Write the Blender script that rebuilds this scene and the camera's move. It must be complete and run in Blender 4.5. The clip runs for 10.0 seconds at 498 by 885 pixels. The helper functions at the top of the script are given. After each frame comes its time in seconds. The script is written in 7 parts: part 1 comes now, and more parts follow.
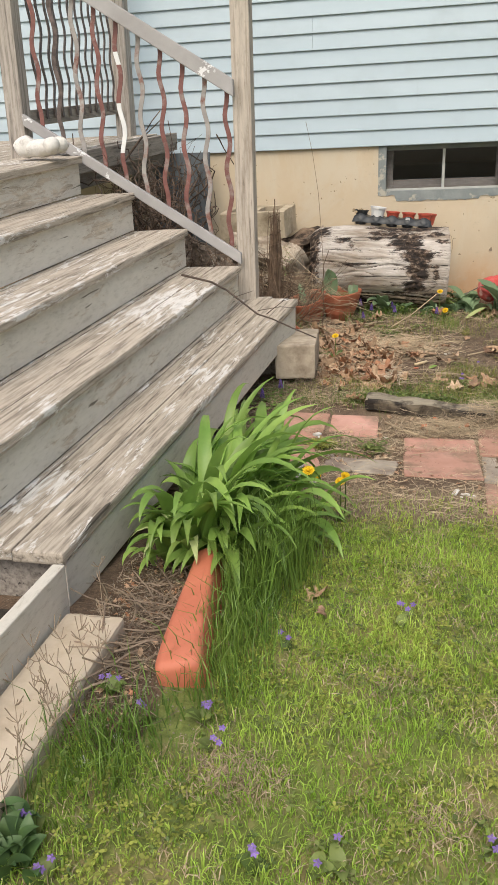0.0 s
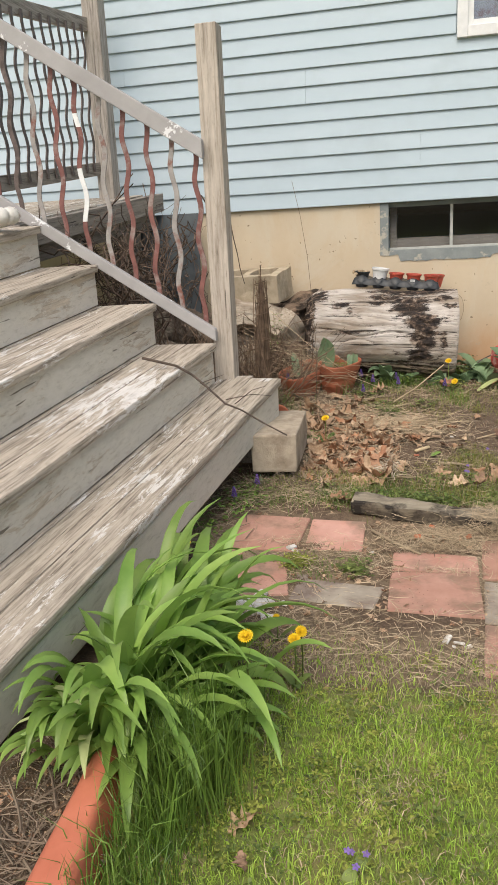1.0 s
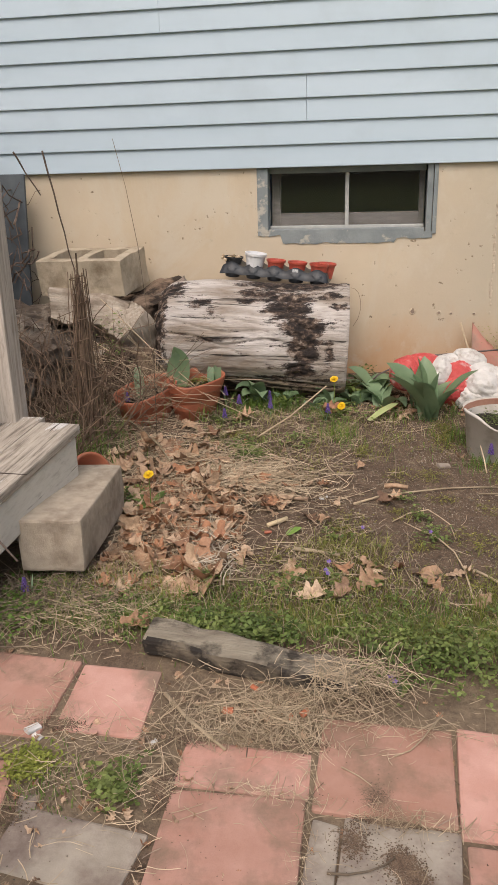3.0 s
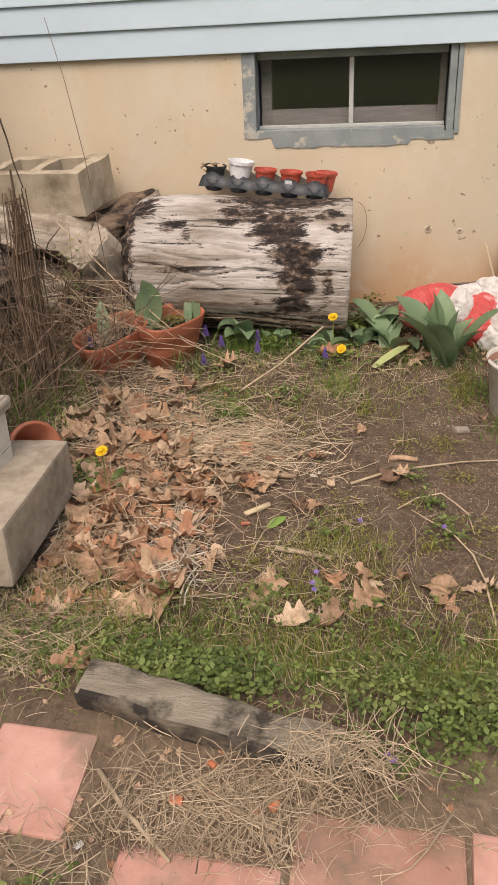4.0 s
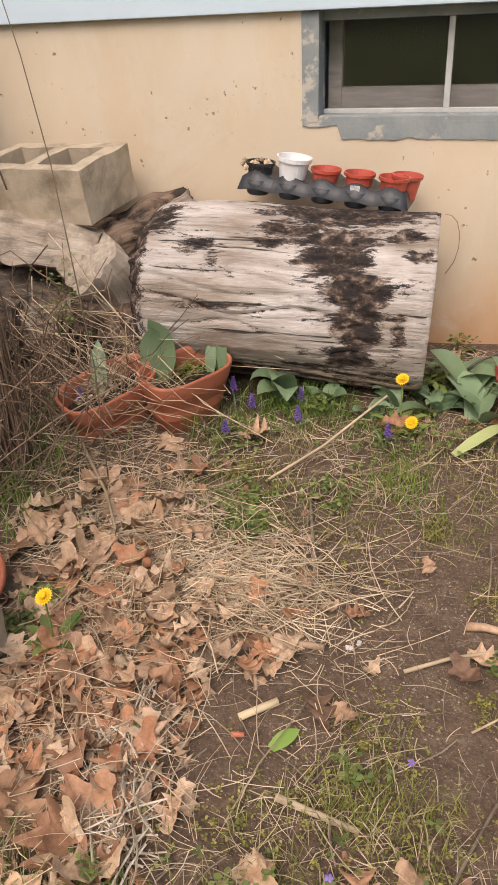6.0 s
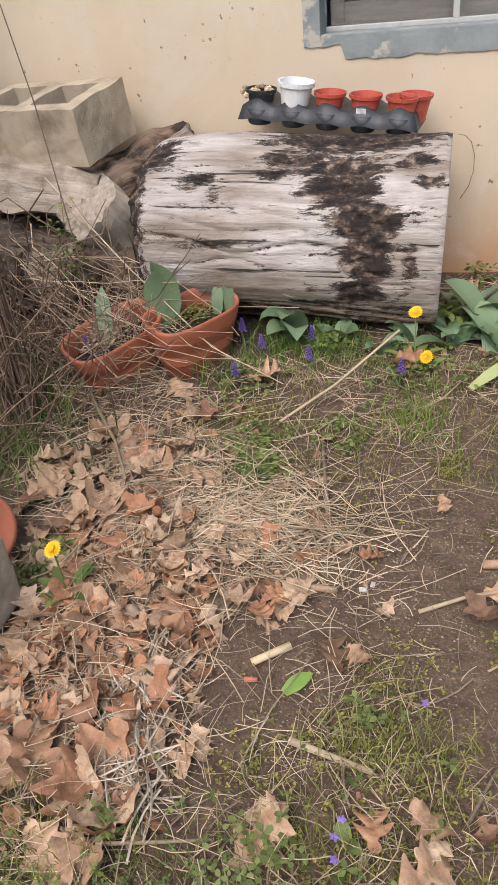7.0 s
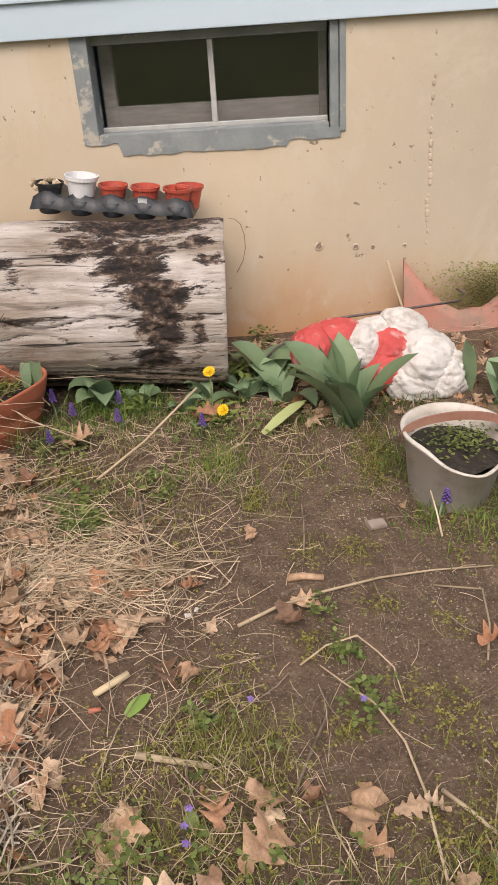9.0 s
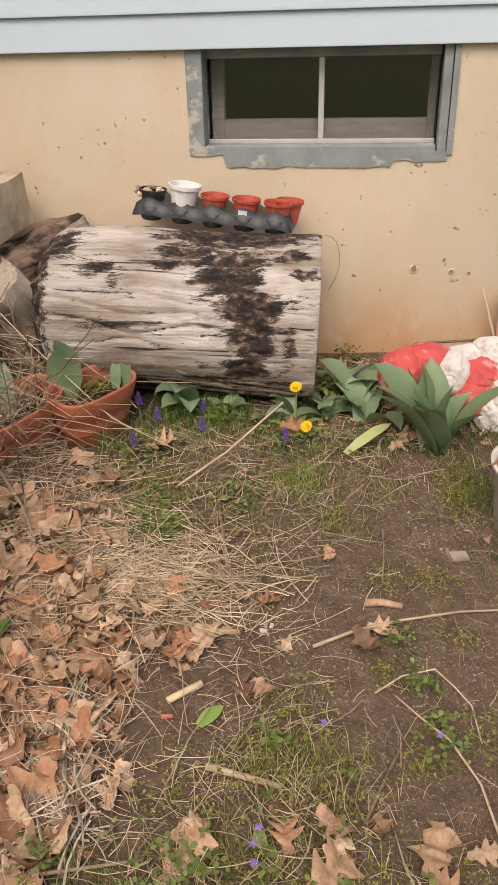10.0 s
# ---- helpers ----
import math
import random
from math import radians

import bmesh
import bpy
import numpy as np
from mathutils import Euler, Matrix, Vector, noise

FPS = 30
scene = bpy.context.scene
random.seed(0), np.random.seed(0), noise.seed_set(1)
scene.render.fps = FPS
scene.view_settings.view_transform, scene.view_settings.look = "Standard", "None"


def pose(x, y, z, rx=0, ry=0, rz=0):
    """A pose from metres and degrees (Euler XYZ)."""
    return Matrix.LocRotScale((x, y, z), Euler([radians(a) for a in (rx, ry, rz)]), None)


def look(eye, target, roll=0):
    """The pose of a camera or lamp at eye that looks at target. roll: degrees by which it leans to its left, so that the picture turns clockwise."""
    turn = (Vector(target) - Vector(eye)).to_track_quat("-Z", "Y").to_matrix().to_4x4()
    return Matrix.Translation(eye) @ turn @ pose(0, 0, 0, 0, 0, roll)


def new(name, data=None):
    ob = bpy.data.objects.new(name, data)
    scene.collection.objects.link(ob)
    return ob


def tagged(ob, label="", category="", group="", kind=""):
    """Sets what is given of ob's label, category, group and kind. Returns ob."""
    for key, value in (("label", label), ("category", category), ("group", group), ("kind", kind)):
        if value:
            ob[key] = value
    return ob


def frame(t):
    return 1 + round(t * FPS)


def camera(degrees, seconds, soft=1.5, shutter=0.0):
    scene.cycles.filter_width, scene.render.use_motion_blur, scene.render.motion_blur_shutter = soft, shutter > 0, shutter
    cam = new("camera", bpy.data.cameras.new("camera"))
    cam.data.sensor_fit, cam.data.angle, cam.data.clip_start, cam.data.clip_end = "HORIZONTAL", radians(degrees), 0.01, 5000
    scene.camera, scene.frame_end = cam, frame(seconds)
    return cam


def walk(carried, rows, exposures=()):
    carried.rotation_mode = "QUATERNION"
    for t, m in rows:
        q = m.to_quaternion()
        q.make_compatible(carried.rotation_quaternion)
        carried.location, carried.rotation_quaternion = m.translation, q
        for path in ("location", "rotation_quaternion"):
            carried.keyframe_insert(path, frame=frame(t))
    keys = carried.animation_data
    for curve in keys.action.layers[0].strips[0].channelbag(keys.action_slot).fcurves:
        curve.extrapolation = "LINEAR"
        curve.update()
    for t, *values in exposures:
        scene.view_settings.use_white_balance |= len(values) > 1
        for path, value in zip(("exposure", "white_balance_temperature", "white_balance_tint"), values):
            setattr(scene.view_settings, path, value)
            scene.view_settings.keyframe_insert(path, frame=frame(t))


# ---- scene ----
cam = camera(36.2, 10.0)
PATH = [
    (0, (0.095, 0.099, 1.409), (-0.295, 1.96, 0.787), -1.8),
    (0.5, (0.079, 0.401, 1.499), (-0.31, 2.273, 0.913), -0.3),
    (1, (0.26, 0.702, 1.513), (-0.217, 2.575, 0.999), -2.9),
    (1.5, (0.386, 0.979, 1.543), (-0.1, 2.853, 1.041), -3.9),
    (2, (0.392, 1.308, 1.609), (0.027, 3.188, 1.032), -1.8),
    (2.5, (0.456, 1.601, 1.61), (0.149, 3.477, 0.991), -0.9),
    (3, (0.541, 1.947, 1.618), (0.209, 3.814, 0.981), -1.4),
    (3.2, (0.554, 2.075, 1.599), (0.237, 3.933, 0.929), -1.7),
    (4.3, (0.572, 2.701, 1.653), (0.162, 4.431, 0.737), -3.0),
    (4.5, (0.595, 2.813, 1.651), (0.126, 4.53, 0.738), -3.8),
    (5, (0.625, 3.005, 1.646), (0.126, 4.711, 0.73), -3.3),
    (5.5, (0.548, 3.267, 1.68), (0.086, 4.974, 0.745), -0.2),
    (5.7, (0.528, 3.342, 1.673), (0.038, 5.042, 0.74), -0.6),
    (6.8, (0.573, 3.49, 1.63), (-0.085, 5.057, 0.575), -6.8),
    (7, (0.573, 3.473, 1.632), (-0.036, 5.046, 0.558), -6.2),
    (7.5, (0.561, 3.376, 1.68), (0.169, 5.025, 0.619), -3.6),
    (8, (0.571, 3.308, 1.684), (0.433, 5.022, 0.662), -0.8),
    (8.5, (0.603, 3.275, 1.69), (0.503, 5.019, 0.716), -2.6),
    (9, (0.623, 3.264, 1.689), (0.482, 5.02, 0.742), -3.9),
    (9.5, (0.575, 3.268, 1.704), (0.35, 5.026, 0.778), -2.1),
    (10, (0.544, 3.264, 1.707), (0.254, 5.017, 0.789), -1.3),
]
walk(cam, [(t, look(eye, target, roll)) for t, eye, target, roll in PATH], [(0.0, 0.06, 6500, 6), (1.5, 0.03, 6450, 8), (2.5, -0.02, 6400, 11), (3.0, -0.11, 6450, 12), (3.2, -0.09, 6500, 12), (4.5, 0.12, 6850, 15), (5.5, 0.18, 6850, 16), (6.8, 0.23, 6150, 13), (7.5, 0.18, 5850, 12), (8.0, 0.13, 6150, 13), (9.0, 0.09, 6560, 14), (10.0, 0.08, 6900, 14)])

# ---- light: a bright overcast day ----
world = bpy.data.worlds.new("sky")
scene.world = world
world.use_nodes = True
wn = world.node_tree.nodes
sky = wn.new("ShaderNodeTexSky")
sky.sky_type, sky.sun_disc = "NISHITA", False
sky.sun_elevation, sky.sun_rotation = radians(55), radians(200)
sky.air_density, sky.dust_density, sky.ozone_density = 1.0, 6.0, 1.0
world.node_tree.links.new(sky.outputs[0], wn["Background"].inputs[0])
wn["Background"].inputs[1].default_value = 0.15
sun = new("sun", bpy.data.lights.new("sun", "SUN"))
sun.data.energy, sun.data.angle, sun.data.color = 1.5, radians(35), (1.0, 0.95, 0.88)
sun.matrix_world = look((1.5, -4, 8), (0, 3, 0))


# ---- materials ----
def nodes_of(name):
    m = bpy.data.materials.new(name)
    m.use_nodes = True
    return m, m.node_tree.nodes, m.node_tree.links.new, m.node_tree.nodes["Principled BSDF"]


def noise_tex(n, ln, scale, stretch=(1, 1, 1), detail=6, rough=0.6, dist=0.0, each=False):
    co = n.new("ShaderNodeTexCoord")
    mp = n.new("ShaderNodeMapping")
    mp.inputs["Scale"].default_value = stretch
    tx = n.new("ShaderNodeTexNoise")
    tx.inputs["Scale"].default_value, tx.inputs["Detail"].default_value = scale, detail
    tx.inputs["Roughness"].default_value, tx.inputs["Distortion"].default_value = rough, dist
    ln(co.outputs["Object"], mp.inputs["Vector"])
    if each:
        oi = n.new("ShaderNodeObjectInfo")
        sc = n.new("ShaderNodeVectorMath")
        sc.operation = "SCALE"
        sc.inputs[0].default_value = (31.0, 17.0, 23.0)
        ln(oi.outputs["Random"], sc.inputs["Scale"])
        ln(sc.outputs[0], mp.inputs["Location"])
    ln(mp.outputs[0], tx.inputs["Vector"])
    return tx.outputs["Fac"]


def ramp(n, ln, fac, stops):
    r = n.new("ShaderNodeValToRGB")
    el = r.color_ramp.elements
    while len(el) < len(stops):
        el.new(0.5)
    for e, (p, c) in zip(el, stops):
        e.position, e.color = p, (*c, 1) if len(c) == 3 else c
    ln(fac, r.inputs[0])
    return r.outputs[0]


def mix(n, ln, fac, a, b, mode="MIX"):
    x = n.new("ShaderNodeMix")
    x.data_type, x.blend_type = "RGBA", mode
    for sock, v in ((x.inputs[0], fac), (x.inputs[6], a), (x.inputs[7], b)):
        if isinstance(v, (int, float)):
            sock.default_value = v
        elif isinstance(v, tuple):
            sock.default_value = (*v, 1)
        else:
            ln(v, sock)
    return x.outputs[2]


def bump(n, ln, bs, fac, strength, dist=0.01):
    b = n.new("ShaderNodeBump")
    b.inputs["Strength"].default_value, b.inputs["Distance"].default_value = strength, dist
    ln(fac, b.inputs["Height"])
    ln(b.outputs[0], bs.inputs["Normal"])


W3, B3 = (1, 1, 1), (0, 0, 0)


def surf(name, c1, c2, scale=20, stretch=(1, 1, 1), rough=0.8, bmp=0.3, stain=None, stain_scale=4, stain_at=(0.5, 0.65),
         fine=None, island=0.0, metallic=0.0, sss=0.0, dist=0.01):
    m, n, ln, bs = nodes_of(name)
    f = noise_tex(n, ln, scale, stretch)
    col = ramp(n, ln, f, [(0.3, c1), (0.7, c2)])
    if stain:
        s = noise_tex(n, ln, stain_scale, (1, 1, 1), 8, 0.65)
        col = mix(n, ln, ramp(n, ln, s, [(stain_at[0], B3), (stain_at[1], W3)]), col, stain)
    if island:
        g = n.new("ShaderNodeNewGeometry")
        o = n.new("ShaderNodeObjectInfo")
        ad = n.new("ShaderNodeMath")
        ad.operation = "ADD"
        ln(g.outputs["Random Per Island"], ad.inputs[0])
        ln(o.outputs["Random"], ad.inputs[1])
        fr = n.new("ShaderNodeMath")
        fr.operation = "FRACT"
        ln(ad.outputs[0], fr.inputs[0])
        k0, k1 = 1 - island, 1 + island
        col = mix(n, ln, 1.0, col, ramp(n, ln, fr.outputs[0], [(0.0, (k0 * 0.5, k0 * 0.5, k0 * 0.45)), (1.0, (k1 * 0.5, k1 * 0.5, k1 * 0.5))]), "MULTIPLY")
        col = mix(n, ln, 1.0, col, (2.0, 2.0, 2.0), "MULTIPLY")
    ln(col, bs.inputs["Base Color"])
    bs.inputs["Roughness"].default_value, bs.inputs["Metallic"].default_value = rough, metallic
    if bmp:
        bump(n, ln, bs, noise_tex(n, ln, fine or scale * 4, stretch, 8, 0.7), bmp, dist)
    if sss:
        tr = n.new("ShaderNodeBsdfTranslucent")
        ln(col, tr.inputs["Color"])
        mx = n.new("ShaderNodeMixShader")
        mx.inputs[0].default_value = sss
        ln(bs.outputs[0], mx.inputs[1])
        ln(tr.outputs[0], mx.inputs[2])
        ln(mx.outputs[0], n["Material Output"].inputs["Surface"])
    return m


def painted_wood(name, paint, bare1, bare2, cover, along="y", dirt=(0.09, 0.07, 0.05)):
    """Grey weathered boards with flaking paint; cover: how much of the paint is left."""
    m, n, ln, bs = nodes_of(name)
    st = {"x": (0.6, 12, 12), "y": (11, 0.7, 11), "z": (12, 12, 0.6)}[along]
    st2 = {"x": (0.9, 7, 7), "y": (5.5, 1.25, 5.5), "z": (7, 7, 0.9)}[along]
    grain = noise_tex(n, ln, 6, st, 9, 0.65, 0.3, True)
    wood = ramp(n, ln, grain, [(0.28, tuple(c * 0.5 for c in bare1)), (0.36, bare1), (0.52, bare2), (0.75, tuple(c * 1.3 for c in bare2))])
    flake = noise_tex(n, ln, 4.0, st2, 14, 0.78, 0.6, True)
    big = noise_tex(n, ln, 1.3, (1, 1, 1), 3, 0.5)
    ad = n.new("ShaderNodeMath")
    ad.operation = "MULTIPLY_ADD"
    ln(big, ad.inputs[0])
    ad.inputs[1].default_value = 0.6
    ln(flake, ad.inputs[2])
    lo = 1.12 - 0.62 * cover
    mask = ramp(n, ln, ad.outputs[0], [(max(lo - 0.008, 0), B3), (min(lo + 0.012, 1), W3)])
    col = mix(n, ln, mask, wood, paint)
    grime = noise_tex(n, ln, 5, st2, 8, 0.7, 0.0, True)
    col = mix(n, ln, ramp(n, ln, grime, [(0.55, B3), (0.8, (0.55, 0.55, 0.55))]), col, dirt)
    speck = noise_tex(n, ln, 26, tuple(min(v, 2.2) for v in st), 9, 0.78, 0.4, True)
    col = mix(n, ln, 1.0, col, ramp(n, ln, speck, [(0.30, (0.70, 0.68, 0.65)), (0.46, (0.98, 0.98, 0.97)), (0.7, (1.08, 1.08, 1.08))]), "MULTIPLY")
    split = ramp(n, ln, noise_tex(n, ln, 5, tuple(v * 0.9 for v in st), 5, 0.5, 0.2, True), [(0.29, W3), (0.315, B3)])
    col = mix(n, ln, split, col, tuple(c * 0.45 for c in bare1))
    g = n.new("ShaderNodeObjectInfo")
    col = mix(n, ln, 1.0, col, ramp(n, ln, g.outputs["Random"], [(0, (0.84, 0.84, 0.82)), (1, (1.0, 1.0, 1.0))]), "MULTIPLY")
    ln(col, bs.inputs["Base Color"])
    bs.inputs["Roughness"].default_value = 0.85
    hh = mix(n, ln, 0.4, mix(n, ln, 0.5, grain, mask), speck)
    bump(n, ln, bs, hh, 0.5, 0.004)
    return m


M_TREAD = painted_wood("weathered_tread", (0.72, 0.69, 0.67), (0.21, 0.175, 0.14), (0.48, 0.415, 0.35), 0.40)
M_RISER = painted_wood("weathered_riser", (0.69, 0.645, 0.58), (0.44, 0.38, 0.31), (0.60, 0.52, 0.43), 0.64, "y", (0.30, 0.26, 0.20))
M_FASCIA = painted_wood("painted_fascia", (0.64, 0.60, 0.535), (0.36, 0.315, 0.26), (0.56, 0.49, 0.41), 0.86, "y", (0.28, 0.24, 0.19))
M_POST = painted_wood("bare_post", (0.6, 0.58, 0.54), (0.36, 0.30, 0.255), (0.54, 0.475, 0.42), 0.05, "z", (0.30, 0.24, 0.19))
M_RAIL = surf("grey_rail", (0.33, 0.315, 0.315), (0.43, 0.415, 0.415), 5, rough=0.7, bmp=0.25, stain=(0.76, 0.76, 0.77), stain_scale=4, stain_at=(0.61, 0.625))
M_BEAM = painted_wood("old_beam", (0.42, 0.40, 0.38), (0.17, 0.145, 0.13), (0.34, 0.30, 0.27), 0.25, "y")
M_GREYPOST = painted_wood("grey_post", (0.5, 0.48, 0.46), (0.24, 0.21, 0.19), (0.42, 0.375, 0.34), 0.15, "z", (0.16, 0.13, 0.11))
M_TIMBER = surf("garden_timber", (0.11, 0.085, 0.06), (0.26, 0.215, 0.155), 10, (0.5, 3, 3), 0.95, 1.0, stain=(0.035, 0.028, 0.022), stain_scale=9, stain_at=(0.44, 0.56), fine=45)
M_DARKBAL = surf("dark_metal", (0.05, 0.035, 0.03), (0.16, 0.12, 0.11), 30, bmp=0.1, rough=0.55)
M_REDBAL = surf("red_brown_paint", (0.13, 0.048, 0.042), (0.25, 0.105, 0.09), 14, rough=0.5, bmp=0.1, stain=(0.3, 0.24, 0.22), stain_scale=12)
M_GREYBAL = surf("grey_paint", (0.25, 0.23, 0.22), (0.4, 0.37, 0.35), 14, rough=0.5, bmp=0.1, stain=(0.2, 0.08, 0.06), stain_scale=12)
M_WHITE = surf("white_paint", (0.72, 0.72, 0.72), (0.82, 0.82, 0.82), 20, rough=0.5, bmp=0.1)
M_SIDING = surf("pale_blue_vinyl", (0.43, 0.525, 0.59), (0.49, 0.58, 0.645), 1.2, (0.4, 1, 3), 0.45, 0.05, stain=(0.41, 0.49, 0.54), stain_scale=2.5, stain_at=(0.5, 0.8), fine=160, dist=0.002)
M_CONC = surf("concrete_block", (0.36, 0.295, 0.225), (0.50, 0.42, 0.325), 25, rough=0.95, bmp=0.8, stain=(0.20, 0.155, 0.11), stain_scale=6, stain_at=(0.50, 0.70), fine=220, dist=0.004)
M_PAVER = surf("red_paver", (0.40, 0.205, 0.155), (0.51, 0.295, 0.24), 9, rough=0.9, bmp=0.35, stain=(0.25, 0.165, 0.12), stain_scale=6, stain_at=(0.48, 0.66), fine=200, island=0.2, dist=0.004)
M_GPAVER = surf("grey_paver", (0.31, 0.265, 0.21), (0.43, 0.37, 0.30), 12, rough=0.95, bmp=0.5, stain=(0.19, 0.14, 0.115), stain_scale=5, stain_at=(0.42, 0.60), fine=220, dist=0.003)
M_SLAB = surf("tan_slab", (0.50, 0.41, 0.305), (0.62, 0.525, 0.41), 6, rough=0.9, bmp=0.5, stain=(0.34, 0.26, 0.18), stain_scale=4, stain_at=(0.48, 0.72), fine=200, dist=0.003)
M_ORANGE = surf("orange_plastic", (0.50, 0.145, 0.08), (0.60, 0.20, 0.12), 8, rough=0.6, bmp=0.1, stain=(0.45, 0.16, 0.09), stain_scale=9, stain_at=(0.6, 0.8))
M_TERRA = surf("terracotta_plastic", (0.40, 0.12, 0.06), (0.50, 0.18, 0.10), 9, rough=0.6, bmp=0.15, stain=(0.3, 0.17, 0.11), stain_scale=8, stain_at=(0.55, 0.8))
M_REDCUP = surf("red_cup", (0.46, 0.065, 0.04), (0.56, 0.11, 0.07), 20, rough=0.45, bmp=0.05, stain=(0.34, 0.09, 0.06), stain_scale=25)
M_TRAY = surf("black_tray", (0.014, 0.016, 0.019), (0.04, 0.044, 0.05), 20, rough=0.45, bmp=0.1)
M_BUCKET = surf("grey_bucket", (0.54, 0.50, 0.44), (0.66, 0.615, 0.55), 6, (1, 1, 0.5), 0.65, 0.15, stain=(0.36, 0.30, 0.23), stain_scale=9, stain_at=(0.5, 0.75))
M_STRAP = surf("brown_handle", (0.28, 0.13, 0.09), (0.36, 0.2, 0.14), 20, rough=0.6, bmp=0.1)
M_SOIL = surf("potting_soil", (0.02, 0.016, 0.012), (0.07, 0.055, 0.04), 60, rough=1.0, bmp=1.0, stain=(0.2, 0.17, 0.13), stain_scale=90, stain_at=(0.66, 0.7), fine=150)
M_BARK = surf("dead_bark", (0.08, 0.06, 0.045), (0.25, 0.195, 0.15), 12, (0.5, 4, 4), 0.95, 1.0, stain=(0.40, 0.34, 0.27), stain_scale=5, stain_at=(0.52, 0.6), fine=50)
M_VINE = surf("dead_vine", (0.11, 0.07, 0.05), (0.27, 0.185, 0.125), 20, rough=0.9, bmp=0.3, island=0.4)
M_OLDWOOD = surf("split_wood", (0.20, 0.155, 0.12), (0.47, 0.40, 0.335), 9, (0.5, 5, 5), 0.92, 0.9, stain=(0.10, 0.075, 0.055), stain_scale=5, stain_at=(0.5, 0.62), fine=40)
M_DIRTYCONC = surf("dirty_block", (0.45, 0.37, 0.265), (0.60, 0.51, 0.385), 14, rough=0.95, bmp=1.0, stain=(0.25, 0.195, 0.13), stain_scale=5, stain_at=(0.50, 0.70), fine=120, dist=0.006)
M_TWIG = surf("dry_twig", (0.13, 0.095, 0.07), (0.30, 0.23, 0.17), 20, rough=0.9, bmp=0.3, island=0.35)
M_STRAW = surf("dry_straw", (0.32, 0.24, 0.155), (0.54, 0.43, 0.30), 9, rough=0.8, bmp=0.1, island=0.4)


def dead_leaf_mat():
    m, n, ln, bs = nodes_of("dead_oak_leaf")
    g = n.new("ShaderNodeNewGeometry")
    o = n.new("ShaderNodeObjectInfo")
    ad = n.new("ShaderNodeMath")
    ad.operation = "ADD"
    ln(g.outputs["Random Per Island"], ad.inputs[0])
    ln(o.outputs["Random"], ad.inputs[1])
    fr = n.new("ShaderNodeMath")
    fr.operation = "FRACT"
    ln(ad.outputs[0], fr.inputs[0])
    col = ramp(n, ln, fr.outputs[0], [(0.0, (0.17, 0.10, 0.06)), (0.16, (0.46, 0.22, 0.115)), (0.32, (0.38, 0.235, 0.14)), (0.5, (0.54, 0.36, 0.23)), (0.66, (0.60, 0.44, 0.30)), (0.82, (0.45, 0.31, 0.205)), (1.0, (0.26, 0.155, 0.095))])
    col = mix(n, ln, 1.0, col, ramp(n, ln, noise_tex(n, ln, 34, (1, 1, 1), 8, 0.75), [(0.34, (0.5, 0.44, 0.38)), (0.56, (0.97, 0.96, 0.94)), (0.7, (1.1, 1.1, 1.1))]), "MULTIPLY")
    ln(col, bs.inputs["Base Color"])
    bs.inputs["Roughness"].default_value = 0.6
    bump(n, ln, bs, noise_tex(n, ln, 60, (1, 1, 1), 6, 0.7), 0.5, 0.004)
    return m


M_LEAFDRY = dead_leaf_mat()
M_GRASS = surf("lawn_blade", (0.255, 0.43, 0.05), (0.56, 0.68, 0.155), 5, rough=0.5, bmp=0.0, island=0.4, sss=0.4)
M_CLOVER = surf("weed_leaf", (0.095, 0.15, 0.035), (0.225, 0.26, 0.075), 8, rough=0.55, bmp=0.0, island=0.5, sss=0.3)
M_LILY = surf("strap_leaf", (0.17, 0.31, 0.06), (0.34, 0.48, 0.12), 4, rough=0.4, bmp=0.0, island=0.3, sss=0.35)
M_TULIP = surf("tulip_leaf", (0.16, 0.25, 0.14), (0.27, 0.37, 0.215), 6, rough=0.45, bmp=0.0, island=0.2, sss=0.25)
M_YELLEAF = surf("yellowed_leaf", (0.34, 0.40, 0.15), (0.47, 0.51, 0.24), 8, rough=0.6, bmp=0.05)
M_YELLOW = surf("dandelion_yellow", (0.80, 0.50, 0.01), (0.85, 0.62, 0.02), 50, rough=0.7, bmp=0.3)
M_PURPLE = surf("violet_petal", (0.10, 0.05, 0.25), (0.20, 0.12, 0.38), 50, rough=0.6, bmp=0.1, island=0.2)
M_STONE = surf("pale_stone", (0.62, 0.59, 0.55), (0.80, 0.78, 0.75), 30, rough=0.9, bmp=0.5, stain=(0.36, 0.30, 0.25), stain_scale=14, stain_at=(0.58, 0.7))
# Bluish near-black: the darkness of the cellar put into the colour.
M_BLACK = surf("unlit_basement_black", (0.014, 0.018, 0.025), (0.034, 0.041, 0.055), 10, rough=0.95, bmp=0.1)
M_BLUEGREY = surf("blue_grey_paint", (0.17, 0.195, 0.20), (0.29, 0.315, 0.31), 7, rough=0.75, bmp=0.5, stain=(0.45, 0.42, 0.36), stain_scale=12, stain_at=(0.55, 0.62))
M_ALU = surf("aluminium_sash", (0.42, 0.42, 0.40), (0.55, 0.55, 0.52), 20, rough=0.45, bmp=0.1, metallic=0.3)
M_DIMBROWN = surf("dim_brown", (0.24, 0.18, 0.135), (0.36, 0.275, 0.21), 12, (1, 6, 6), 0.8, 0.2)


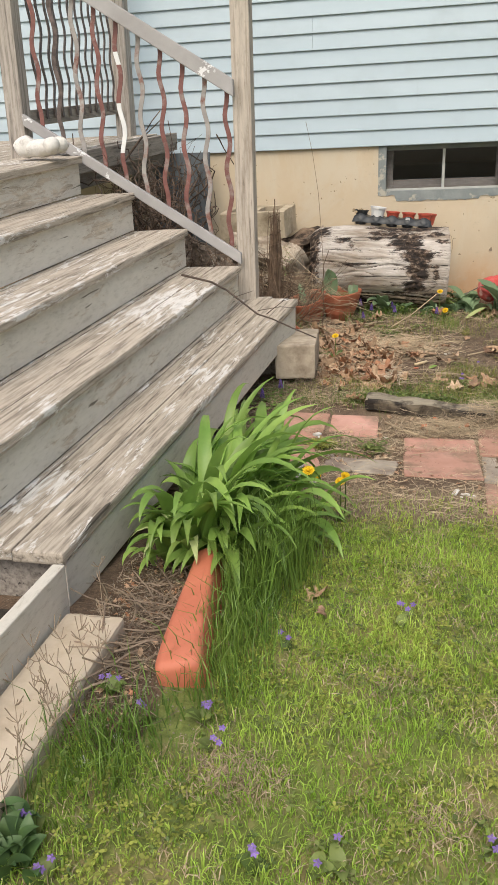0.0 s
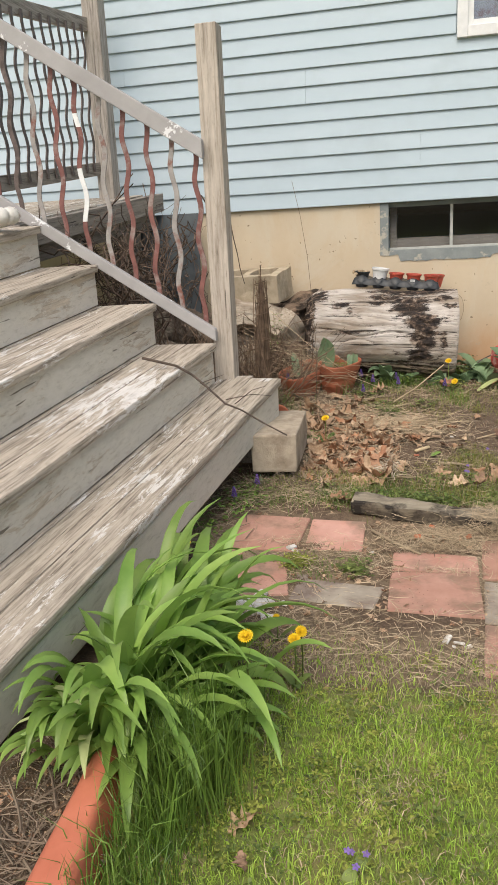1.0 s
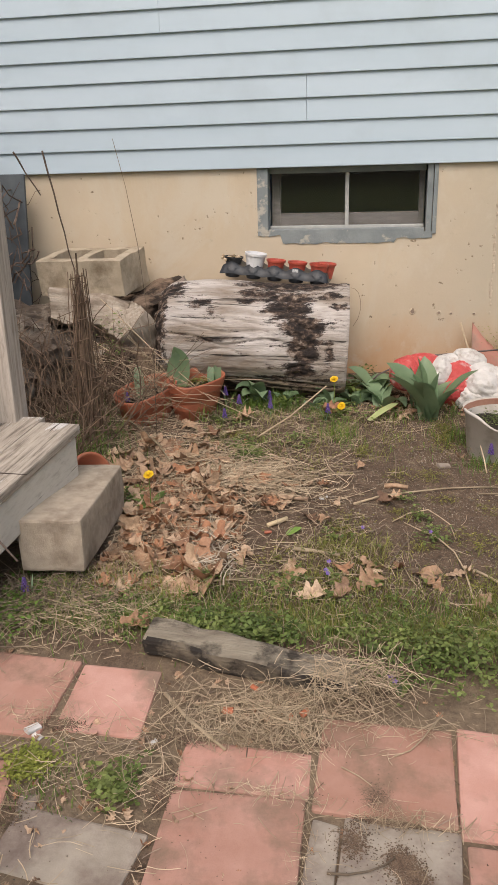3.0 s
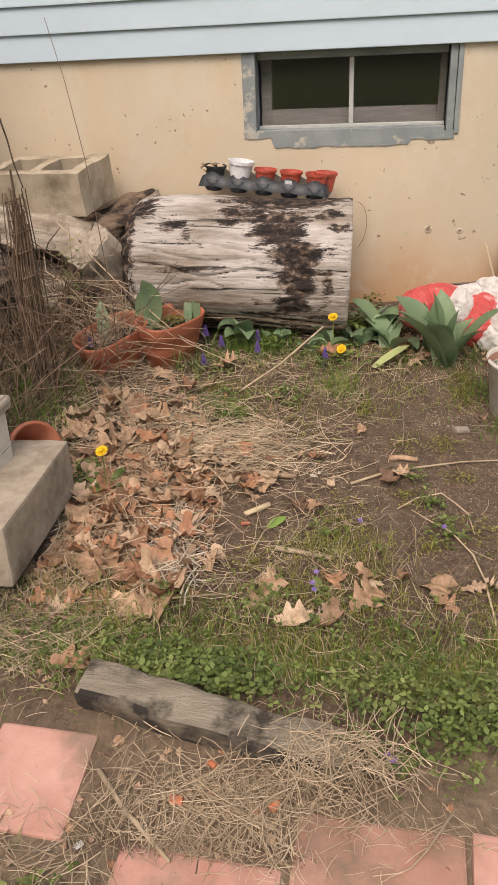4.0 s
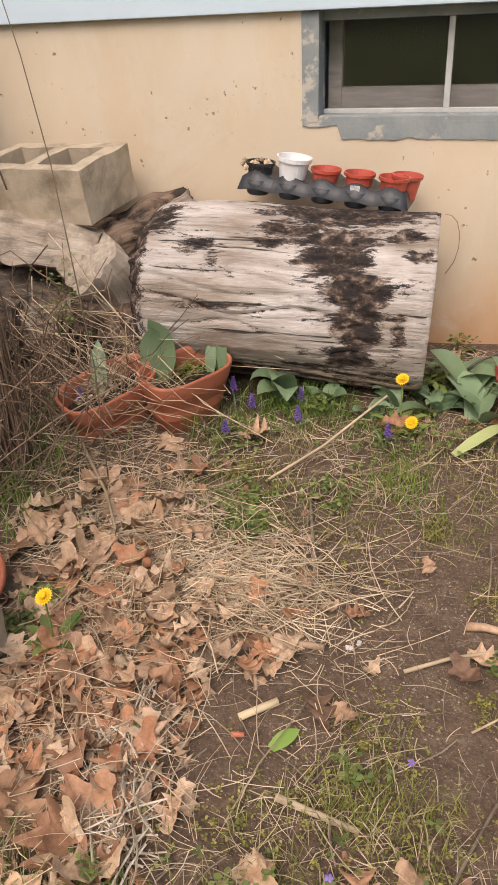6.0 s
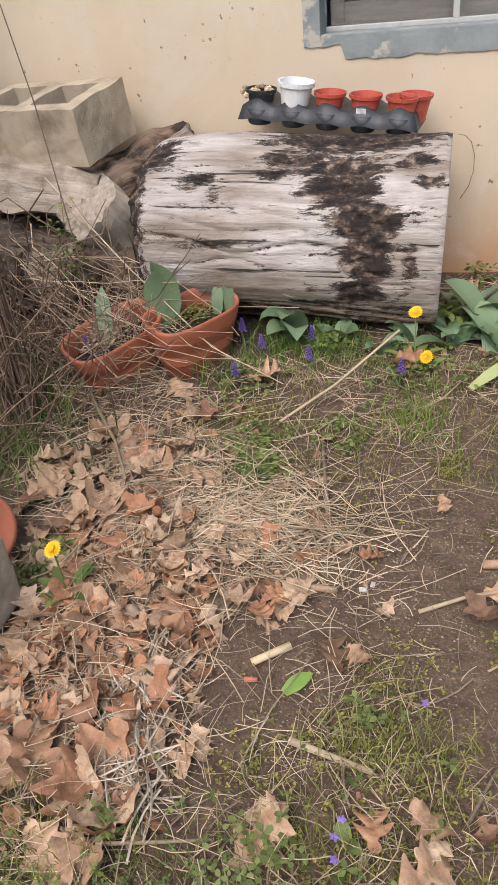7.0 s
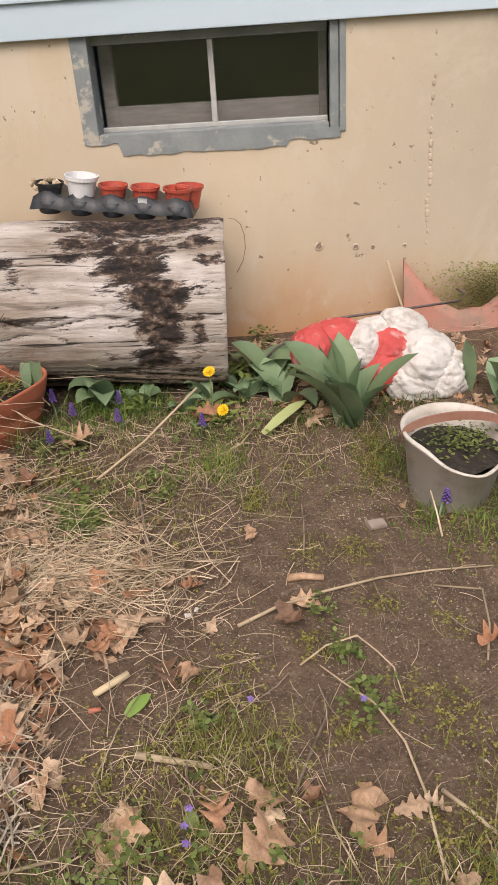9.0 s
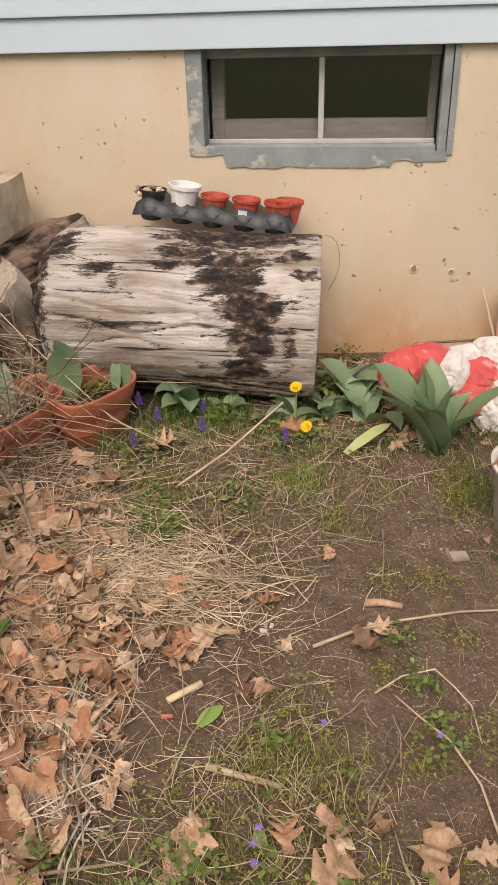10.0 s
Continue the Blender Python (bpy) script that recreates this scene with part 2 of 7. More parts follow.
def foundation_mat():
    m, n, ln, bs = nodes_of("tan_foundation")
    f = noise_tex(n, ln, 2.2, (1, 1, 1), 8, 0.6)
    col = ramp(n, ln, f, [(0.3, (0.54, 0.435, 0.305)), (0.7, (0.62, 0.52, 0.385))])
    co = n.new("ShaderNodeTexCoord")
    sp = n.new("ShaderNodeSeparateXYZ")
    ln(co.outputs["Object"], sp.inputs[0])
    wob = n.new("ShaderNodeMath")
    wob.operation = "MULTIPLY_ADD"
    ln(noise_tex(n, ln, 3, (1, 1, 1), 8, 0.7), wob.inputs[0])
    wob.inputs[1].default_value = 0.9
    ln(sp.outputs[0], wob.inputs[2])
    worn = ramp(n, ln, wob.outputs[0], [(0.0, B3), (1.0, W3)])
    mr = n.new("ShaderNodeMapRange")
    mr.inputs[1].default_value, mr.inputs[2].default_value = 1.15, 1.75
    ln(wob.outputs[0], mr.inputs[0])
    col = mix(n, ln, mr.outputs[0], col, (0.47, 0.41, 0.31))
    old = ramp(n, ln, noise_tex(n, ln, 0.9, (1, 1, 1), 7, 0.6), [(0.42, B3), (0.68, (0.75, 0.75, 0.75))])
    col = mix(n, ln, old, col, (0.52, 0.445, 0.345))
    splash = n.new("ShaderNodeMath")
    splash.operation = "MULTIPLY_ADD"
    ln(noise_tex(n, ln, 4, (1, 1, 0.6), 8, 0.7), splash.inputs[0])
    splash.inputs[1].default_value = -0.5
    ln(sp.outputs[2], splash.inputs[2])
    mz = n.new("ShaderNodeMapRange")
    mz.inputs[1].default_value, mz.inputs[2].default_value = 0.72, 0.28
    ln(splash.outputs[0], mz.inputs[0])
    col = mix(n, ln, mz.outputs[0], col, (0.50, 0.27, 0.12))
    patch = ramp(n, ln, noise_tex(n, ln, 1.9, (1, 1, 0.7), 9, 0.7, 0.6), [(0.50, B3), (0.60, (0.55, 0.55, 0.55))])
    col = mix(n, ln, patch, col, (0.60, 0.535, 0.43))
    scuff = ramp(n, ln, noise_tex(n, ln, 7, (1, 1, 1.6), 10, 0.8, 0.5), [(0.60, B3), (0.66, (0.6, 0.6, 0.6))])
    col = mix(n, ln, scuff, col, (0.46, 0.39, 0.29))
    pit = noise_tex(n, ln, 26, (1, 1, 1), 3, 0.5)
    pm = ramp(n, ln, pit, [(0.26, W3), (0.30, B3)])
    col = mix(n, ln, pm, col, (0.24, 0.18, 0.12))
    ln(col, bs.inputs["Base Color"])
    bs.inputs["Roughness"].default_value = 0.85
    bump(n, ln, bs, mix(n, ln, 0.5, noise_tex(n, ln, 40, (1, 1, 1), 8, 0.7), ramp(n, ln, pit, [(0.24, B3), (0.34, W3)])), 0.35, 0.006)
    return m


def ground_mat():
    m, n, ln, bs = nodes_of("yard_ground")
    soil = ramp(n, ln, noise_tex(n, ln, 18, (1, 1, 1), 10, 0.7), [(0.3, (0.082, 0.052, 0.033)), (0.6, (0.160, 0.108, 0.070)), (0.8, (0.27, 0.20, 0.135))])
    soil = mix(n, ln, 1.0, soil, ramp(n, ln, noise_tex(n, ln, 120, (1, 1, 1), 8, 0.8), [(0.38, (0.62, 0.60, 0.58)), (0.52, (1.0, 1.0, 1.0)), (0.64, (1.45, 1.42, 1.38))]), "MULTIPLY")
    grit = ramp(n, ln, noise_tex(n, ln, 220, (1, 1, 1), 2, 0.5), [(0.68, B3), (0.72, W3)])
    soil = mix(n, ln, grit, soil, (0.30, 0.26, 0.21))
    lawn = ramp(n, ln, noise_tex(n, ln, 30, (1, 1, 1), 8, 0.7), [(0.3, (0.11, 0.145, 0.03)), (0.7, (0.28, 0.31, 0.085))])
    lawn = mix(n, ln, ramp(n, ln, noise_tex(n, ln, 7, (1, 1, 1), 8, 0.7), [(0.5, B3), (0.62, W3)]), lawn, (0.33, 0.27, 0.12))
    straw = ramp(n, ln, noise_tex(n, ln, 40, (1, 1, 1), 10, 0.75), [(0.3, (0.12, 0.085, 0.056)), (0.7, (0.34, 0.255, 0.165))])
    for attr, lay in (("straw", straw), ("lawn", lawn)):
        a = n.new("ShaderNodeAttribute")
        a.attribute_name = attr
        ad = n.new("ShaderNodeMath")
        ad.operation = "MULTIPLY_ADD"
        ln(noise_tex(n, ln, 14, (1, 1, 1), 8, 0.7), ad.inputs[0])
        ad.inputs[1].default_value = 0.6
        ln(a.outputs["Fac"], ad.inputs[2])
        soil = mix(n, ln, ramp(n, ln, ad.outputs[0], [(0.62, B3), (0.95, W3)]), soil, lay)
    ln(soil, bs.inputs["Base Color"])
    bs.inputs["Roughness"].default_value = 0.95
    bump(n, ln, bs, noise_tex(n, ln, 45, (1, 1, 1), 12, 0.78), 0.7, 0.016)
    return m


def log_mat():
    m, n, ln, bs = nodes_of("weathered_log")
    st = (0.5, 5, 5)
    grain = noise_tex(n, ln, 9, (0.32, 3.6, 3.6), 12, 0.72, 0.9)
    wood = ramp(n, ln, grain, [(0.22, (0.20, 0.165, 0.135)), (0.34, (0.44, 0.385, 0.34)), (0.5, (0.60, 0.545, 0.50)), (0.72, (0.78, 0.73, 0.685))])
    tone = ramp(n, ln, noise_tex(n, ln, 3, (0.7, 2, 2), 6, 0.6), [(0.36, (0.55, 0.49, 0.42)), (0.56, (1.0, 1.0, 1.0))])
    wood = mix(n, ln, 1.0, wood, tone, "MULTIPLY")
    crack = ramp(n, ln, noise_tex(n, ln, 4, (0.35, 7, 7), 6, 0.5, 0.3), [(0.36, W3), (0.385, B3)])
    wood = mix(n, ln, crack, wood, (0.05, 0.04, 0.03))
    fine = ramp(n, ln, noise_tex(n, ln, 14, (0.5, 4.0, 4.0), 6, 0.65, 1.4), [(0.30, W3), (0.35, B3)])
    wood = mix(n, ln, fine, wood, (0.10, 0.08, 0.065))
    # Log's underside: browner wood, with shade put into the colour as well.
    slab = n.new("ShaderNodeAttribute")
    slab.attribute_name = "under_brown_shade"
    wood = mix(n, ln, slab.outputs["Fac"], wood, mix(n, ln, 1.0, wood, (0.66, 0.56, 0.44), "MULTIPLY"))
    blot = ramp(n, ln, noise_tex(n, ln, 5, (0.6, 2, 2), 8, 0.7), [(0.60, B3), (0.72, W3)])
    wood = mix(n, ln, blot, wood, (0.17, 0.135, 0.11))
    a = n.new("ShaderNodeAttribute")
    a.attribute_name = "rot"
    ad = n.new("ShaderNodeMath")
    ad.operation = "MULTIPLY_ADD"
    ln(noise_tex(n, ln, 11, (0.6, 2.2, 2.2), 12, 0.82, 0.4), ad.inputs[0])
    ad.inputs[1].default_value = 2.6
    ln(a.outputs["Fac"], ad.inputs[2])
    sb = n.new("ShaderNodeMath")
    sb.operation = "SUBTRACT"
    ln(ad.outputs[0], sb.inputs[0])
    sb.inputs[1].default_value = 1.25
    rotm = ramp(n, ln, sb.outputs[0], [(0.30, B3), (0.35, (0.75, 0.75, 0.75)), (0.45, W3)])
    rotc = ramp(n, ln, noise_tex(n, ln, 24, (0.8, 1.2, 1.2), 6, 0.7), [(0.38, (0.012, 0.009, 0.008)), (0.5, (0.04, 0.028, 0.022)), (0.57, (0.12, 0.08, 0.058)), (0.66, (0.36, 0.29, 0.23))])
    wood = mix(n, ln, rotm, wood, rotc)
    ln(wood, bs.inputs["Base Color"])
    bs.inputs["Roughness"].default_value = 0.9
    h = mix(n, ln, 0.35, grain, noise_tex(n, ln, 40, (0.6, 1.5, 1.5), 8, 0.75))
    h = mix(n, ln, crack, h, (0.0, 0.0, 0.0))
    h = mix(n, ln, fine, h, (0.15, 0.15, 0.15))
    bump(n, ln, bs, h, 1.0, 0.018)
    return m


def glass_mat():
    m, n, ln, bs = nodes_of("window_glass")
    bs.inputs["Base Color"].default_value = (0.74, 0.82, 0.95, 1)
    bs.inputs["Roughness"].default_value = 0.06
    bs.inputs["Transmission Weight"].default_value = 1.0
    bs.inputs["IOR"].default_value = 1.45
    bump(n, ln, bs, noise_tex(n, ln, 3), 0.05, 0.01)
    return m


M_FOUND, M_GROUND, M_LOG, M_GLASS = foundation_mat(), ground_mat(), log_mat(), glass_mat()


# ---- building helpers ----
def thing(name, loc, label, category, group="", kind=""):
    e = new(name)
    e.location = loc
    e.empty_display_size = 0.05
    return tagged(e, label, category, group, kind)


def place_of(ob):
    v = Vector(ob.location)
    while ob.parent:
        v = v
        ob = ob.parent
        v = v + Vector(ob.location)
    return v


def mesh_of(name, bm, mats, smooth=False):
    me = bpy.data.meshes.new(name)
    bm.to_mesh(me)
    bm.free()
    for m in mats if isinstance(mats, (list, tuple)) else [mats]:
        me.materials.append(m)
    if smooth:
        me.polygons.foreach_set("use_smooth", [True] * len(me.polygons))
    return me


def part(name, bm, material, parent=None, label="", smooth=False):
    """One mesh object from world-space geometry, under a thing or a part."""
    ob = new(name, mesh_of(name, bm, material, smooth))
    if parent:
        ob.parent = parent
        ob.matrix_parent_inverse = Matrix() if parent.type == "MESH" else Matrix.Translation(-place_of(parent))
    return tagged(ob, label)


def solo(name, bm, material, label, category, group="", kind="", smooth=False):
    return tagged(part(name, bm, material, None, "", smooth), label, category, group, kind)


def box(bm, lo, hi, bevel=0.0, m=None, jitter=0.0):
    r = bmesh.ops.create_cube(bm, size=1)
    c, s = (Vector(lo) + Vector(hi)) / 2, Vector(hi) - Vector(lo)
    vs = r["verts"]
    for v in vs:
        v.co = Vector((v.co.x * s.x, v.co.y * s.y, v.co.z * s.z)) + c
        if jitter:
            v.co += Vector((random.uniform(-1, 1), random.uniform(-1, 1), random.uniform(-1, 1))) * jitter
    if bevel:
        es = list({e for v in vs for e in v.link_edges})
        out = bmesh.ops.bevel(bm, geom=es, offset=bevel, segments=2, affect="EDGES", profile=0.6)
        vs = list({v for f in out["faces"] for v in f.verts} | {v for v in vs if v.is_valid})
    if m:
        for v in vs:
            v.co = m @ v.co
    return vs


def lathe(bm, prof, seg=32, m=None, sx=1.0, sy=1.0, closed=False):
    rings = []
    for r, z in prof:
        rings.append([bm.verts.new(Vector((r * sx * math.cos(2 * math.pi * i / seg), r * sy * math.sin(2 * math.pi * i / seg), z))) for i in range(seg)])
    for a, b in zip(rings, rings[1:]):
        for i in range(seg):
            bm.faces.new((a[i], a[(i + 1) % seg], b[(i + 1) % seg], b[i]))
    if closed:
        bm.faces.new(rings[-1])
        bm.faces.new(rings[0][::-1])
    if m:
        for ring in rings:
            for v in ring:
                v.co = m @ v.co
    return rings


def tube(bm, pts, r0, r1=None, seg=6):
    """A tapered round rod along points."""
    r1 = r0 if r1 is None else r1
    pts = [Vector(p) for p in pts]
    rings = []
    for i, p in enumerate(pts):
        d = (pts[min(i + 1, len(pts) - 1)] - pts[max(i - 1, 0)]).normalized()
        a = d.orthogonal().normalized() if abs(d.z) > 0.95 else d.cross(Vector((0, 0, 1))).normalized()
        b = d.cross(a)
        r = r0 + (r1 - r0) * i / (len(pts) - 1)
        rings.append([bm.verts.new(p + r * (math.cos(2 * math.pi * k / seg) * a + math.sin(2 * math.pi * k / seg) * b)) for k in range(seg)])
    for q, w in zip(rings, rings[1:]):
        for k in range(seg):
            bm.faces.new((q[k], q[(k + 1) % seg], w[(k + 1) % seg], w[k]))
    bm.faces.new(rings[0][::-1])
    bm.faces.new(rings[-1])


def strap(bm, base, az, length, width, rise, droop, seg=8, fold=0.25, twist=0.0, tip=0.6):
    """An arching leaf: starts at the angle rise, bends down by droop degrees along its length."""
    p = Vector(base)
    side0 = Vector((-math.sin(az), math.cos(az), 0))
    prev = None
    for i in range(seg + 1):
        t = i / seg
        ang = radians(rise - droop * t * t)
        d = Vector((math.cos(az) * math.cos(ang), math.sin(az) * math.cos(ang), math.sin(ang)))
        nrm = side0.cross(d).normalized() * -1
        side = (side0 + nrm * twist * t).normalized()
        w = width * (0.55 + 0.45 * min(1, t * 3)) * (1 - max(0, (t - tip) / (1 - tip)) ** 1.8) + 0.0008
        a = bm.verts.new(p - side * w / 2 + nrm * w * fold)
        c = bm.verts.new(p)
        b = bm.verts.new(p + side * w / 2 + nrm * w * fold)
        if prev:
            bm.faces.new((prev[0], prev[1], c, a))
            bm.faces.new((prev[1], prev[2], b, c))
        prev = (a, c, b)
        p = p + d * (length / seg)


def gz(x, y):
    """Height of the yard's ground."""
    z = float(np.interp(y, [-8, 1.9, 3.25, 3.75, 4.4, 5.2, 6.2], [0.30, 0.335, 0.325, 0.395, 0.445, 0.53, 0.605]))
    z += max(0.0, min(1.2, x - 0.4)) * 0.06 * max(0.0, min(1.0, (y - 4.5) / 1.5))
    near = max(0.0, 1 - max(abs(x) / 4, abs(y - 3) / 5))
    if 2.6 < y < 3.85:
        near *= 1 - 0.85 * min(1.0, (y - 2.6) / 0.15, (3.85 - y) / 0.15)
    return z + near * (0.016 * noise.noise((x * 2.2, y * 2.2, 0.3)) + 0.007 * noise.noise((x * 9, y * 9, 4.0)))


# ---- ground ----
def near_steps(lo, hi, fine, far):
    inner = list(np.arange(lo, hi, fine))
    out, d = [], fine
    p = hi
    while p < far:
        out.append(p)
        d *= 1.6
        p += d
    inn, d, p = [], fine, lo - fine
    while p > -far:
        inn.append(p)
        d *= 1.6
        p -= d
    return inn[::-1] + inner + out


def cover(x, y):
    """How much lawn and how much straw and leaf litter lie on the ground."""
    n1 = noise.noise((x * 3, y * 3, 2.0)) * 0.25
    lawn = 1.0 if y < 2.35 + 0.12 * math.sin(x * 5) else max(0.0, 1 - (y - 2.35) / 0.3)
    if x < -0.62 and y > 0.9:
        lawn *= 0.4
    lawn = max(lawn, math.exp(-((y - 3.88) / 0.13) ** 2) * 0.6 if x > -0.6 else 0, math.exp(-((y - 5.5) / 0.16) ** 2) * (0.35 if x > -0.25 else 0.2))
    straw = math.exp(-((y - 3.4) / 0.4) ** 2) * 0.7 + math.exp(-((x + 0.22) / 0.34) ** 2 - ((y - 4.6) / 0.5) ** 2) + 0.6 * math.exp(-((x - 0.1) / 0.3) ** 2 - ((y - 4.76) / 0.15) ** 2)
    straw += math.exp(-((y - 2.7) / 0.2) ** 2) * 0.8
    if x < -0.77 and y > 0.2:
        lawn *= 0.1
    if -0.9 < x < -0.42 and 1.3 < y < 2.7:
        lawn, straw = 0.0, 0.0
    if abs(x - 0.1) > 1.7:
        k = min(1.0, (abs(x - 0.1) - 1.7) / 1.6)
        lawn, straw = lawn * (1 - k) + 0.8 * k, straw * (1 - k)
    return max(0, min(1, lawn + n1 * lawn)), max(0, min(1, straw + n1))


xs, ys = near_steps(-2.2, 2.0, 0.03, 700), near_steps(0.4, 6.2, 0.03, 700)
verts = [(x, y, gz(x, y)) for y in ys for x in xs]
nx = len(xs)
faces = [(j * nx + i, j * nx + i + 1, (j + 1) * nx + i + 1, (j + 1) * nx + i) for j in range(len(ys) - 1) for i in range(nx - 1)]
me = bpy.data.meshes.new("ground")
me.from_pydata(verts, [], faces)
cov = [cover(v[0], v[1]) for v in verts]
for k, nm in enumerate(("lawn", "straw")):
    at = me.attributes.new(nm, "FLOAT", "POINT")
    at.data.foreach_set("value", [c[k] for c in cov])
me.materials.append(M_GROUND)
me.polygons.foreach_set("use_smooth", [True] * len(me.polygons))
tagged(new("ground", me), "yard of bare soil, lawn and leaf litter", "ground", kind="structure")

# ---- house wall ----
WY = 6.18
SID = 1.708
WX0, WX1, WZ0, WZ1 = -0.118, 0.79, 1.372, SID
bm = bmesh.new()
for lo, hi in (((-7, WY, -0.4), (WX0, WY + 0.25, SID)), ((WX1, WY, -0.4), (6, WY + 0.25, SID)), ((WX0, WY, -0.4), (WX1, WY + 0.25, WZ0))):
    box(bm, lo, hi)
solo("wall_foundation", bm, M_FOUND, "tan painted concrete foundation wall with pits and stains", "wall", kind="structure")

UX0, UX1, UZ0, UZ1 = 0.40, 1.30, 2.72, 3.9
bm = bmesh.new()
for lo, hi in (((-7, WY, SID), (UX0, WY + 0.25, 5.2)), ((UX1, WY, SID), (6, WY + 0.25, 5.2)), ((UX0, WY, SID), (UX1, WY + 0.25, UZ0)), ((UX0, WY, UZ1), (UX1, WY + 0.25, 5.2))):
    box(bm, lo, hi)
wall = solo("wall_north", bm, M_SIDING, "house wall clad in pale blue horizontal vinyl siding", "wall", kind="structure")
EXPO = 0.1103


def course(bm, x0, x1, z):
    prof = [(WY - 0.002, z + EXPO + 0.004), (WY - 0.010, z + EXPO), (WY - 0.024, z + 0.006), (WY - 0.024, z + 0.0015), (WY - 0.021, z), (WY - 0.004, z + 0.001)]
    a = [bm.verts.new((x0, y, zz)) for y, zz in prof]
    b = [bm.verts.new((x1, y, zz)) for y, zz in prof]
    for i in range(len(prof)):
        j = (i + 1) % len(prof)
        bm.faces.new((a[i], b[i], b[j], a[j]))
    bm.faces.new(a[::-1])
    bm.faces.new(b)


for k in range(31):
    z = SID + k * EXPO
    joint = (-1.9, 0.13, 1.55, -0.62)[(k // 2) % 4]
    spans = [(-7, joint), (joint + 0.0015, 6)]
    if UZ0 - 0.1 < z < UZ1:
        spans = [(-7, UX0 - 0.055), (UX1 + 0.055, 6)]
    for s in spans:
        bm = bmesh.new()
        course(bm, *s, z)
        part("siding_panel", bm, M_SIDING, wall)
# the rest of the house
bm = bmesh.new()
box(bm, (-7, 6.6, -0.3), (-6.8, 13, 5.2))
box(bm, (5.8, 6.6, -0.3), (6, 13, 5.2))
box(bm, (-7, 13, -0.3), (6, 13.2, 5.2))
solo("wall_rest", bm, M_SIDING, "plain outer walls closing the house", "wall", kind="structure")
bm = bmesh.new()
box(bm, (-7.3, 5.75, 5.2), (6.3, 13.5, 5.4))
solo("roof", bm, M_GREYBAL, "plain eaves and roof of the house", "roof", kind="structure")
# Unseen floor and ceiling sheets, added near black to darken the basement.
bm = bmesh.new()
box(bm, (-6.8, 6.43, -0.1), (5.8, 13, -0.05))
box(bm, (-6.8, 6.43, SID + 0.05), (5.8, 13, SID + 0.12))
solo("floor", bm, M_BLACK, "near-black floor and ceiling sheets standing in for the unlit basement", "floor", kind="structure")

# cellar window
win = thing("window_1", (0.34, WY, WZ0), "two-pane cellar window in a flaking blue-grey frame", "window", kind="structure")
bm = bmesh.new()
for lo, hi in (((WX0 + 0.002, WY - 0.006, WZ0), (WX0 + 0.042, WY + 0.10, WZ1)), ((WX1 - 0.036, WY + 0.002, WZ0), (WX1 - 0.006, WY + 0.10, WZ1)), ((WX0 + 0.042, WY + 0.05, WZ1 - 0.03), (WX1 - 0.042, WY + 0.12, WZ1))):
    box(bm, lo, hi, 0.003)
frame_1 = part("window_frame", bm, M_BLUEGREY, win)
bm = bmesh.new()
box(bm, (WX0 + 0.042, WY - 0.004, WZ0 - 0.002), (WX1 - 0.042, WY + 0.12, WZ0 + 0.022), 0.004)
part("window_sill", bm, M_BLUEGREY, win, "chipped blue-grey sill")
# ragged apron of paint under the sill
bm = bmesh.new()
n_ap = 60
top = [bm.verts.new((WX0 + (WX1 - WX0) * i / n_ap, WY - 0.005, WZ0 + 0.004)) for i in range(n_ap + 1)]
low = []
for i in range(n_ap + 1):
    t = i / n_ap
    d = (0.012 if t < 0.13 else 0.052 if t < 0.80 else 0.03) + 0.012 * noise.noise((t * 14, 3, 0)) + 0.006 * noise.noise((t * 45, 1, 0))
    low.append(bm.verts.new((WX0 + (WX1 - WX0) * t, WY - 0.005, WZ0 - max(d, 0.003))))
for i in range(n_ap):
    bm.faces.new((top[i], top[i + 1], low[i + 1], low[i]))
r = bmesh.ops.extrude_face_region(bm, geom=bm.faces[:])
for v in r["geom"]:
    if isinstance(v, bmesh.types.BMVert):
        v.co.y += 0.004
part("window_apron", bm, M_BLUEGREY, win, "flaking grey paint edge below the sill")
for s in (0, 1):
    bm = bmesh.new()
    x = WX0 - 0.016 if s == 0 else WX1 - 0.004
    box(bm, (x, WY - 0.007, WZ0 - 0.01), (x + 0.02, WY + 0.001, WZ1), 0.001, jitter=0.002)
    part("edge_strip", bm, M_BLUEGREY, frame_1)
GY = WY + 0.085
bm = bmesh.new()
box(bm, (WX0 + 0.042, GY - 0.012, WZ0 + 0.022), (WX1 - 0.042, GY + 0.012, WZ0 + 0.037), 0.002)
part("sash_bar", bm, M_ALU, win, "pale aluminium sash rail")
bm = bmesh.new()
box(bm, (0.330, GY - 0.014, WZ0 + 0.037), (0.350, GY + 0.012, WZ1 - 0.03), 0.002)
part("mullion", bm, M_ALU, win, "pale aluminium mullion")
for x0, x1 in ((WX0 + 0.042, 0.330), (0.350, WX1 - 0.042)):
    bm = bmesh.new()
    box(bm, (x0, GY - 0.002, WZ0 + 0.037), (x1, GY + 0.002, WZ1 - 0.03))
    p = part("pane", bm, M_GLASS, win)
    p.visible_shadow = False
for lo, hi in (((WX0 + 0.042, WY + 0.15, WZ0 + 0.03), (WX0 + 0.09, WY + 0.19, WZ1)), ((WX1 - 0.07, WY + 0.15, WZ0 + 0.03), (WX1 - 0.042, WY + 0.19, WZ1)), ((WX0 + 0.09, WY + 0.15, WZ0 + 0.03), (WX1 - 0.07, WY + 0.19, WZ0 + 0.10))):
    bm = bmesh.new()
    box(bm, lo, hi, 0.003)
    part("inner_frame", bm, M_DIMBROWN, frame_1, "dim wooden inner frame")

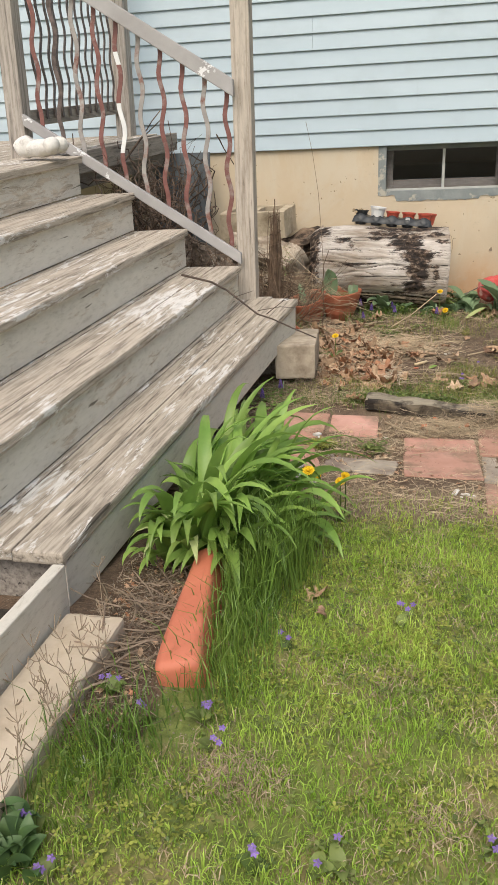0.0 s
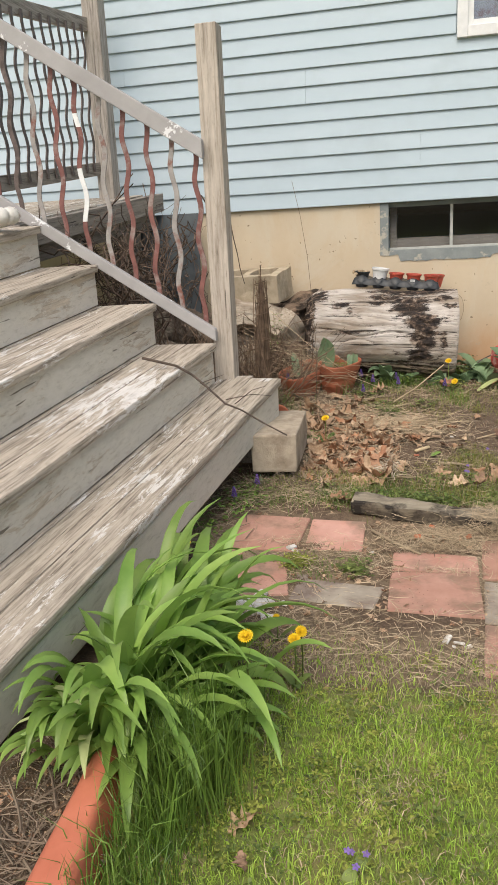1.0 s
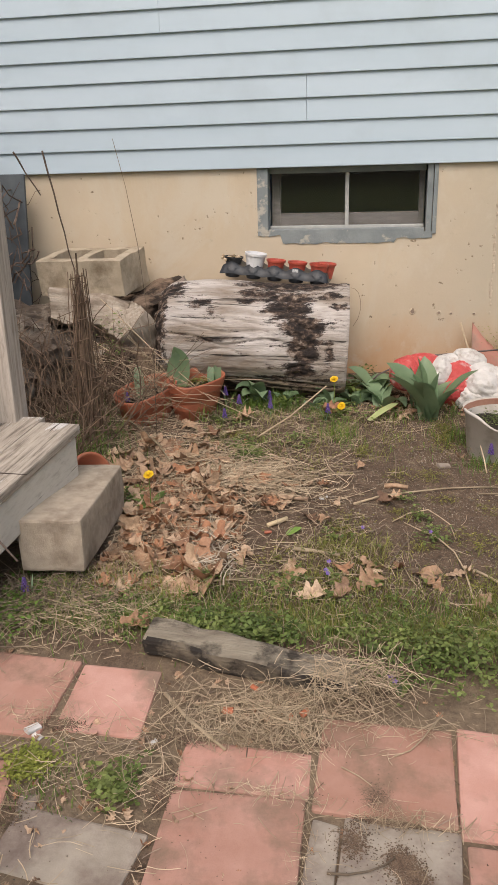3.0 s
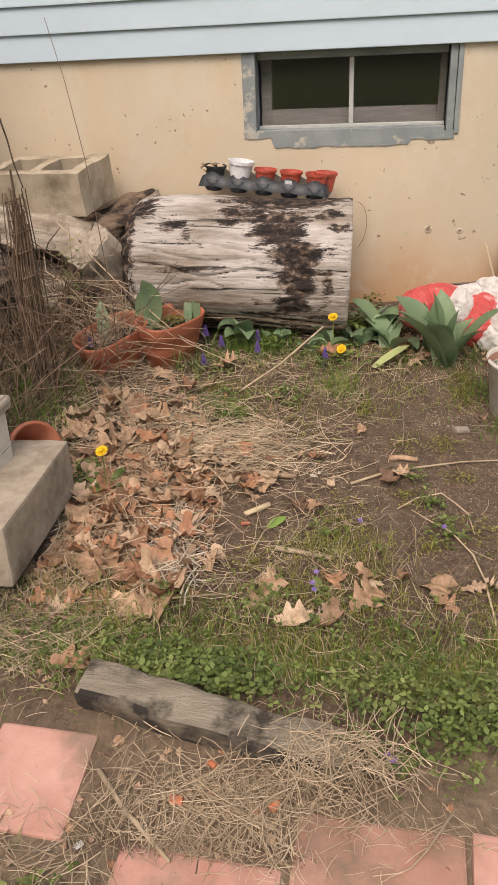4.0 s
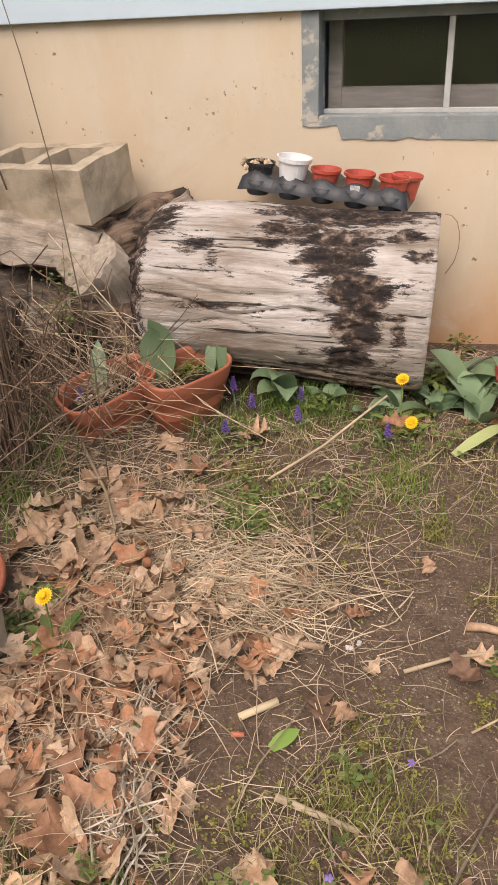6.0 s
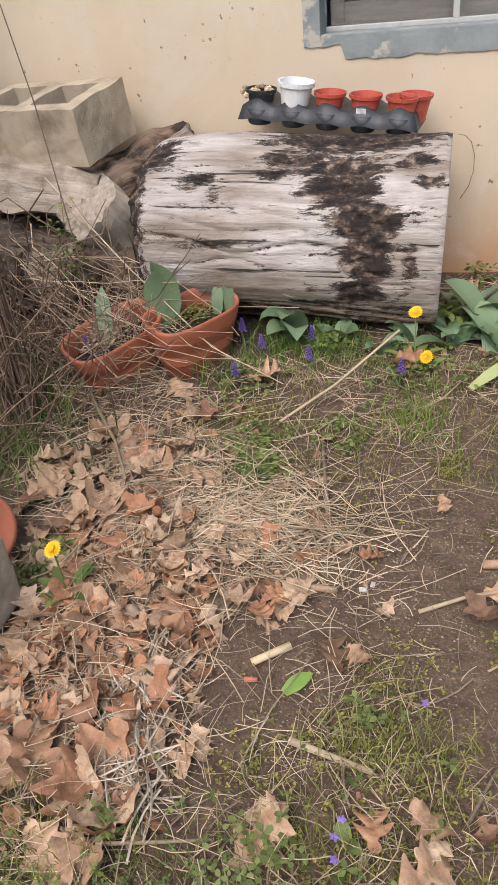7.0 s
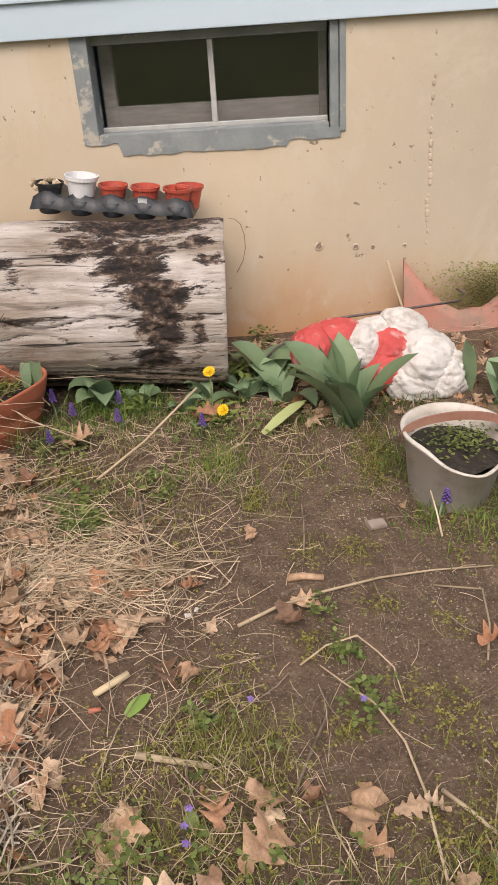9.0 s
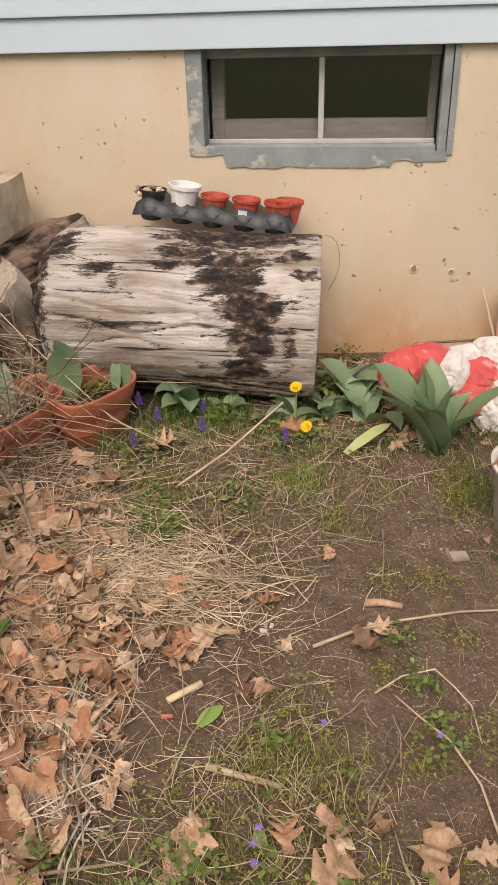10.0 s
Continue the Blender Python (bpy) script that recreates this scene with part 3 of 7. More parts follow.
# upper window
win2 = thing("window_2", (0.85, WY, UZ0), "white-framed upper house window above the siding", "window", kind="structure")
bm = bmesh.new()
for lo, hi in (((UX0 - 0.05, WY - 0.045, UZ0 - 0.05), (UX0 + 0.015, WY + 0.05, UZ1)), ((UX1 - 0.015, WY - 0.045, UZ0 - 0.05), (UX1 + 0.05, WY + 0.05, UZ1)), ((UX0 + 0.015, WY - 0.045, UZ0 - 0.05), (UX1 - 0.015, WY + 0.05, UZ0 + 0.015)), ((UX0 + 0.015, WY - 0.045, UZ1 - 0.015), (UX1 - 0.015, WY + 0.05, UZ1 + 0.05))):
    box(bm, lo, hi, 0.004)
part("window_frame", bm, M_WHITE, win2)
bm = bmesh.new()
for lo, hi in (((UX0 + 0.015, WY - 0.02, UZ0 + 0.015), (UX0 + 0.05, WY + 0.02, UZ1 - 0.015)), ((UX0 + 0.05, WY - 0.02, UZ0 + 0.015), (UX1 - 0.015, WY + 0.02, UZ0 + 0.05))):
    box(bm, lo, hi, 0.003)
part("sash", bm, M_WHITE, win2)
bm = bmesh.new()
box(bm, (UX0 + 0.05, WY + 0.0, UZ0 + 0.05), (UX1 - 0.015, WY + 0.004, UZ1 - 0.015))
part("pane", bm, M_GLASS, win2).visible_shadow = False
bm = bmesh.new()
box(bm, (UX0, WY + 0.30, UZ0 - 0.1), (UX1, WY + 0.31, UZ1))
solo("blind", bm, M_GREYBAL, "grey blind hanging behind the upper window", "blind")

# crack, drilled holes and wires on the foundation
bm = bmesh.new()
for k in range(34):
    z = 0.95 + 0.022 * k
    r = random.uniform(0.003, 0.010)
    if random.random() < 0.2:
        continue
    bmesh.ops.create_icosphere(bm, subdivisions=1, radius=r, matrix=Matrix.Translation((1.108 + random.uniform(-0.005, 0.005) + 0.008 * noise.noise((0, 0, z * 6)), WY - 0.001, z)) @ Matrix.Diagonal((1, 0.6, 1.9, 1)))
solo("wall_seam", bm, M_SLAB, "crumbling pale filler in a wall crack", "crack", kind="structure")
for x, z, r in ((0.706, 0.955, 0.011), (0.846, 0.948, 0.008), (0.91, 0.946, 0.005), (1.03, 0.945, 0.005)):
    bm = bmesh.new()
    lathe(bm, [(r * 1.7, 0.0), (r * 1.3, 0.003), (r, 0.0035), (r * 0.8, -0.004 + 0.0045), (0.0005, 0.001)], 14, Matrix.Translation((x, WY - 0.0005, z)) @ Matrix.Rotation(radians(90), 4, "X"))
    # Brown centres paint the darkness of a deeper hole onto a shallow dent.
    h = part("wall_hole", bm, [M_FOUND, M_DIMBROWN], wall)
    for p in h.data.polygons:
        p.material_index = 1 if (Vector(p.center) - Vector((x, WY, z))).xz.length < r else 0

# ---- deck and stairs: the whole frame sags and skews towards the lawn ----
RUN, RISE = 0.293, 0.2
F0 = Vector((-0.525, 4.3, 0.832))
U = Vector((-0.11, -1.0, -0.13))
SM = Matrix(((-1.0, U.x, 0, F0.x), (0.0, -U.y * -1.0, 0, F0.y), (0, U.z, 1, F0.z), (0, 0, 0, 1)))
# stair space: s up the flight, u along the tread away from the house, h up
WIDTH = 2.5
stairs = thing("stairs", F0, "wide weathered wooden porch stairs with flaking paint", "stairs")


def plank(name, s0, s1, u0, u1, h0, h1, mat, parent, bevel=0.006):
    bm = bmesh.new()
    vs = box(bm, (s0, u0, h0), (s1, u1, h1), bevel)
    for v in bm.verts:
        wear = 0.004 * noise.noise((v.co.x * 5, v.co.y * 3, v.co.z * 5 + s0))
        v.co = v.co + Vector((wear, 0, wear))
    ob = part(name, bm, mat, parent)
    ob.matrix_parent_inverse = Matrix.Translation(-place_of(parent)) @ SM
    return ob


for k in range(4):
    s, h = RUN * k, RISE * k
    e = 0.03 * (k % 2)
    over = 0.0 if k else -0.075
    plank("tread", s - 0.022, s + 0.128, over, WIDTH + e, h - 0.036, h, M_TREAD, stairs, 0.009)
    back = -0.125 if k == 0 else over
    plank("tread", s + 0.134, s + 0.268, back, WIDTH - 0.01 + e, h - 0.038, h - 0.002, M_TREAD, stairs, 0.006)
    plank("tread", s + 0.273, s + RUN + 0.012, back, WIDTH - 0.02, h - 0.04, h - 0.003, M_TREAD, stairs, 0.003)
    if k:
        plank("riser", s + 0.0, s + 0.022, 0.0, WIDTH - 0.02, h - RISE + 0.002, h - 0.037, M_RISER, stairs, 0.003)
plank("fascia", -0.014, 0.02, -0.05, WIDTH - 0.02, -0.185, -0.038, M_FASCIA, stairs, 0.004)
plank("riser", 4 * RUN, 4 * RUN + 0.022, 0.0, WIDTH - 0.02, 3 * RISE + 0.002, 4 * RISE - 0.037, M_RISER, stairs, 0.003)
for u in (0.0, WIDTH - 0.10):
    bm = bmesh.new()
    for k in range(4):
        box(bm, (RUN * k + 0.03, u + 0.01, RISE * k - 0.5), (RUN * k + RUN + 0.025, u + 0.048, RISE * k - 0.042), 0.002)
    part("stringer", bm, M_BEAM, stairs).matrix_parent_inverse = Matrix.Translation(-place_of(stairs)) @ SM

deck = thing("deck", SM @ Vector((2, 0, 0.8)), "grey weathered wooden porch deck above the stairs", "deck")
S4, H4 = 4 * RUN, 4 * RISE
for i in range(14):
    s = S4 - 0.022 + i * 0.145
    u0 = 0.0 if s < 1.38 else -1.72
    plank("deck_board", s, s + 0.138, u0, WIDTH, H4 - 0.036, H4, M_TREAD, deck, 0.004)
plank("rim_joist", 1.36, 1.40, -1.72, 0.0, H4 - 0.22, H4 - 0.04, M_BEAM, deck, 0.004)
plank("rim_joist", 1.28, 1.34, -1.70, 0.0, H4 - 0.12, H4 + 0.002, M_BEAM, deck, 0.004)
plank("side_joist", 1.40, 3.2, -1.72, -1.68, H4 - 0.22, H4 - 0.04, M_BEAM, deck, 0.004)
plank("deck_leg", 1.42, 1.52, -1.6, -1.5, -0.35, H4 - 0.04, M_BEAM, deck, 0.004)
plank("deck_leg", 1.42, 1.52, -0.1, 0.0, -0.35, H4 - 0.04, M_BEAM, deck, 0.004)


# newel and rail posts
def post(x, y, z0, z1, w, label, mat=None):
    bm = bmesh.new()
    box(bm, (x - w / 2, y - w / 2, z0), (x + w / 2, y + w / 2, z1), 0.005)
    return solo("rail_post", bm, mat or M_POST, label, "post", "rail posts")


post(-0.782, 4.42, 0.80, 2.47, 0.100, "bare pine newel post standing on the bottom step")
post(-2.05, 4.36, 1.5, 2.95, 0.10, "grey weathered rail post at the stair top", M_GREYPOST)
post(-1.985, 5.93, 1.55, 3.15, 0.115, "grey weathered corner post of the porch rail", M_GREYPOST)

# handrail with wavy flat balusters
rail = thing("stair_railing", (-0.84, 4.35, 1.05), "grey stair railing with wavy red, grey and white balusters", "railing")
SL = 0.635


def sloped(bm, x0, x1, y0, y1, z0, h, bevel=0.006):
    box(bm, (x1, y0, 0), (x0, y1, h), bevel)
    for v in bm.verts:
        v.co.z += z0 + (x0 - v.co.x) * SL


bm = bmesh.new()
sloped(bm, -0.815, -2.03, 4.315, 4.355, 1.885, 0.088)
part("top_rail", bm, M_RAIL, rail)
bm = bmesh.new()
sloped(bm, -0.80, -2.03, 4.31, 4.35, 1.035, 0.062)
part("bottom_rail", bm, M_RAIL, rail, "grey rail with patches of white paint")


def wavy(x, y, z0, z1, w, mat, phase, parent, across="x", amp=0.012, th=0.006):
    bm = bmesh.new()
    n = 28
    rows = []
    for i in range(n + 1):
        t = i / n
        z = z0 + (z1 - z0) * t
        off = amp * math.sin(2 * math.pi * (t * 3.2 + phase)) * min(1, 6 * t, 6 * (1 - t))
        row = []
        for a, b in ((-1, -1), (1, -1), (1, 1), (-1, 1)):
            p = (x + off + a * w / 2, y + b * th / 2, z) if across == "x" else (x + b * th / 2, y + off + a * w / 2, z)
            row.append(bm.verts.new(p))
        rows.append(row)
    for a, b in zip(rows, rows[1:]):
        for k in range(4):
            bm.faces.new((a[k], a[(k + 1) % 4], b[(k + 1) % 4], b[k]))
    bmesh.ops.recalc_face_normals(bm, faces=bm.faces[:])
    ob = part("baluster", bm, mat, parent)
    if len(mat) > 1:
        for p in ob.data.polygons:
            f = (p.center.z - z0) / (z1 - z0)
            p.material_index = 1 if 0.22 < f < 0.50 or 0.72 < f < 0.79 else 0
    return ob


kinds = [[M_REDBAL], [M_GREYBAL], [M_REDBAL], [M_REDBAL], [M_GREYBAL], [M_REDBAL, M_WHITE], [M_REDBAL], [M_GREYBAL], [M_DARKBAL], [M_REDBAL]]
for i, mt in enumerate(kinds):
    x = -0.862 - 0.117 * i
    zb = 1.06 + (-0.80 - x) * SL
    wavy(x, 4.362, zb - (0.02 if i % 3 else -0.01), zb + 0.86, 0.024, mt, 0.15, rail)

guard = thing("porch_railing", (-2.0, 5.1, 1.85), "porch railing with dark wavy metal balusters", "railing")
for nm, z0, h in (("top_rail", 2.70, 0.085), ("bottom_rail", 1.80, 0.085)):
    bm = bmesh.new()
    box(bm, (-2.05, 4.41, 0), (-2.01, 5.88, h), 0.005)
    for v in bm.verts:
        v.co.z += z0 + (v.co.y - 4.4) * 0.13
    part(nm, bm, M_BEAM, guard)
for i in range(12):
    y = 4.52 + 0.112 * i
    zb = 1.83 + (y - 4.4) * 0.13
    wavy(-2.0, y, zb, zb + 0.9, 0.026, [M_DARKBAL], 0.6, guard, "y", 0.02)

# low white board and slab at the foot of the stairs
bm = bmesh.new()
box(bm, (-0.79, 0.35, 0.28), (-0.755, 1.76, 0.5), 0.004)
solo("edging_board", bm, M_RISER, "pale grey weathered board on edge beside the stairs", "board")
bm = bmesh.new()
box(bm, (-1.9, 0.35, 0.28), (-1.86, 1.76, 0.5), 0.004)
box(bm, (-1.86, 0.35, 0.28), (-0.79, 0.385, 0.46), 0.004)
solo("planter_frame", bm, M_BEAM, "dark open timber frame behind the board", "frame")
# Dark sheet added where only an unlit void lies behind the board.
bm = bmesh.new()
box(bm, (-1.86, 0.385, 0.30), (-0.79, 1.76, 0.352))
solo("void_sheet", bm, M_SOIL, "dark sheet standing in for the black void behind the board", "soil", kind="stuff")
bm = bmesh.new()
box(bm, (-1.02, 1.30, 0.345), (-0.86, 1.45, 0.47), 0.006)
solo("timber_offcut", bm, M_BEAM, "short weathered timber offcut in the frame", "timber")
bm = bmesh.new()
box(bm, (-0.745, 0.60, 0.30), (-0.585, 1.72, 0.385), 0.012, Matrix.Translation((0, 0, 0)))
solo("stone_slab", bm, M_SLAB, "tan concrete slab lying beside the edging board", "slab")

# orange planter edge
bm = bmesh.new()
vs = box(bm, (-0.056, -0.27, -0.07), (0.056, 0.27, 0.07), 0.022)
bmesh.ops.subdivide_edges(bm, edges=[e for e in bm.edges if e.calc_length() > 0.2], cuts=10, use_grid_fill=True)
for v in bm.verts:
    v.co += Vector((0.006 * noise.noise((v.co.y * 7, v.co.z * 9, 1)), 0.006 * noise.noise((v.co.x * 30, v.co.z * 20, 4)), 0.006 * noise.noise((v.co.y * 6, v.co.x * 12, 2))))
for v in bm.verts:
    k = 1.06 - 0.52 * (v.co.y + 0.29) / 0.58
    v.co = Vector((v.co.x * k, v.co.y, v.co.z))
    v.co = pose(-0.405, 1.79, 0.350, 4, -14, 5) @ v.co
solo("plastic_planter", bm, M_ORANGE, "long orange plastic planter edge sunk in the bed", "planter", smooth=True)

# concrete block under the bottom step
def hollow_block(name, m, size, label, cores=True, mat=None, lumps=0.005):
    L, D, H = size
    bm = bmesh.new()
    if cores:
        w = 0.058
        ex = [-L / 2, -L / 2 + w, -w / 2, w / 2, L / 2 - w, L / 2]
        ey = [-D / 2, -D / 2 + w, D / 2 - w, D / 2]
        vd = {}

        def at(i, j, k):
            if (i, j, k) not in vd:
                vd[i, j, k] = bm.verts.new((ex[i], ey[j], k * H))
            return vd[i, j, k]

        solid = {(i, j) for i in range(5) for j in range(3) if not (j == 1 and i in (1, 3))}
        for i, j in solid:
            bm.faces.new((at(i, j, 1), at(i + 1, j, 1), at(i + 1, j + 1, 1), at(i, j + 1, 1)))
            bm.faces.new((at(i, j + 1, 0), at(i + 1, j + 1, 0), at(i + 1, j, 0), at(i, j, 0)))
            for di, dj, a, b in ((0, -1, (i, j), (i + 1, j)), (1, 0, (i + 1, j), (i + 1, j + 1)), (0, 1, (i + 1, j + 1), (i, j + 1)), (-1, 0, (i, j + 1), (i, j))):
                if (i + di, j + dj) not in solid:
                    bm.faces.new((at(*a, 0), at(*b, 0), at(*b, 1), at(*a, 1)))
        sharp = [e for e in bm.edges if len(e.link_faces) == 2 and e.calc_face_angle() > 0.5]
        bmesh.ops.bevel(bm, geom=sharp, offset=0.02, segments=3, affect="EDGES")
    else:
        box(bm, (-L / 2, -D / 2, 0), (L / 2, D / 2, H), 0.01)
    bmesh.ops.subdivide_edges(bm, edges=[e for e in bm.edges if e.calc_length() > 0.06], cuts=3, use_grid_fill=True)
    for v in bm.verts:
        v.co += Vector((noise.noise(v.co * 18), noise.noise(v.co * 18 + Vector((5, 5, 5))), noise.noise(v.co * 18 + Vector((9, 1, 4))))) * lumps
        v.co = m @ v.co
    return solo(name, bm, mat or M_CONC, label, "concrete block", "concrete blocks")


hollow_block("concrete_block", pose(-0.475, 4.215, 0.475, 0, 0, 94), (0.50, 0.21, 0.18), "solid concrete block propping the bottom step", False)

bm = bmesh.new()
box(bm, (-0.86, 2.72, 0.27), (-0.655, 3.20, 0.405), 0.012)
solo("stone_block", bm, M_CONC, "mossy concrete block half under the steps", "concrete block")
bm = bmesh.new()
box(bm, (-0.78, 3.26, 0.33), (-0.60, 3.30, 0.42), 0.004)
solo("timber_offcut", bm, M_TIMBER, "dark plank end under the steps", "timber")

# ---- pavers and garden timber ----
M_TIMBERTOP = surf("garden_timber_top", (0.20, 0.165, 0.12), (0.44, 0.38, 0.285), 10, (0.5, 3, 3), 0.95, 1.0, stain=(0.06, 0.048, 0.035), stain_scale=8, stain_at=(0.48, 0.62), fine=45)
PAVED = []
path = thing("paved_path", (0.2, 3.2, 0.33), "uneven path of square red pavers in soil", "path", kind="structure")


def paver(cx, cy, w, d, rz, mat, dz=0.0, cut=None):
    bm = bmesh.new()
    PAVED.append((cx, cy, w, d, rz))
    zc = (gz(cx, cy - d / 2) + gz(cx, cy + d / 2)) / 2 + 0.0065 + 0.4 * dz
    tilt = math.degrees(math.atan2(gz(cx, cy + d / 2) - gz(cx, cy - d / 2), d))
    tx, ty = random.uniform(-0.8, 0.8), random.uniform(-0.8, 0.8)
    vs = box(bm, (-w / 2, -d / 2, -0.04), (w / 2, d / 2, 0.0), 0.008)
    for v in bm.verts:
        v.co.x += 0.016 * noise.noise((v.co.x * 7 + cx * 5, v.co.y * 7 + cy * 5, 0))
        v.co.y += 0.016 * noise.noise((v.co.x * 7 + cx * 5, v.co.y * 7 + cy * 5, 8))
        if cut and v.co.x * cut[0] + v.co.y * cut[1] > cut[2]:
            v.co.x -= cut[0] * 0.06
            v.co.y -= cut[1] * 0.06
        v.co = pose(cx, cy, zc, tilt + tx, ty, rz) @ v.co
    return part("paver", bm, mat, path)


G = 0.314
for cx, cy, w, d, rz, mt, dz in (
        (0.265, 3.13, 0.305, 0.305, 0, M_PAVER, 0.0), (0.265, 3.350, 0.31, 0.125, 0, M_PAVER, -0.004), (0.585, 3.382, 0.31, 0.27, -2, M_PAVER, 0.004),
        (0.898, 3.365, 0.305, 0.29, -2, M_PAVER, 0.004), (0.893, 3.06, 0.31, 0.30, -2, M_PAVER, 0.0),
        (0.455, 3.09, 0.065, 0.29, -3, M_GPAVER, 0.002), (0.610, 3.10, 0.235, 0.30, -3, M_GPAVER, 0.0),
        (0.235, 2.80, 0.30, 0.29, -1, M_PAVER, -0.030), (0.56, 2.77, 0.31, 0.30, -2, M_PAVER, 0.0), (0.88, 2.74, 0.30, 0.30, -2, M_PAVER, 0.0),
        (-0.392, 3.515, 0.29, 0.28, -2, M_PAVER, 0.002), (-0.120, 3.52, 0.225, 0.235, 2, M_PAVER, 0.0), (-0.365, 3.155, 0.235, 0.27, 11, M_PAVER, 0.0),
        (-0.068, 3.082, 0.30, 0.165, -7, M_GPAVER, -0.004), (-0.203, 3.195, 0.045, 0.05, 10, M_GPAVER, -0.006), (-0.53, 3.335, 0.13, 0.06, -4, M_PAVER, -0.004),
        (1.22, 3.36, 0.3, 0.3, -1, M_PAVER, 0.0), (1.22, 3.05, 0.3, 0.3, -2, M_PAVER, 0.0), (1.2, 2.73, 0.3, 0.3, 0, M_PAVER, -0.01)):
    paver(cx, cy, w, d, rz, mt, dz)

bm = bmesh.new()
vs = box(bm, (-0.30, -0.048, -0.05), (0.30, 0.048, 0.016), 0.014)
bmesh.ops.subdivide_edges(bm, edges=[e for e in bm.edges if e.calc_length() > 0.2], cuts=12, use_grid_fill=True)
for v in bm.verts:
    v.co += Vector((0.012 * noise.noise(v.co * 15), 0.009 * noise.noise(v.co * 9), 0.011 * noise.noise(v.co * 11 + Vector((3, 0, 0))) + 0.006 * noise.noise(v.co * 40)))
    v.co = pose(0.222, 3.675, 0.428, 8, 4, -9.5) @ v.co
bm.normal_update()
# Front and left-end faces take the darker timber copy, the rest the paler.
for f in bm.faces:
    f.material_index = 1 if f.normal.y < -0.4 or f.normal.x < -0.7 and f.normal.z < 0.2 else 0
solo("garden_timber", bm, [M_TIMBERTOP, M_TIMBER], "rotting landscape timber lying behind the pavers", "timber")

# ---- log, block pile and pots by the wall ----
LC, LR = Vector((-0.125, 5.862, 0.862)), 0.288
X0, X1 = -0.47, 0.49
na, nl = 300, 120
GROOVES = [(-29, -0.46, 0.47, 1.6), (-46, -0.2, 0.45, 0.8), (-2, -0.4, 0.05, 0.6), (12, -0.46, 0.28, 0.9), (60, -0.42, 0.0, 0.9), (30, -0.44, 0.12, 0.5), (22, -0.45, 0.1, 0.7), (36, -0.1, 0.45, 0.5), (-38, -0.3, 0.4, 0.9), (52, -0.4, 0.0, 0.5), (70, -0.3, 0.2, 0.7), (8, 0.3, 0.48, 0.7), (44, 0.33, 0.48, 0.7), (-14, 0.1, 0.48, 0.6), (86, -0.45, 0.1, 0.7)]


def rot_at(x, a):
    """Rot along the log, plus a darker low band: x in metres from its middle, a in degrees up from the front."""
    r = 0.0
    for bx, ba, sx, sa, k in ((0.22, 88, 0.24, 16, 1.0), (0.03, 66, 0.10, 9, 0.85), (0.20, 58, 0.12, 9, 0.85), (0.20, 42, 0.115, 12, 1.0), (0.27, 22, 0.10, 12, 1.0), (0.27, 2, 0.075, 16, 1.0), (0.25, -20, 0.07, 10, 0.95), (0.40, 0, 0.03, 14, 0.5), (0.44, 48, 0.06, 6, 0.65), (-0.24, 47, 0.07, 7, 0.62), (-0.18, 38, 0.05, 6, 0.55), (-0.02, 52, 0.05, 6, 0.6), (-0.40, 74, 0.07, 20, 0.7), (-0.47, 40, 0.055, 75, 0.9), (0.05, 104, 0.4, 10, 0.5), (0.25, -30, 0.25, 4, 0.5), (-0.1, -40, 0.4, 5, 0.5), (-0.2, 8, 0.2, 3, 0.35), (0.40, 62, 0.08, 8, 0.6), (0.0, -52, 0.6, 13, 0.42)):
        r = max(r, k * math.exp(-((x - bx) / sx) ** 2 - ((a - ba) / sa) ** 2))
    return r


verts, rots, brown_shades = [], [], []
for j in range(nl + 1):
    x = X0 + (X1 - X0) * j / nl
    for i in range(na):
        ang = 360 * i / na - 180
        a = radians(ang)
        q = Vector((x * 1.2, math.cos(a) * 1.3, math.sin(a) * 1.3))
        rr = LR * (1 + 0.085 * noise.noise(q * 1.3) - 0.28 * max(0, -x - 0.24) * max(0.2, math.sin(a))) + 0.006 * noise.noise(Vector((x * 3, math.cos(a) * 9, math.sin(a) * 9)))
        rt = rot_at(x, ang)
        rr -= max(0, rt - 0.3) * (0.018 + 0.030 * noise.noise(Vector((x * 14, a * 9, 3))) + 0.020 * noise.noise(Vector((x * 38, a * 22, 5))))
        for ga, g0, g1, gd in GROOVES:
            if g0 < x < g1:
                da = ang - ga - 7 * noise.noise(Vector((x * 4, ga, 0))) + 9 * (x - g0)
                if abs(da) < 4:
                    rr -= 0.014 * gd * math.exp(-(da / 0.9) ** 2) * min(1, (x - g0) * 12, (g1 - x) * 12)
                    rt = max(rt, 0.36 * gd * math.exp(-(da / 0.8) ** 2))
        if x < X0 + 0.07:
            rr -= 0.05 * ((X0 + 0.07 - x) / 0.07) ** 2
        if x > X1 - 0.012:
            rr -= 0.004
        ex = x + max(0.0, 1 - j / 9) * (0.05 * noise.noise(Vector((math.cos(a) * 2.2, math.sin(a) * 2.2, 7))) + 0.025 * noise.noise(Vector((math.cos(a) * 8, math.sin(a) * 8, 9))))
        verts.append((ex, -math.cos(a) * rr, math.sin(a) * rr))
        rots.append(rt)
        # Below the long crack the mask adds the brown tone and painted shade.
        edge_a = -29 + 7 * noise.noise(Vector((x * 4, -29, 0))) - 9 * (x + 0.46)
        brown_shades.append(1.0 if ang < edge_a else 0.0)
faces = [(j * na + i, (j + 1) * na + i, (j + 1) * na + (i + 1) % na, j * na + (i + 1) % na) for j in range(nl) for i in range(na)]
faces += [tuple(range(na)), tuple(range(nl * na + na - 1, nl * na - 1, -1))]
me = bpy.data.meshes.new("log")
me.from_pydata(verts, [], faces)
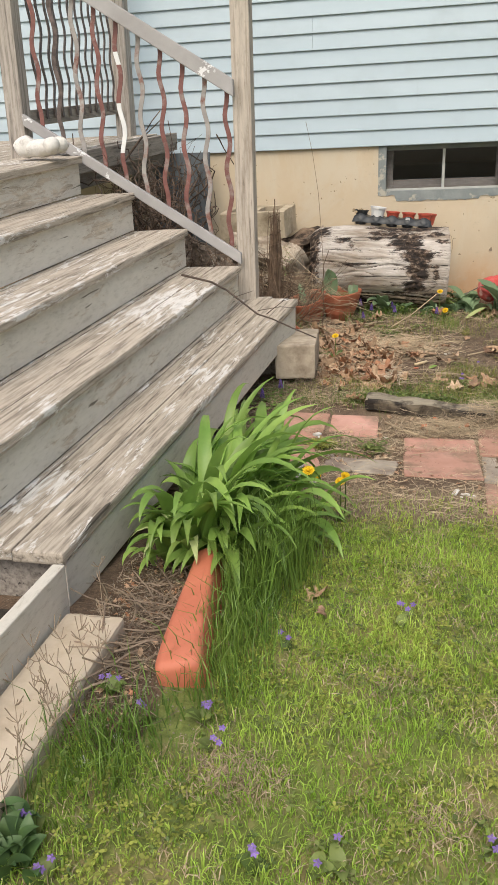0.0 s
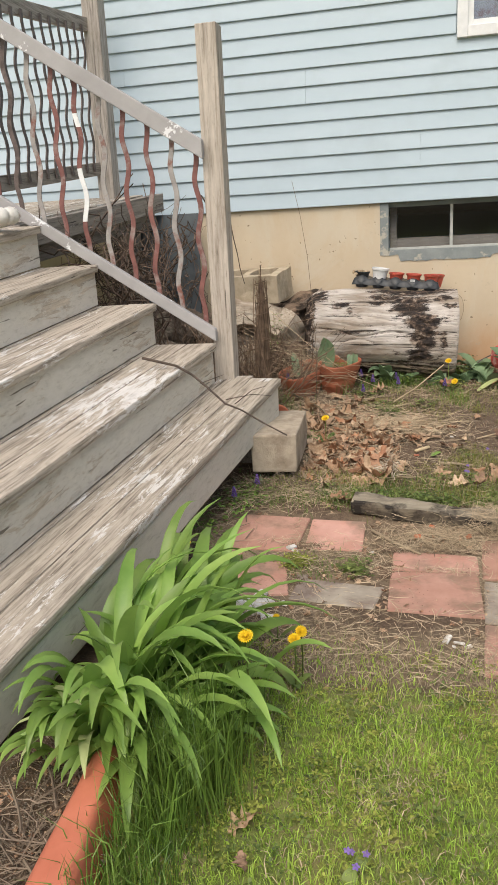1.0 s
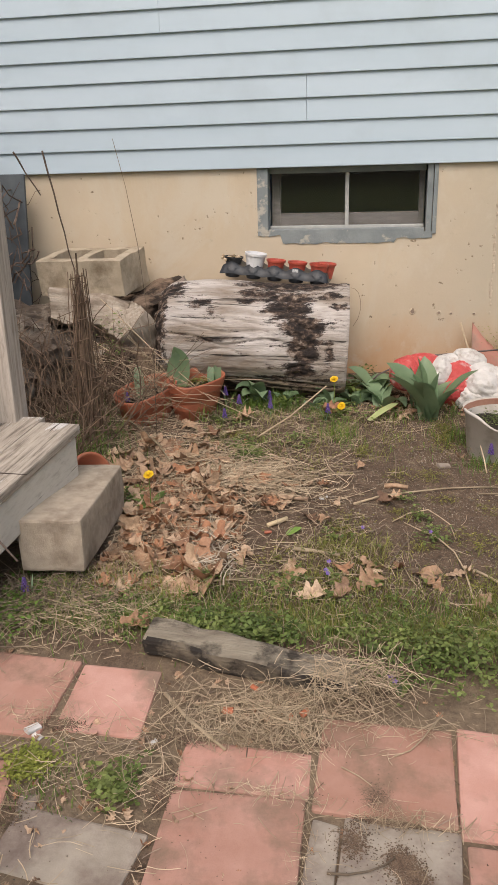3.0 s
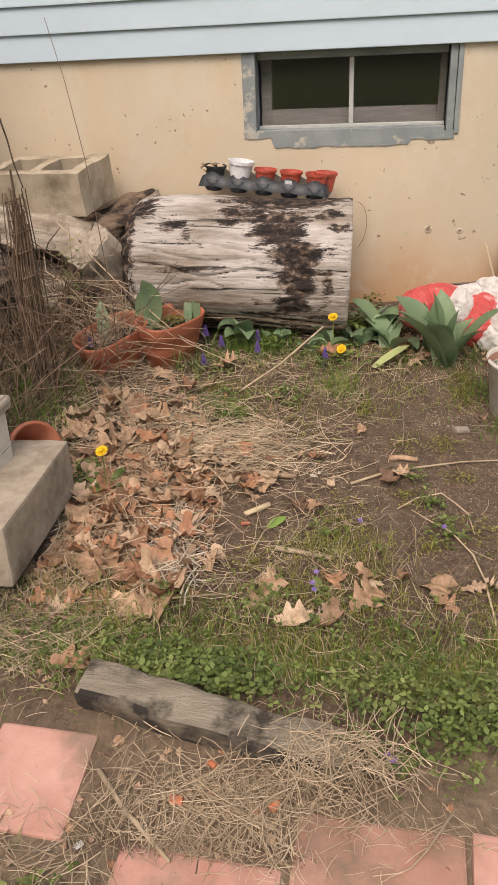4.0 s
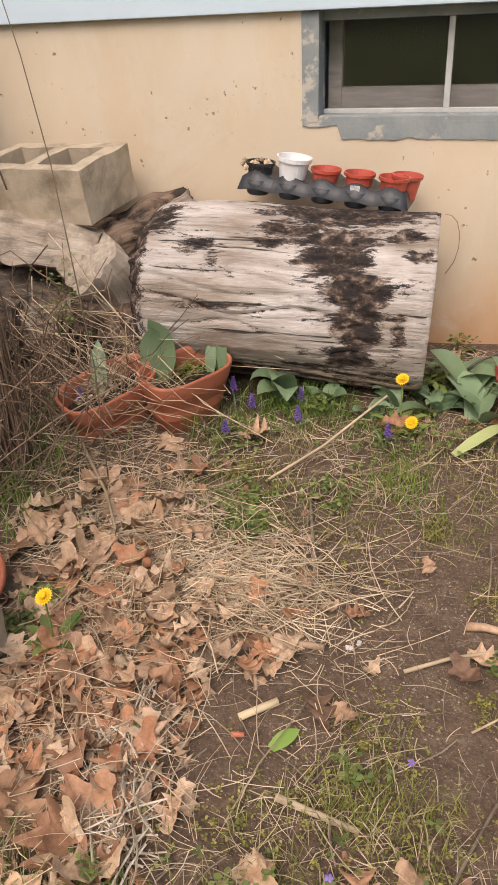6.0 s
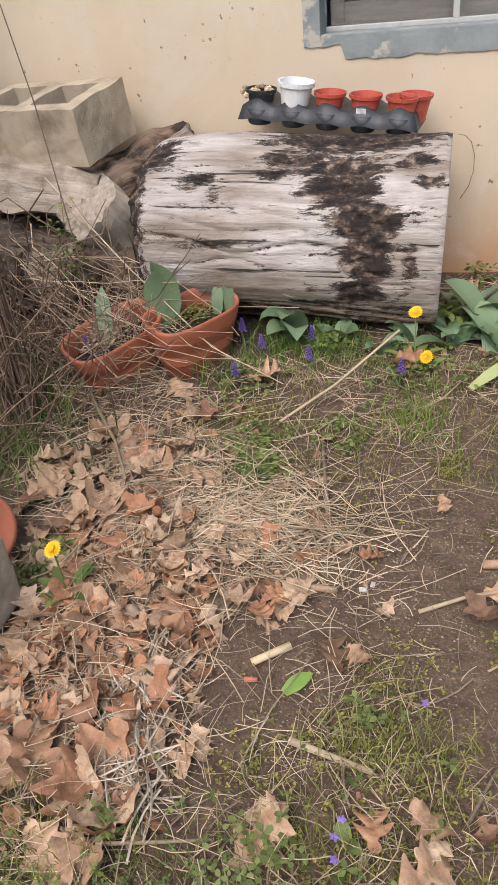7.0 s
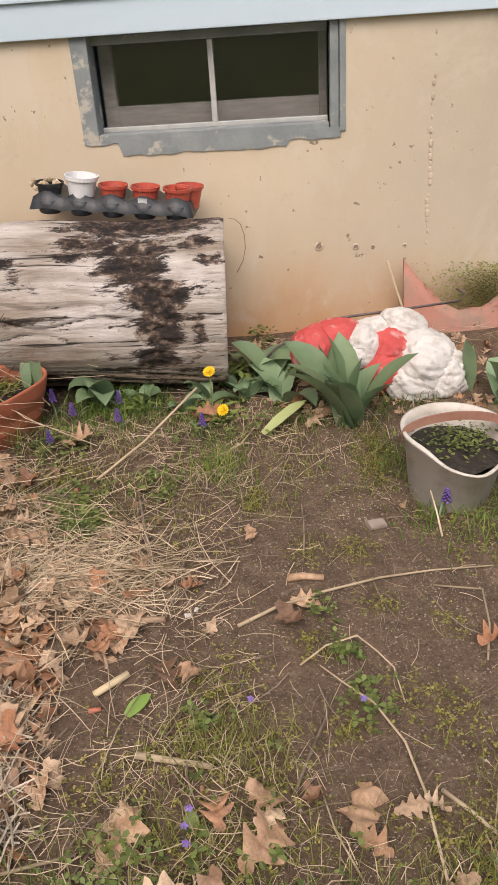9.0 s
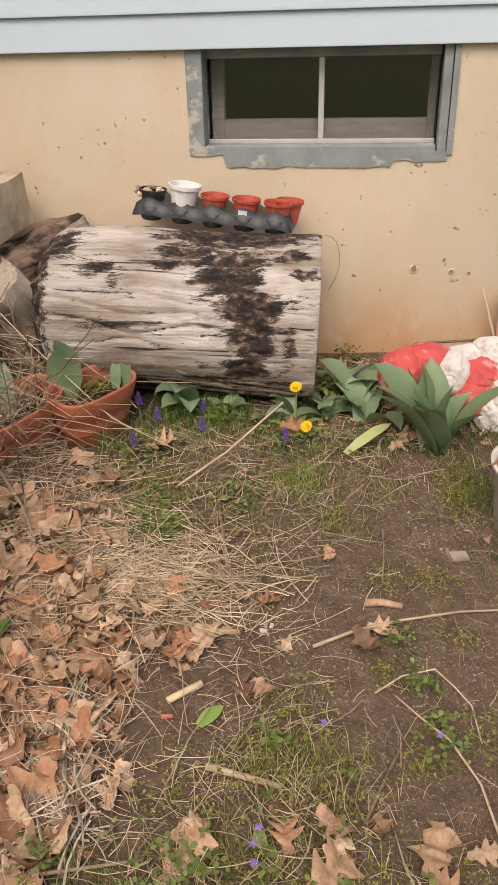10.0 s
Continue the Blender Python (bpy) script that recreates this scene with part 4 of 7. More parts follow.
me.attributes.new("rot", "FLOAT", "POINT").data.foreach_set("value", rots)
me.attributes.new("under_brown_shade", "FLOAT", "POINT").data.foreach_set("value", brown_shades)
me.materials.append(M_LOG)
me.polygons.foreach_set("use_smooth", [len(p.vertices) == 4 for p in me.polygons])
log = new("log", me)
log.matrix_basis = pose(LC.x, LC.y, LC.z, 0, 2.5, 5.0)
tagged(log, "thick silvery weathered log with black rot lying by the wall", "log")

# seed tray with cups
tray = thing("seedling_tray", (-0.02, 6.05, 1.15), "black plastic seedling tray on the log", "tray")
TM = pose(-0.02, 6.045, 1.158, 2, 5.5, -2)
bm = bmesh.new()
nx_, ny_ = 40, 16
grid = []
for j in range(ny_ + 1):
    row = []
    for i in range(nx_ + 1):
        x, y = -0.29 + 0.58 * i / nx_, -0.085 + 0.17 * j / ny_
        edge = max(abs(x) / 0.29, abs(y) / 0.085)
        z = 0.058 - (0.05 if edge > 0.97 else 0) + 0.012 * math.cos(x * 2 * math.pi / 0.114) * (0.3 if edge > 0.97 else 1)
        row.append(bm.verts.new(TM @ Vector((x, y, z))))
    grid.append(row)
for j in range(ny_):
    for i in range(nx_):
        bm.faces.new((grid[j][i], grid[j][i + 1], grid[j + 1][i + 1], grid[j + 1][i]))
tray_top = part("tray_top", bm, M_TRAY, tray, smooth=True)
CUPX = [-0.228, -0.114, 0.0, 0.114, 0.228]
for j, y in enumerate((-0.042, 0.042)):
    for x in CUPX:
        bm = bmesh.new()
        lathe(bm, [(0.0, 0.0), (0.034, 0.0), (0.038, 0.004), (0.049, 0.05), (0.046, 0.05), (0.034, 0.008), (0.0, 0.006)], 18, TM @ Matrix.Translation((x, y, -0.012)))
        part("tray_cell", bm, M_TRAY, tray_top, smooth=True)


def cup(x, y, mat, label, h=0.085, r=0.05, lift=0.0, tilt=0):
    bm = bmesh.new()
    lathe(bm, [(0.0, 0.0), (r * 0.70, 0.0), (r * 0.95, h * 0.86), (r * 1.06, h * 0.87), (r * 1.08, h), (r * 0.98, h), (r * 0.93, h * 0.86), (r * 0.66, 0.012), (0.0, 0.01)], 26, TM @ Matrix.Translation((x, y, lift + 0.016)) @ Matrix.Rotation(radians(tilt), 4, "Y"))
    return solo("plant_pot", bm, mat, label, "pot", "pots in the tray")


cup(-0.228, -0.03, M_TRAY, "black plastic plant pot with dry seed heads in a tray", 0.075, 0.047)
cup(-0.114, -0.035, M_WHITE, "white plastic plant pot standing in a tray", 0.10, 0.055, 0.004, 3)
for x, y in ((0.0, -0.03), (0.114, -0.03), (0.228, -0.03), (0.262, 0.02)):
    cup(x, y, M_REDCUP, "red plastic plant pot standing in a tray", 0.078, 0.048)
bm = bmesh.new()
for i in range(26):
    bmesh.ops.create_icosphere(bm, subdivisions=1, radius=random.uniform(0.006, 0.011), matrix=TM @ Matrix.Translation((-0.235 + random.uniform(-0.06, 0.045), -0.03 + random.uniform(-0.04, 0.04), 0.078 + random.uniform(-0.004, 0.012))))
solo("seed_heads", bm, M_STRAW, "dry brown seed heads in a black pot", "seed heads", kind="stuff")
bm = bmesh.new()
for i in range(9):
    c = Vector((0.112 + (i - 4) * 0.0035, -0.0315 - 0.047, 0.045))
    box(bm, c + Vector((-0.0011, -0.0, -0.012)), c + Vector((0.0011, 0.001, 0.016)), 0, TM)
solo("pot_label", bm, M_WHITE, "white striped price label on a red pot", "label")

# hollow block on a heap of broken wood
hollow_block("concrete_block", pose(-1.0, 5.965, 1.112, 9, -1, -9), (0.50, 0.30, 0.185), "dirty hollow concrete block resting on broken wood", True, M_DIRTYCONC, 0.006)


def chunk(name, size, m, mat, label, category, seed, rough=0.02, group="broken wood", sq=0.4):
    bm = bmesh.new()
    bmesh.ops.create_cube(bm, size=1)
    bmesh.ops.subdivide_edges(bm, edges=bm.edges[:], cuts=15 if size[0] > 0.2 else 6, use_grid_fill=True)
    for v in bm.verts:
        c = v.co.copy()
        torn = 0.05 * noise.noise((c.y * 7 + seed, c.z * 7, seed)) if abs(c.x) > 0.35 and size[0] > 0.2 else 0.0
        c.x += math.copysign(torn, c.x)
        rr = max(abs(c.y), abs(c.z))
        if rr > 0:
            k = rr / max(1e-6, math.hypot(c.y, c.z))
            c.y, c.z = c.y * (sq + (1 - sq) * k), c.z * (sq + (1 - sq) * k)
        c = Vector((c.x * size[0], c.y * size[1], c.z * size[2]))
        nv = Vector((noise.noise(c * 9 + Vector((seed, 0, 0))), noise.noise(c * 9 + Vector((0, seed, 0))), noise.noise(c * 9 + Vector((0, 0, seed)))))
        ridge = noise.noise((c.x * 3 + seed, c.y * 34, c.z * 34)) * 0.4 * rough if size[0] > 0.2 else 0.0
        v.co = c + nv * rough + Vector((0, c.y, c.z)).normalized() * ridge
    ob = solo(name, bm, mat, label, category, group)
    ob.matrix_basis = m
    return ob


M_ROTWOOD = surf("rotten_brown_wood", (0.10, 0.065, 0.045), (0.33, 0.235, 0.165), 9, (0.6, 5, 5), 0.95, 1.0, stain=(0.04, 0.028, 0.02), stain_scale=7, stain_at=(0.46, 0.56), fine=40)
M_PALEWOOD = surf("pale_broken_wood", (0.36, 0.29, 0.22), (0.62, 0.54, 0.44), 9, (0.6, 4, 4), 0.92, 0.9, stain=(0.24, 0.18, 0.13), stain_scale=6, stain_at=(0.5, 0.66), fine=40)
chunk("wood_chunk", (0.52, 0.24, 0.16), pose(-0.74, 5.98, 1.0, 18, -14, 38), M_ROTWOOD, "dark rotten split log under a concrete block", "firewood", 1, 0.035, sq=0.6)
chunk("wood_chunk", (0.40, 0.30, 0.17), pose(-0.99, 5.88, 0.985, -20, 8, 6), M_PALEWOOD, "pale broken wood slab under a concrete block", "firewood", 2, 0.028, sq=0.7)
chunk("wood_chunk", (0.30, 0.22, 0.22), pose(-0.74, 5.82, 0.86, 30, 52, 70), M_PALEWOOD, "pale broken stump piece beside the log", "firewood", 3, 0.035, sq=0.6)
chunk("wood_chunk", (0.5, 0.3, 0.3), pose(-1.12, 5.82, 0.74, 10, 10, 20), M_BARK, "dark rotten log piece at the bottom of the heap", "firewood", 4, 0.05)
chunk("wood_chunk", (0.34, 0.09, 0.30), pose(-0.60, 6.03, 0.95, 6, -30, 14), M_OLDWOOD, "upright bark slab between log and heap", "firewood", 5, 0.03, sq=0.7)
chunk("wood_chunk", (0.34, 0.26, 0.2), pose(-0.80, 5.78, 0.70, 5, 20, 120), M_ROTWOOD, "dark rotten wood lump at the foot of the heap", "firewood", 6, 0.05, sq=0.5)


# terracotta pots
def squarer(bm, m, sx, sy):
    inv = m.inverted()
    for v in bm.verts:
        q = inv @ v.co
        a = math.atan2(q.y / sy, q.x / sx)
        k = (abs(math.cos(a)) ** 3.2 + abs(math.sin(a)) ** 3.2) ** (-1 / 3.2)
        v.co = m @ Vector((q.x * k, q.y * k, q.z))


def flowerpot(m, label, sx=1.0, sy=0.72):
    p = thing("flower_pot", m.translation, label, "flower pot", "terracotta pots")
    r = 0.155
    bm = bmesh.new()
    rings = lathe(bm, [(0.0, 0.0), (r * 0.60, 0.0), (r * 0.65, 0.008), (r * 0.92, 0.152), (r * 0.94, 0.155), (r * 0.955, 0.162), (r * 1.02, 0.200), (r * 1.01, 0.208), (r * 0.965, 0.208), (r * 0.94, 0.195), (r * 0.90, 0.155), (r * 0.83, 0.09)], 48, m, sx, sy)
    squarer(bm, m, sx, sy)
    part("pot_body", bm, M_TERRA, p, smooth=True)
    bm = bmesh.new()
    lathe(bm, [(0.0, 0.158), (r * 0.45, 0.155), (r * 0.90, 0.145)], 40, m, sx, sy)
    squarer(bm, m, sx, sy)
    for v in bm.verts:
        v.co.z += 0.008 * noise.noise(v.co * 30)
    part("potting_soil", bm, M_SOIL, p)
    return p


POT1, POT2 = pose(-0.357, 5.487, 0.512, 9, -4, 58) @ Matrix.Diagonal((1.06, 1.06, 1.16, 1)), pose(-0.572, 5.415, 0.48, 11, -11, 55) @ Matrix.Diagonal((1.05, 1.05, 1.18, 1))
flowerpot(POT1, "oval terracotta plastic pot with tulip leaves by the log", 0.92, 0.56)
flowerpot(POT2, "oval terracotta pot leaning, filled with dry stalks", 0.98, 0.56)
bm = bmesh.new()
lathe(bm, [(0.0, 0.0), (0.065, 0.0), (0.09, 0.13), (0.097, 0.132), (0.097, 0.15), (0.085, 0.15), (0.06, 0.01), (0.0, 0.008)], 30, pose(-0.66, 4.62, 0.52, 70, 0, 60))
solo("flower_pot", bm, M_TERRA, "small terracotta pot tipped on its side by the steps", "flower pot", "terracotta pots", smooth=True)

# bucket planter
BM_ = pose(1.025, 5.11, 0.495, 3, 2, 10) @ Matrix.Scale(0.95, 4)
bucket = thing("bucket", BM_.translation, "grey plastic pail used as a planter", "bucket")
bm = bmesh.new()
prof = [(0.0, 0.0), (0.105, 0.0), (0.112, 0.008), (0.145, 0.225), (0.155, 0.23), (0.157, 0.242), (0.147, 0.243), (0.140, 0.22), (0.128, 0.15)]
rings = lathe(bm, prof, 48)
for ring in rings:
    for v in ring:
        a = math.atan2(v.co.y, v.co.x)
        lip = math.exp(-((a + 1.5) / 0.28) ** 2) * max(0, (v.co.z - 0.15) / 0.09)
        v.co.x *= 1 + 0.14 * lip
        v.co.y *= 1 + 0.14 * lip
        v.co.z -= 0.05 * math.exp(-((a + 1.45) / 0.85) ** 4) * max(0, (v.co.z - 0.15) / 0.09)
        v.co = BM_ @ v.co
pail = part("pail", bm, M_BUCKET, bucket, smooth=True)
bm = bmesh.new()
lathe(bm, [(0.0, 0.185), (0.08, 0.182), (0.137, 0.175)], 40, BM_)
for v in bm.verts:
    v.co.z += 0.01 * noise.noise(v.co * 25)
part("potting_soil", bm, M_SOIL, bucket, "black soil with white grit")
bm = bmesh.new()
pts = [BM_ @ Vector((0.158 * math.cos(a), 0.155 * math.sin(a) * 0.12, 0.226 + 0.045 * math.sin(a))) for a in [math.pi * i / 20 for i in range(21)]]
prev = None
for i, p in enumerate(pts):
    q = [bm.verts.new(p + Vector((0, dy, dz))) for dy, dz in ((-0.003, -0.012), (0.003, -0.012), (0.003, 0.012), (-0.003, 0.012))]
    if prev:
        for k in range(4):
            bm.faces.new((prev[k], prev[(k + 1) % 4], q[(k + 1) % 4], q[k]))
    prev = q
part("handle", bm, M_STRAP, pail, "flat red-brown handle")

# fallen garden figure: plain shape
F_RED, F_WHITE = surf("figure_red", (0.50, 0.055, 0.05), (0.60, 0.10, 0.09), 12, rough=0.6, bmp=0.5, stain=(0.62, 0.40, 0.37), stain_scale=14, stain_at=(0.54, 0.68), fine=70), surf("figure_white", (0.58, 0.555, 0.52), (0.70, 0.67, 0.63), 9, rough=0.6, bmp=0.5, stain=(0.36, 0.30, 0.25), stain_scale=16, stain_at=(0.52, 0.70), fine=70)
def lump(bm, c, size, rz, ry, mi, seed, fold=0.0, sub=5):
    """One rounded, creased lump of the figure."""
    r = bmesh.ops.create_icosphere(bm, subdivisions=sub, radius=1.0)
    m = pose(*c, 0, ry, rz)
    for v in r["verts"]:
        d = v.co.copy()
        k = 1 + 0.10 * noise.noise(d * 1.7 + Vector((seed, 0, 0))) + 0.035 * noise.noise(d * 5 + Vector((0, seed, 0)))
        k += fold * noise.noise(Vector((d.x * 2.2 + seed, d.y * 7, d.z * 7))) + 0.6 * fold * noise.noise(Vector((d.x * 4 + seed, d.y * 19, d.z * 19)))
        v.co = m @ Vector((d.x * size[0] * k, d.y * size[1] * k, d.z * size[2] * k))
    for f in {f for v in r["verts"] for f in v.link_faces}:
        f.material_index = mi


bm = bmesh.new()
lump(bm, (0.672, 5.71, 0.722), (0.085, 0.085, 0.085), 10, 8, 0, 1.0, 0.03)
lump(bm, (0.752, 5.74, 0.752), (0.095, 0.08, 0.068), 0, -4, 0, 2.0, 0.03)
lump(bm, (0.832, 5.70, 0.735), (0.064, 0.07, 0.072), 20, 0, 1, 3.0, 0.05)
lump(bm, (0.815, 5.67, 0.71), (0.055, 0.05, 0.048), 0, 0, 1, 4.0, 0.06)
lump(bm, (0.862, 5.75, 0.775), (0.10, 0.05, 0.036), 4, -14, 1, 5.0, 0.05)
lump(bm, (0.975, 5.755, 0.785), (0.088, 0.06, 0.052), -8, 16, 1, 6.0, 0.05)
lump(bm, (0.92, 5.72, 0.70), (0.085, 0.10, 0.092), 15, 10, 0, 7.0, 0.05)
lump(bm, (0.905, 5.655, 0.655), (0.075, 0.06, 0.075), 30, 20, 0, 8.0, 0.05)
lump(bm, (1.035, 5.70, 0.665), (0.115, 0.125, 0.118), 10, 22, 1, 9.0, 0.09)
lump(bm, (1.09, 5.68, 0.63), (0.075, 0.11, 0.10), 10, 30, 1, 10.0, 0.09)
lump(bm, (0.99, 5.635, 0.61), (0.09, 0.07, 0.075), 0, 15, 1, 11.0, 0.09)
lump(bm, (1.145, 5.635, 0.605), (0.038, 0.035, 0.032), 0, 0, 1, 12.0, 0.05, 4)
solo("garden_statue", bm, [F_RED, F_WHITE], "fallen red and white plastic garden figure by the wall", "statue", smooth=True)

# broken red tub with moss
bm = bmesh.new()
M_ = pose(1.36, 6.02, 0.56, -14, 0, 4)
rows = []
for i in range(41):
    x = -0.33 + 0.66 * i / 40
    topz = float(np.interp(x, [-0.33, -0.27, -0.20, -0.13, -0.05, 0.03, 0.33], [0.37, 0.28, 0.21, 0.165, 0.18, 0.225, 0.25])) + 0.012 * noise.noise((x * 14, 0, 0))
    bow = 0.05 * (x / 0.33) ** 2
    rows.append([[bm.verts.new(M_ @ Vector((x, bow + dy, z))) for z in np.linspace(-0.12, topz, 7)] for dy in (0, 0.012)])
for a, b in zip(rows, rows[1:]):
    for k in range(6):
        bm.faces.new((a[0][k], b[0][k], b[0][k + 1], a[0][k + 1]))
        bm.faces.new((a[1][k + 1], b[1][k + 1], b[1][k], a[1][k]))
    bm.faces.new((a[0][6], b[0][6], b[1][6], a[1][6]))
tub = solo("broken_tub", bm, surf("faded_red_plastic", (0.40, 0.17, 0.12), (0.48, 0.24, 0.18), 6, rough=0.7, bmp=0.2, stain=(0.3, 0.2, 0.15), stain_scale=6), "broken faded red plastic tub leaning at the wall", "tub", smooth=True)

# small pale figurine on the porch
bm = bmesh.new()
FG = pose(-1.80, 4.08, 1.665, 0, 0, -12)
for c, r, s in (((0, 0, 0), 0.05, (2.6, 1.1, 0.9)), ((0.13, -0.02, 0.01), 0.045, (1, 1, 0.95)), ((0.12, -0.075, 0.005), 0.04, (1.1, 1, 1)), ((-0.1, 0.0, 0.01), 0.05, (1.3, 1.1, 1.1))):
    bmesh.ops.create_icosphere(bm, subdivisions=3, radius=r, matrix=FG @ Matrix.Translation(c) @ Matrix.Diagonal((*s, 1)))
for v in bm.verts:
    v.co += Vector((1, 1, 1)) * 0.008 * noise.noise(v.co * 22)
solo("figurine", bm, M_STONE, "chalky white lying figurine on the porch edge", "statue", smooth=True)


# ---- plants and litter ----
def fast_mesh(name, verts, faces, mat, label, category, kind="stuff", smooth=False):
    me = bpy.data.meshes.new(name)
    me.from_pydata(verts, [], faces)
    me.materials.append(mat)
    if smooth:
        me.polygons.foreach_set("use_smooth", [True] * len(me.polygons))
    return tagged(new(name, me), label, category, kind=kind)


def blades(spots, mat, name, label, category):
    """spots: (x, y, height, width, lean). One bent blade for each."""
    verts, faces = [], []
    for x, y, h, w, lean in spots:
        az, ln_ = random.uniform(0, 6.283), lean * random.uniform(0.2, 1.0)
        ca, sa = math.cos(az), math.sin(az)
        b = random.uniform(0, 3.14)
        wx, wy = math.cos(b) * w / 2, math.sin(b) * w / 2
        z = gz(x, y) - 0.004
        mx, my, mz = x + ca * h * ln_ * 0.35, y + sa * h * ln_ * 0.35, z + h * 0.62
        tx, ty, tz = x + ca * h * ln_, y + sa * h * ln_, z + h * (1 - 0.35 * ln_)
        i = len(verts)
        verts += [(x - wx, y - wy, z), (x + wx, y + wy, z), (mx + wx * 0.8, my + wy * 0.8, mz), (mx - wx * 0.8, my - wy * 0.8, mz), (tx, ty, tz)]
        faces += [(i, i + 1, i + 2, i + 3), (i + 3, i + 2, i + 4)]
    return fast_mesh(name, verts, faces, mat, label, category)


def paved(x, y):
    for cx, cy, w, d, rz in PAVED:
        a = radians(-rz)
        dx, dy = x - cx, y - cy
        if abs(dx * math.cos(a) - dy * math.sin(a)) < w / 2 - 0.008 and abs(dx * math.sin(a) + dy * math.cos(a)) < d / 2 - 0.008:
            return cy > 2.9 or random.random() < 0.45
    return False


def in_lawn(x, y):
    return not (x < -0.30 and 1.30 < y) and not (x < -0.55)


spots = []
while len(spots) < 46000:
    x, y = random.uniform(-0.62, 1.15), random.uniform(0.75, 2.8)
    if not in_lawn(x, y) or y > 2.40 + 0.2 * noise.noise((x * 4, 0, 1)) + 0.42 * random.random() ** 2.2:
        continue
    d = 0.5 + 0.8 * noise.noise((x * 5, y * 5, 9.0))
    if random.random() > 0.45 + d:
        continue
    h = random.uniform(0.012, 0.042) * (0.6 + 1.0 * max(0, d))
    spots.append((x, y, h, random.uniform(0.0018, 0.0035), 0.9))
blades(spots, M_GRASS, "lawn_grass", "short bright green lawn grass with bare patches", "grass")
spots = []
while len(spots) < 6000:
    x, y = random.uniform(-0.62, 1.15), random.uniform(0.75, 2.75)
    if in_lawn(x, y) and noise.noise((x * 6, y * 6, 30.0)) > 0.0:
        spots.append((x, y, random.uniform(0.015, 0.04), random.uniform(0.0015, 0.003), 1.6))
for cx, cy, s, n_ in ((-0.243, 1.271, 0.05, 600), (-0.17, 1.26, 0.04, 300), (0.05, 1.62, 0.06, 300), (0.2, 1.2, 0.06, 300), (0.45, 1.15, 0.08, 500), (0.33, 1.5, 0.07, 300), (0.55, 1.9, 0.09, 400), (0.15, 2.1, 0.08, 300), (0.7, 1.5, 0.08, 350), (0.1, 1.0, 0.07, 300)):
    for _ in range(n_):
        spots.append((random.gauss(cx, s), random.gauss(cy, s * 0.7), random.uniform(0.02, 0.045), random.uniform(0.0015, 0.003), 1.7))
blades(spots, M_STRAW, "dry_lawn_grass", "dry straw-coloured blades in the lawn", "grass")
M_TALL = surf("tall_grass_blade", (0.075, 0.145, 0.02), (0.17, 0.255, 0.045), 3, rough=0.5, bmp=0.0, island=0.35)
spots = []
for _ in range(1700):
    t = random.random()
    x, y = -0.30 + random.gauss(0, 0.055) + 0.03 * t, 1.45 + 1.0 * t + random.gauss(0, 0.05)
    spots.append((x, y, random.uniform(0.06, 0.20) * (0.7 + 0.6 * math.exp(-((t - 0.6) / 0.3) ** 2)), random.uniform(0.002, 0.004), 0.6))
for _ in range(260):
    spots.append((-0.24 + random.gauss(0, 0.05), 2.05 + random.gauss(0, 0.08), random.uniform(0.22, 0.36), 0.0035, 0.45))
for _ in range(500):
    spots.append((-0.47 + random.gauss(0, 0.07), 1.28 + random.gauss(0, 0.08), random.uniform(0.05, 0.14), 0.003, 0.8))
blades(spots, M_TALL, "tall_grass", "tall dark green grass beside the planter", "grass")


# weeds with rounded leaflets
def weeds(spots, mat, name, label):
    verts, faces = [], []
    for x, y, r, h in spots:
        az0, zz = random.uniform(0, 6.283), gz(x, y) + h * random.uniform(0.3, 1.0)
        for k in range(3):
            az = az0 + k * 2.1 + random.uniform(-0.3, 0.3)
            tl = random.uniform(-0.5, 0.6)
            d = Vector((math.cos(az), math.sin(az), tl)).normalized()
            s = Vector((-math.sin(az), math.cos(az), random.uniform(-0.3, 0.3)))
            i = len(verts)
            o = Vector((x, y, zz))
            verts += [tuple(o), tuple(o + d * r * 0.9 + s * r * 0.62), tuple(o + d * r * 1.7 + s * r * 0.4), tuple(o + d * r * 1.75 - s * r * 0.4), tuple(o + d * r * 0.9 - s * r * 0.62)]
            faces.append((i, i + 1, i + 2, i + 3, i + 4))
    return fast_mesh(name, verts, faces, mat, label, "weeds")


spots = []
for _ in range(3200):
    x, y = random.uniform(-0.62, 1.15), random.uniform(0.8, 2.6)
    if in_lawn(x, y) and noise.noise((x * 5, y * 5, 17.0)) > -0.05:
        spots.append((x, y, random.uniform(0.0035, 0.007), 0.03))
weeds(spots, M_CLOVER, "lawn_weeds", "small clover and weed leaves in the lawn")
M_MOSS = surf("yellow_green_sprig", (0.20, 0.23, 0.04), (0.40, 0.42, 0.09), 20, rough=0.7, bmp=0.0, island=0.4, sss=0.3)
spots = []
for _ in range(14000):
    x, y = random.uniform(-0.62, 1.15), random.uniform(0.8, 2.7)
    if in_lawn(x, y) and noise.noise((x * 4, y * 4, 41.0)) + 0.5 * noise.noise((x * 13, y * 13, 4.0)) > 0.02:
        spots.append((x, y, random.uniform(0.0025, 0.006), 0.026))
weeds(spots, M_MOSS, "lawn_moss", "yellow-green moss and tiny weeds in the lawn")
spots = []
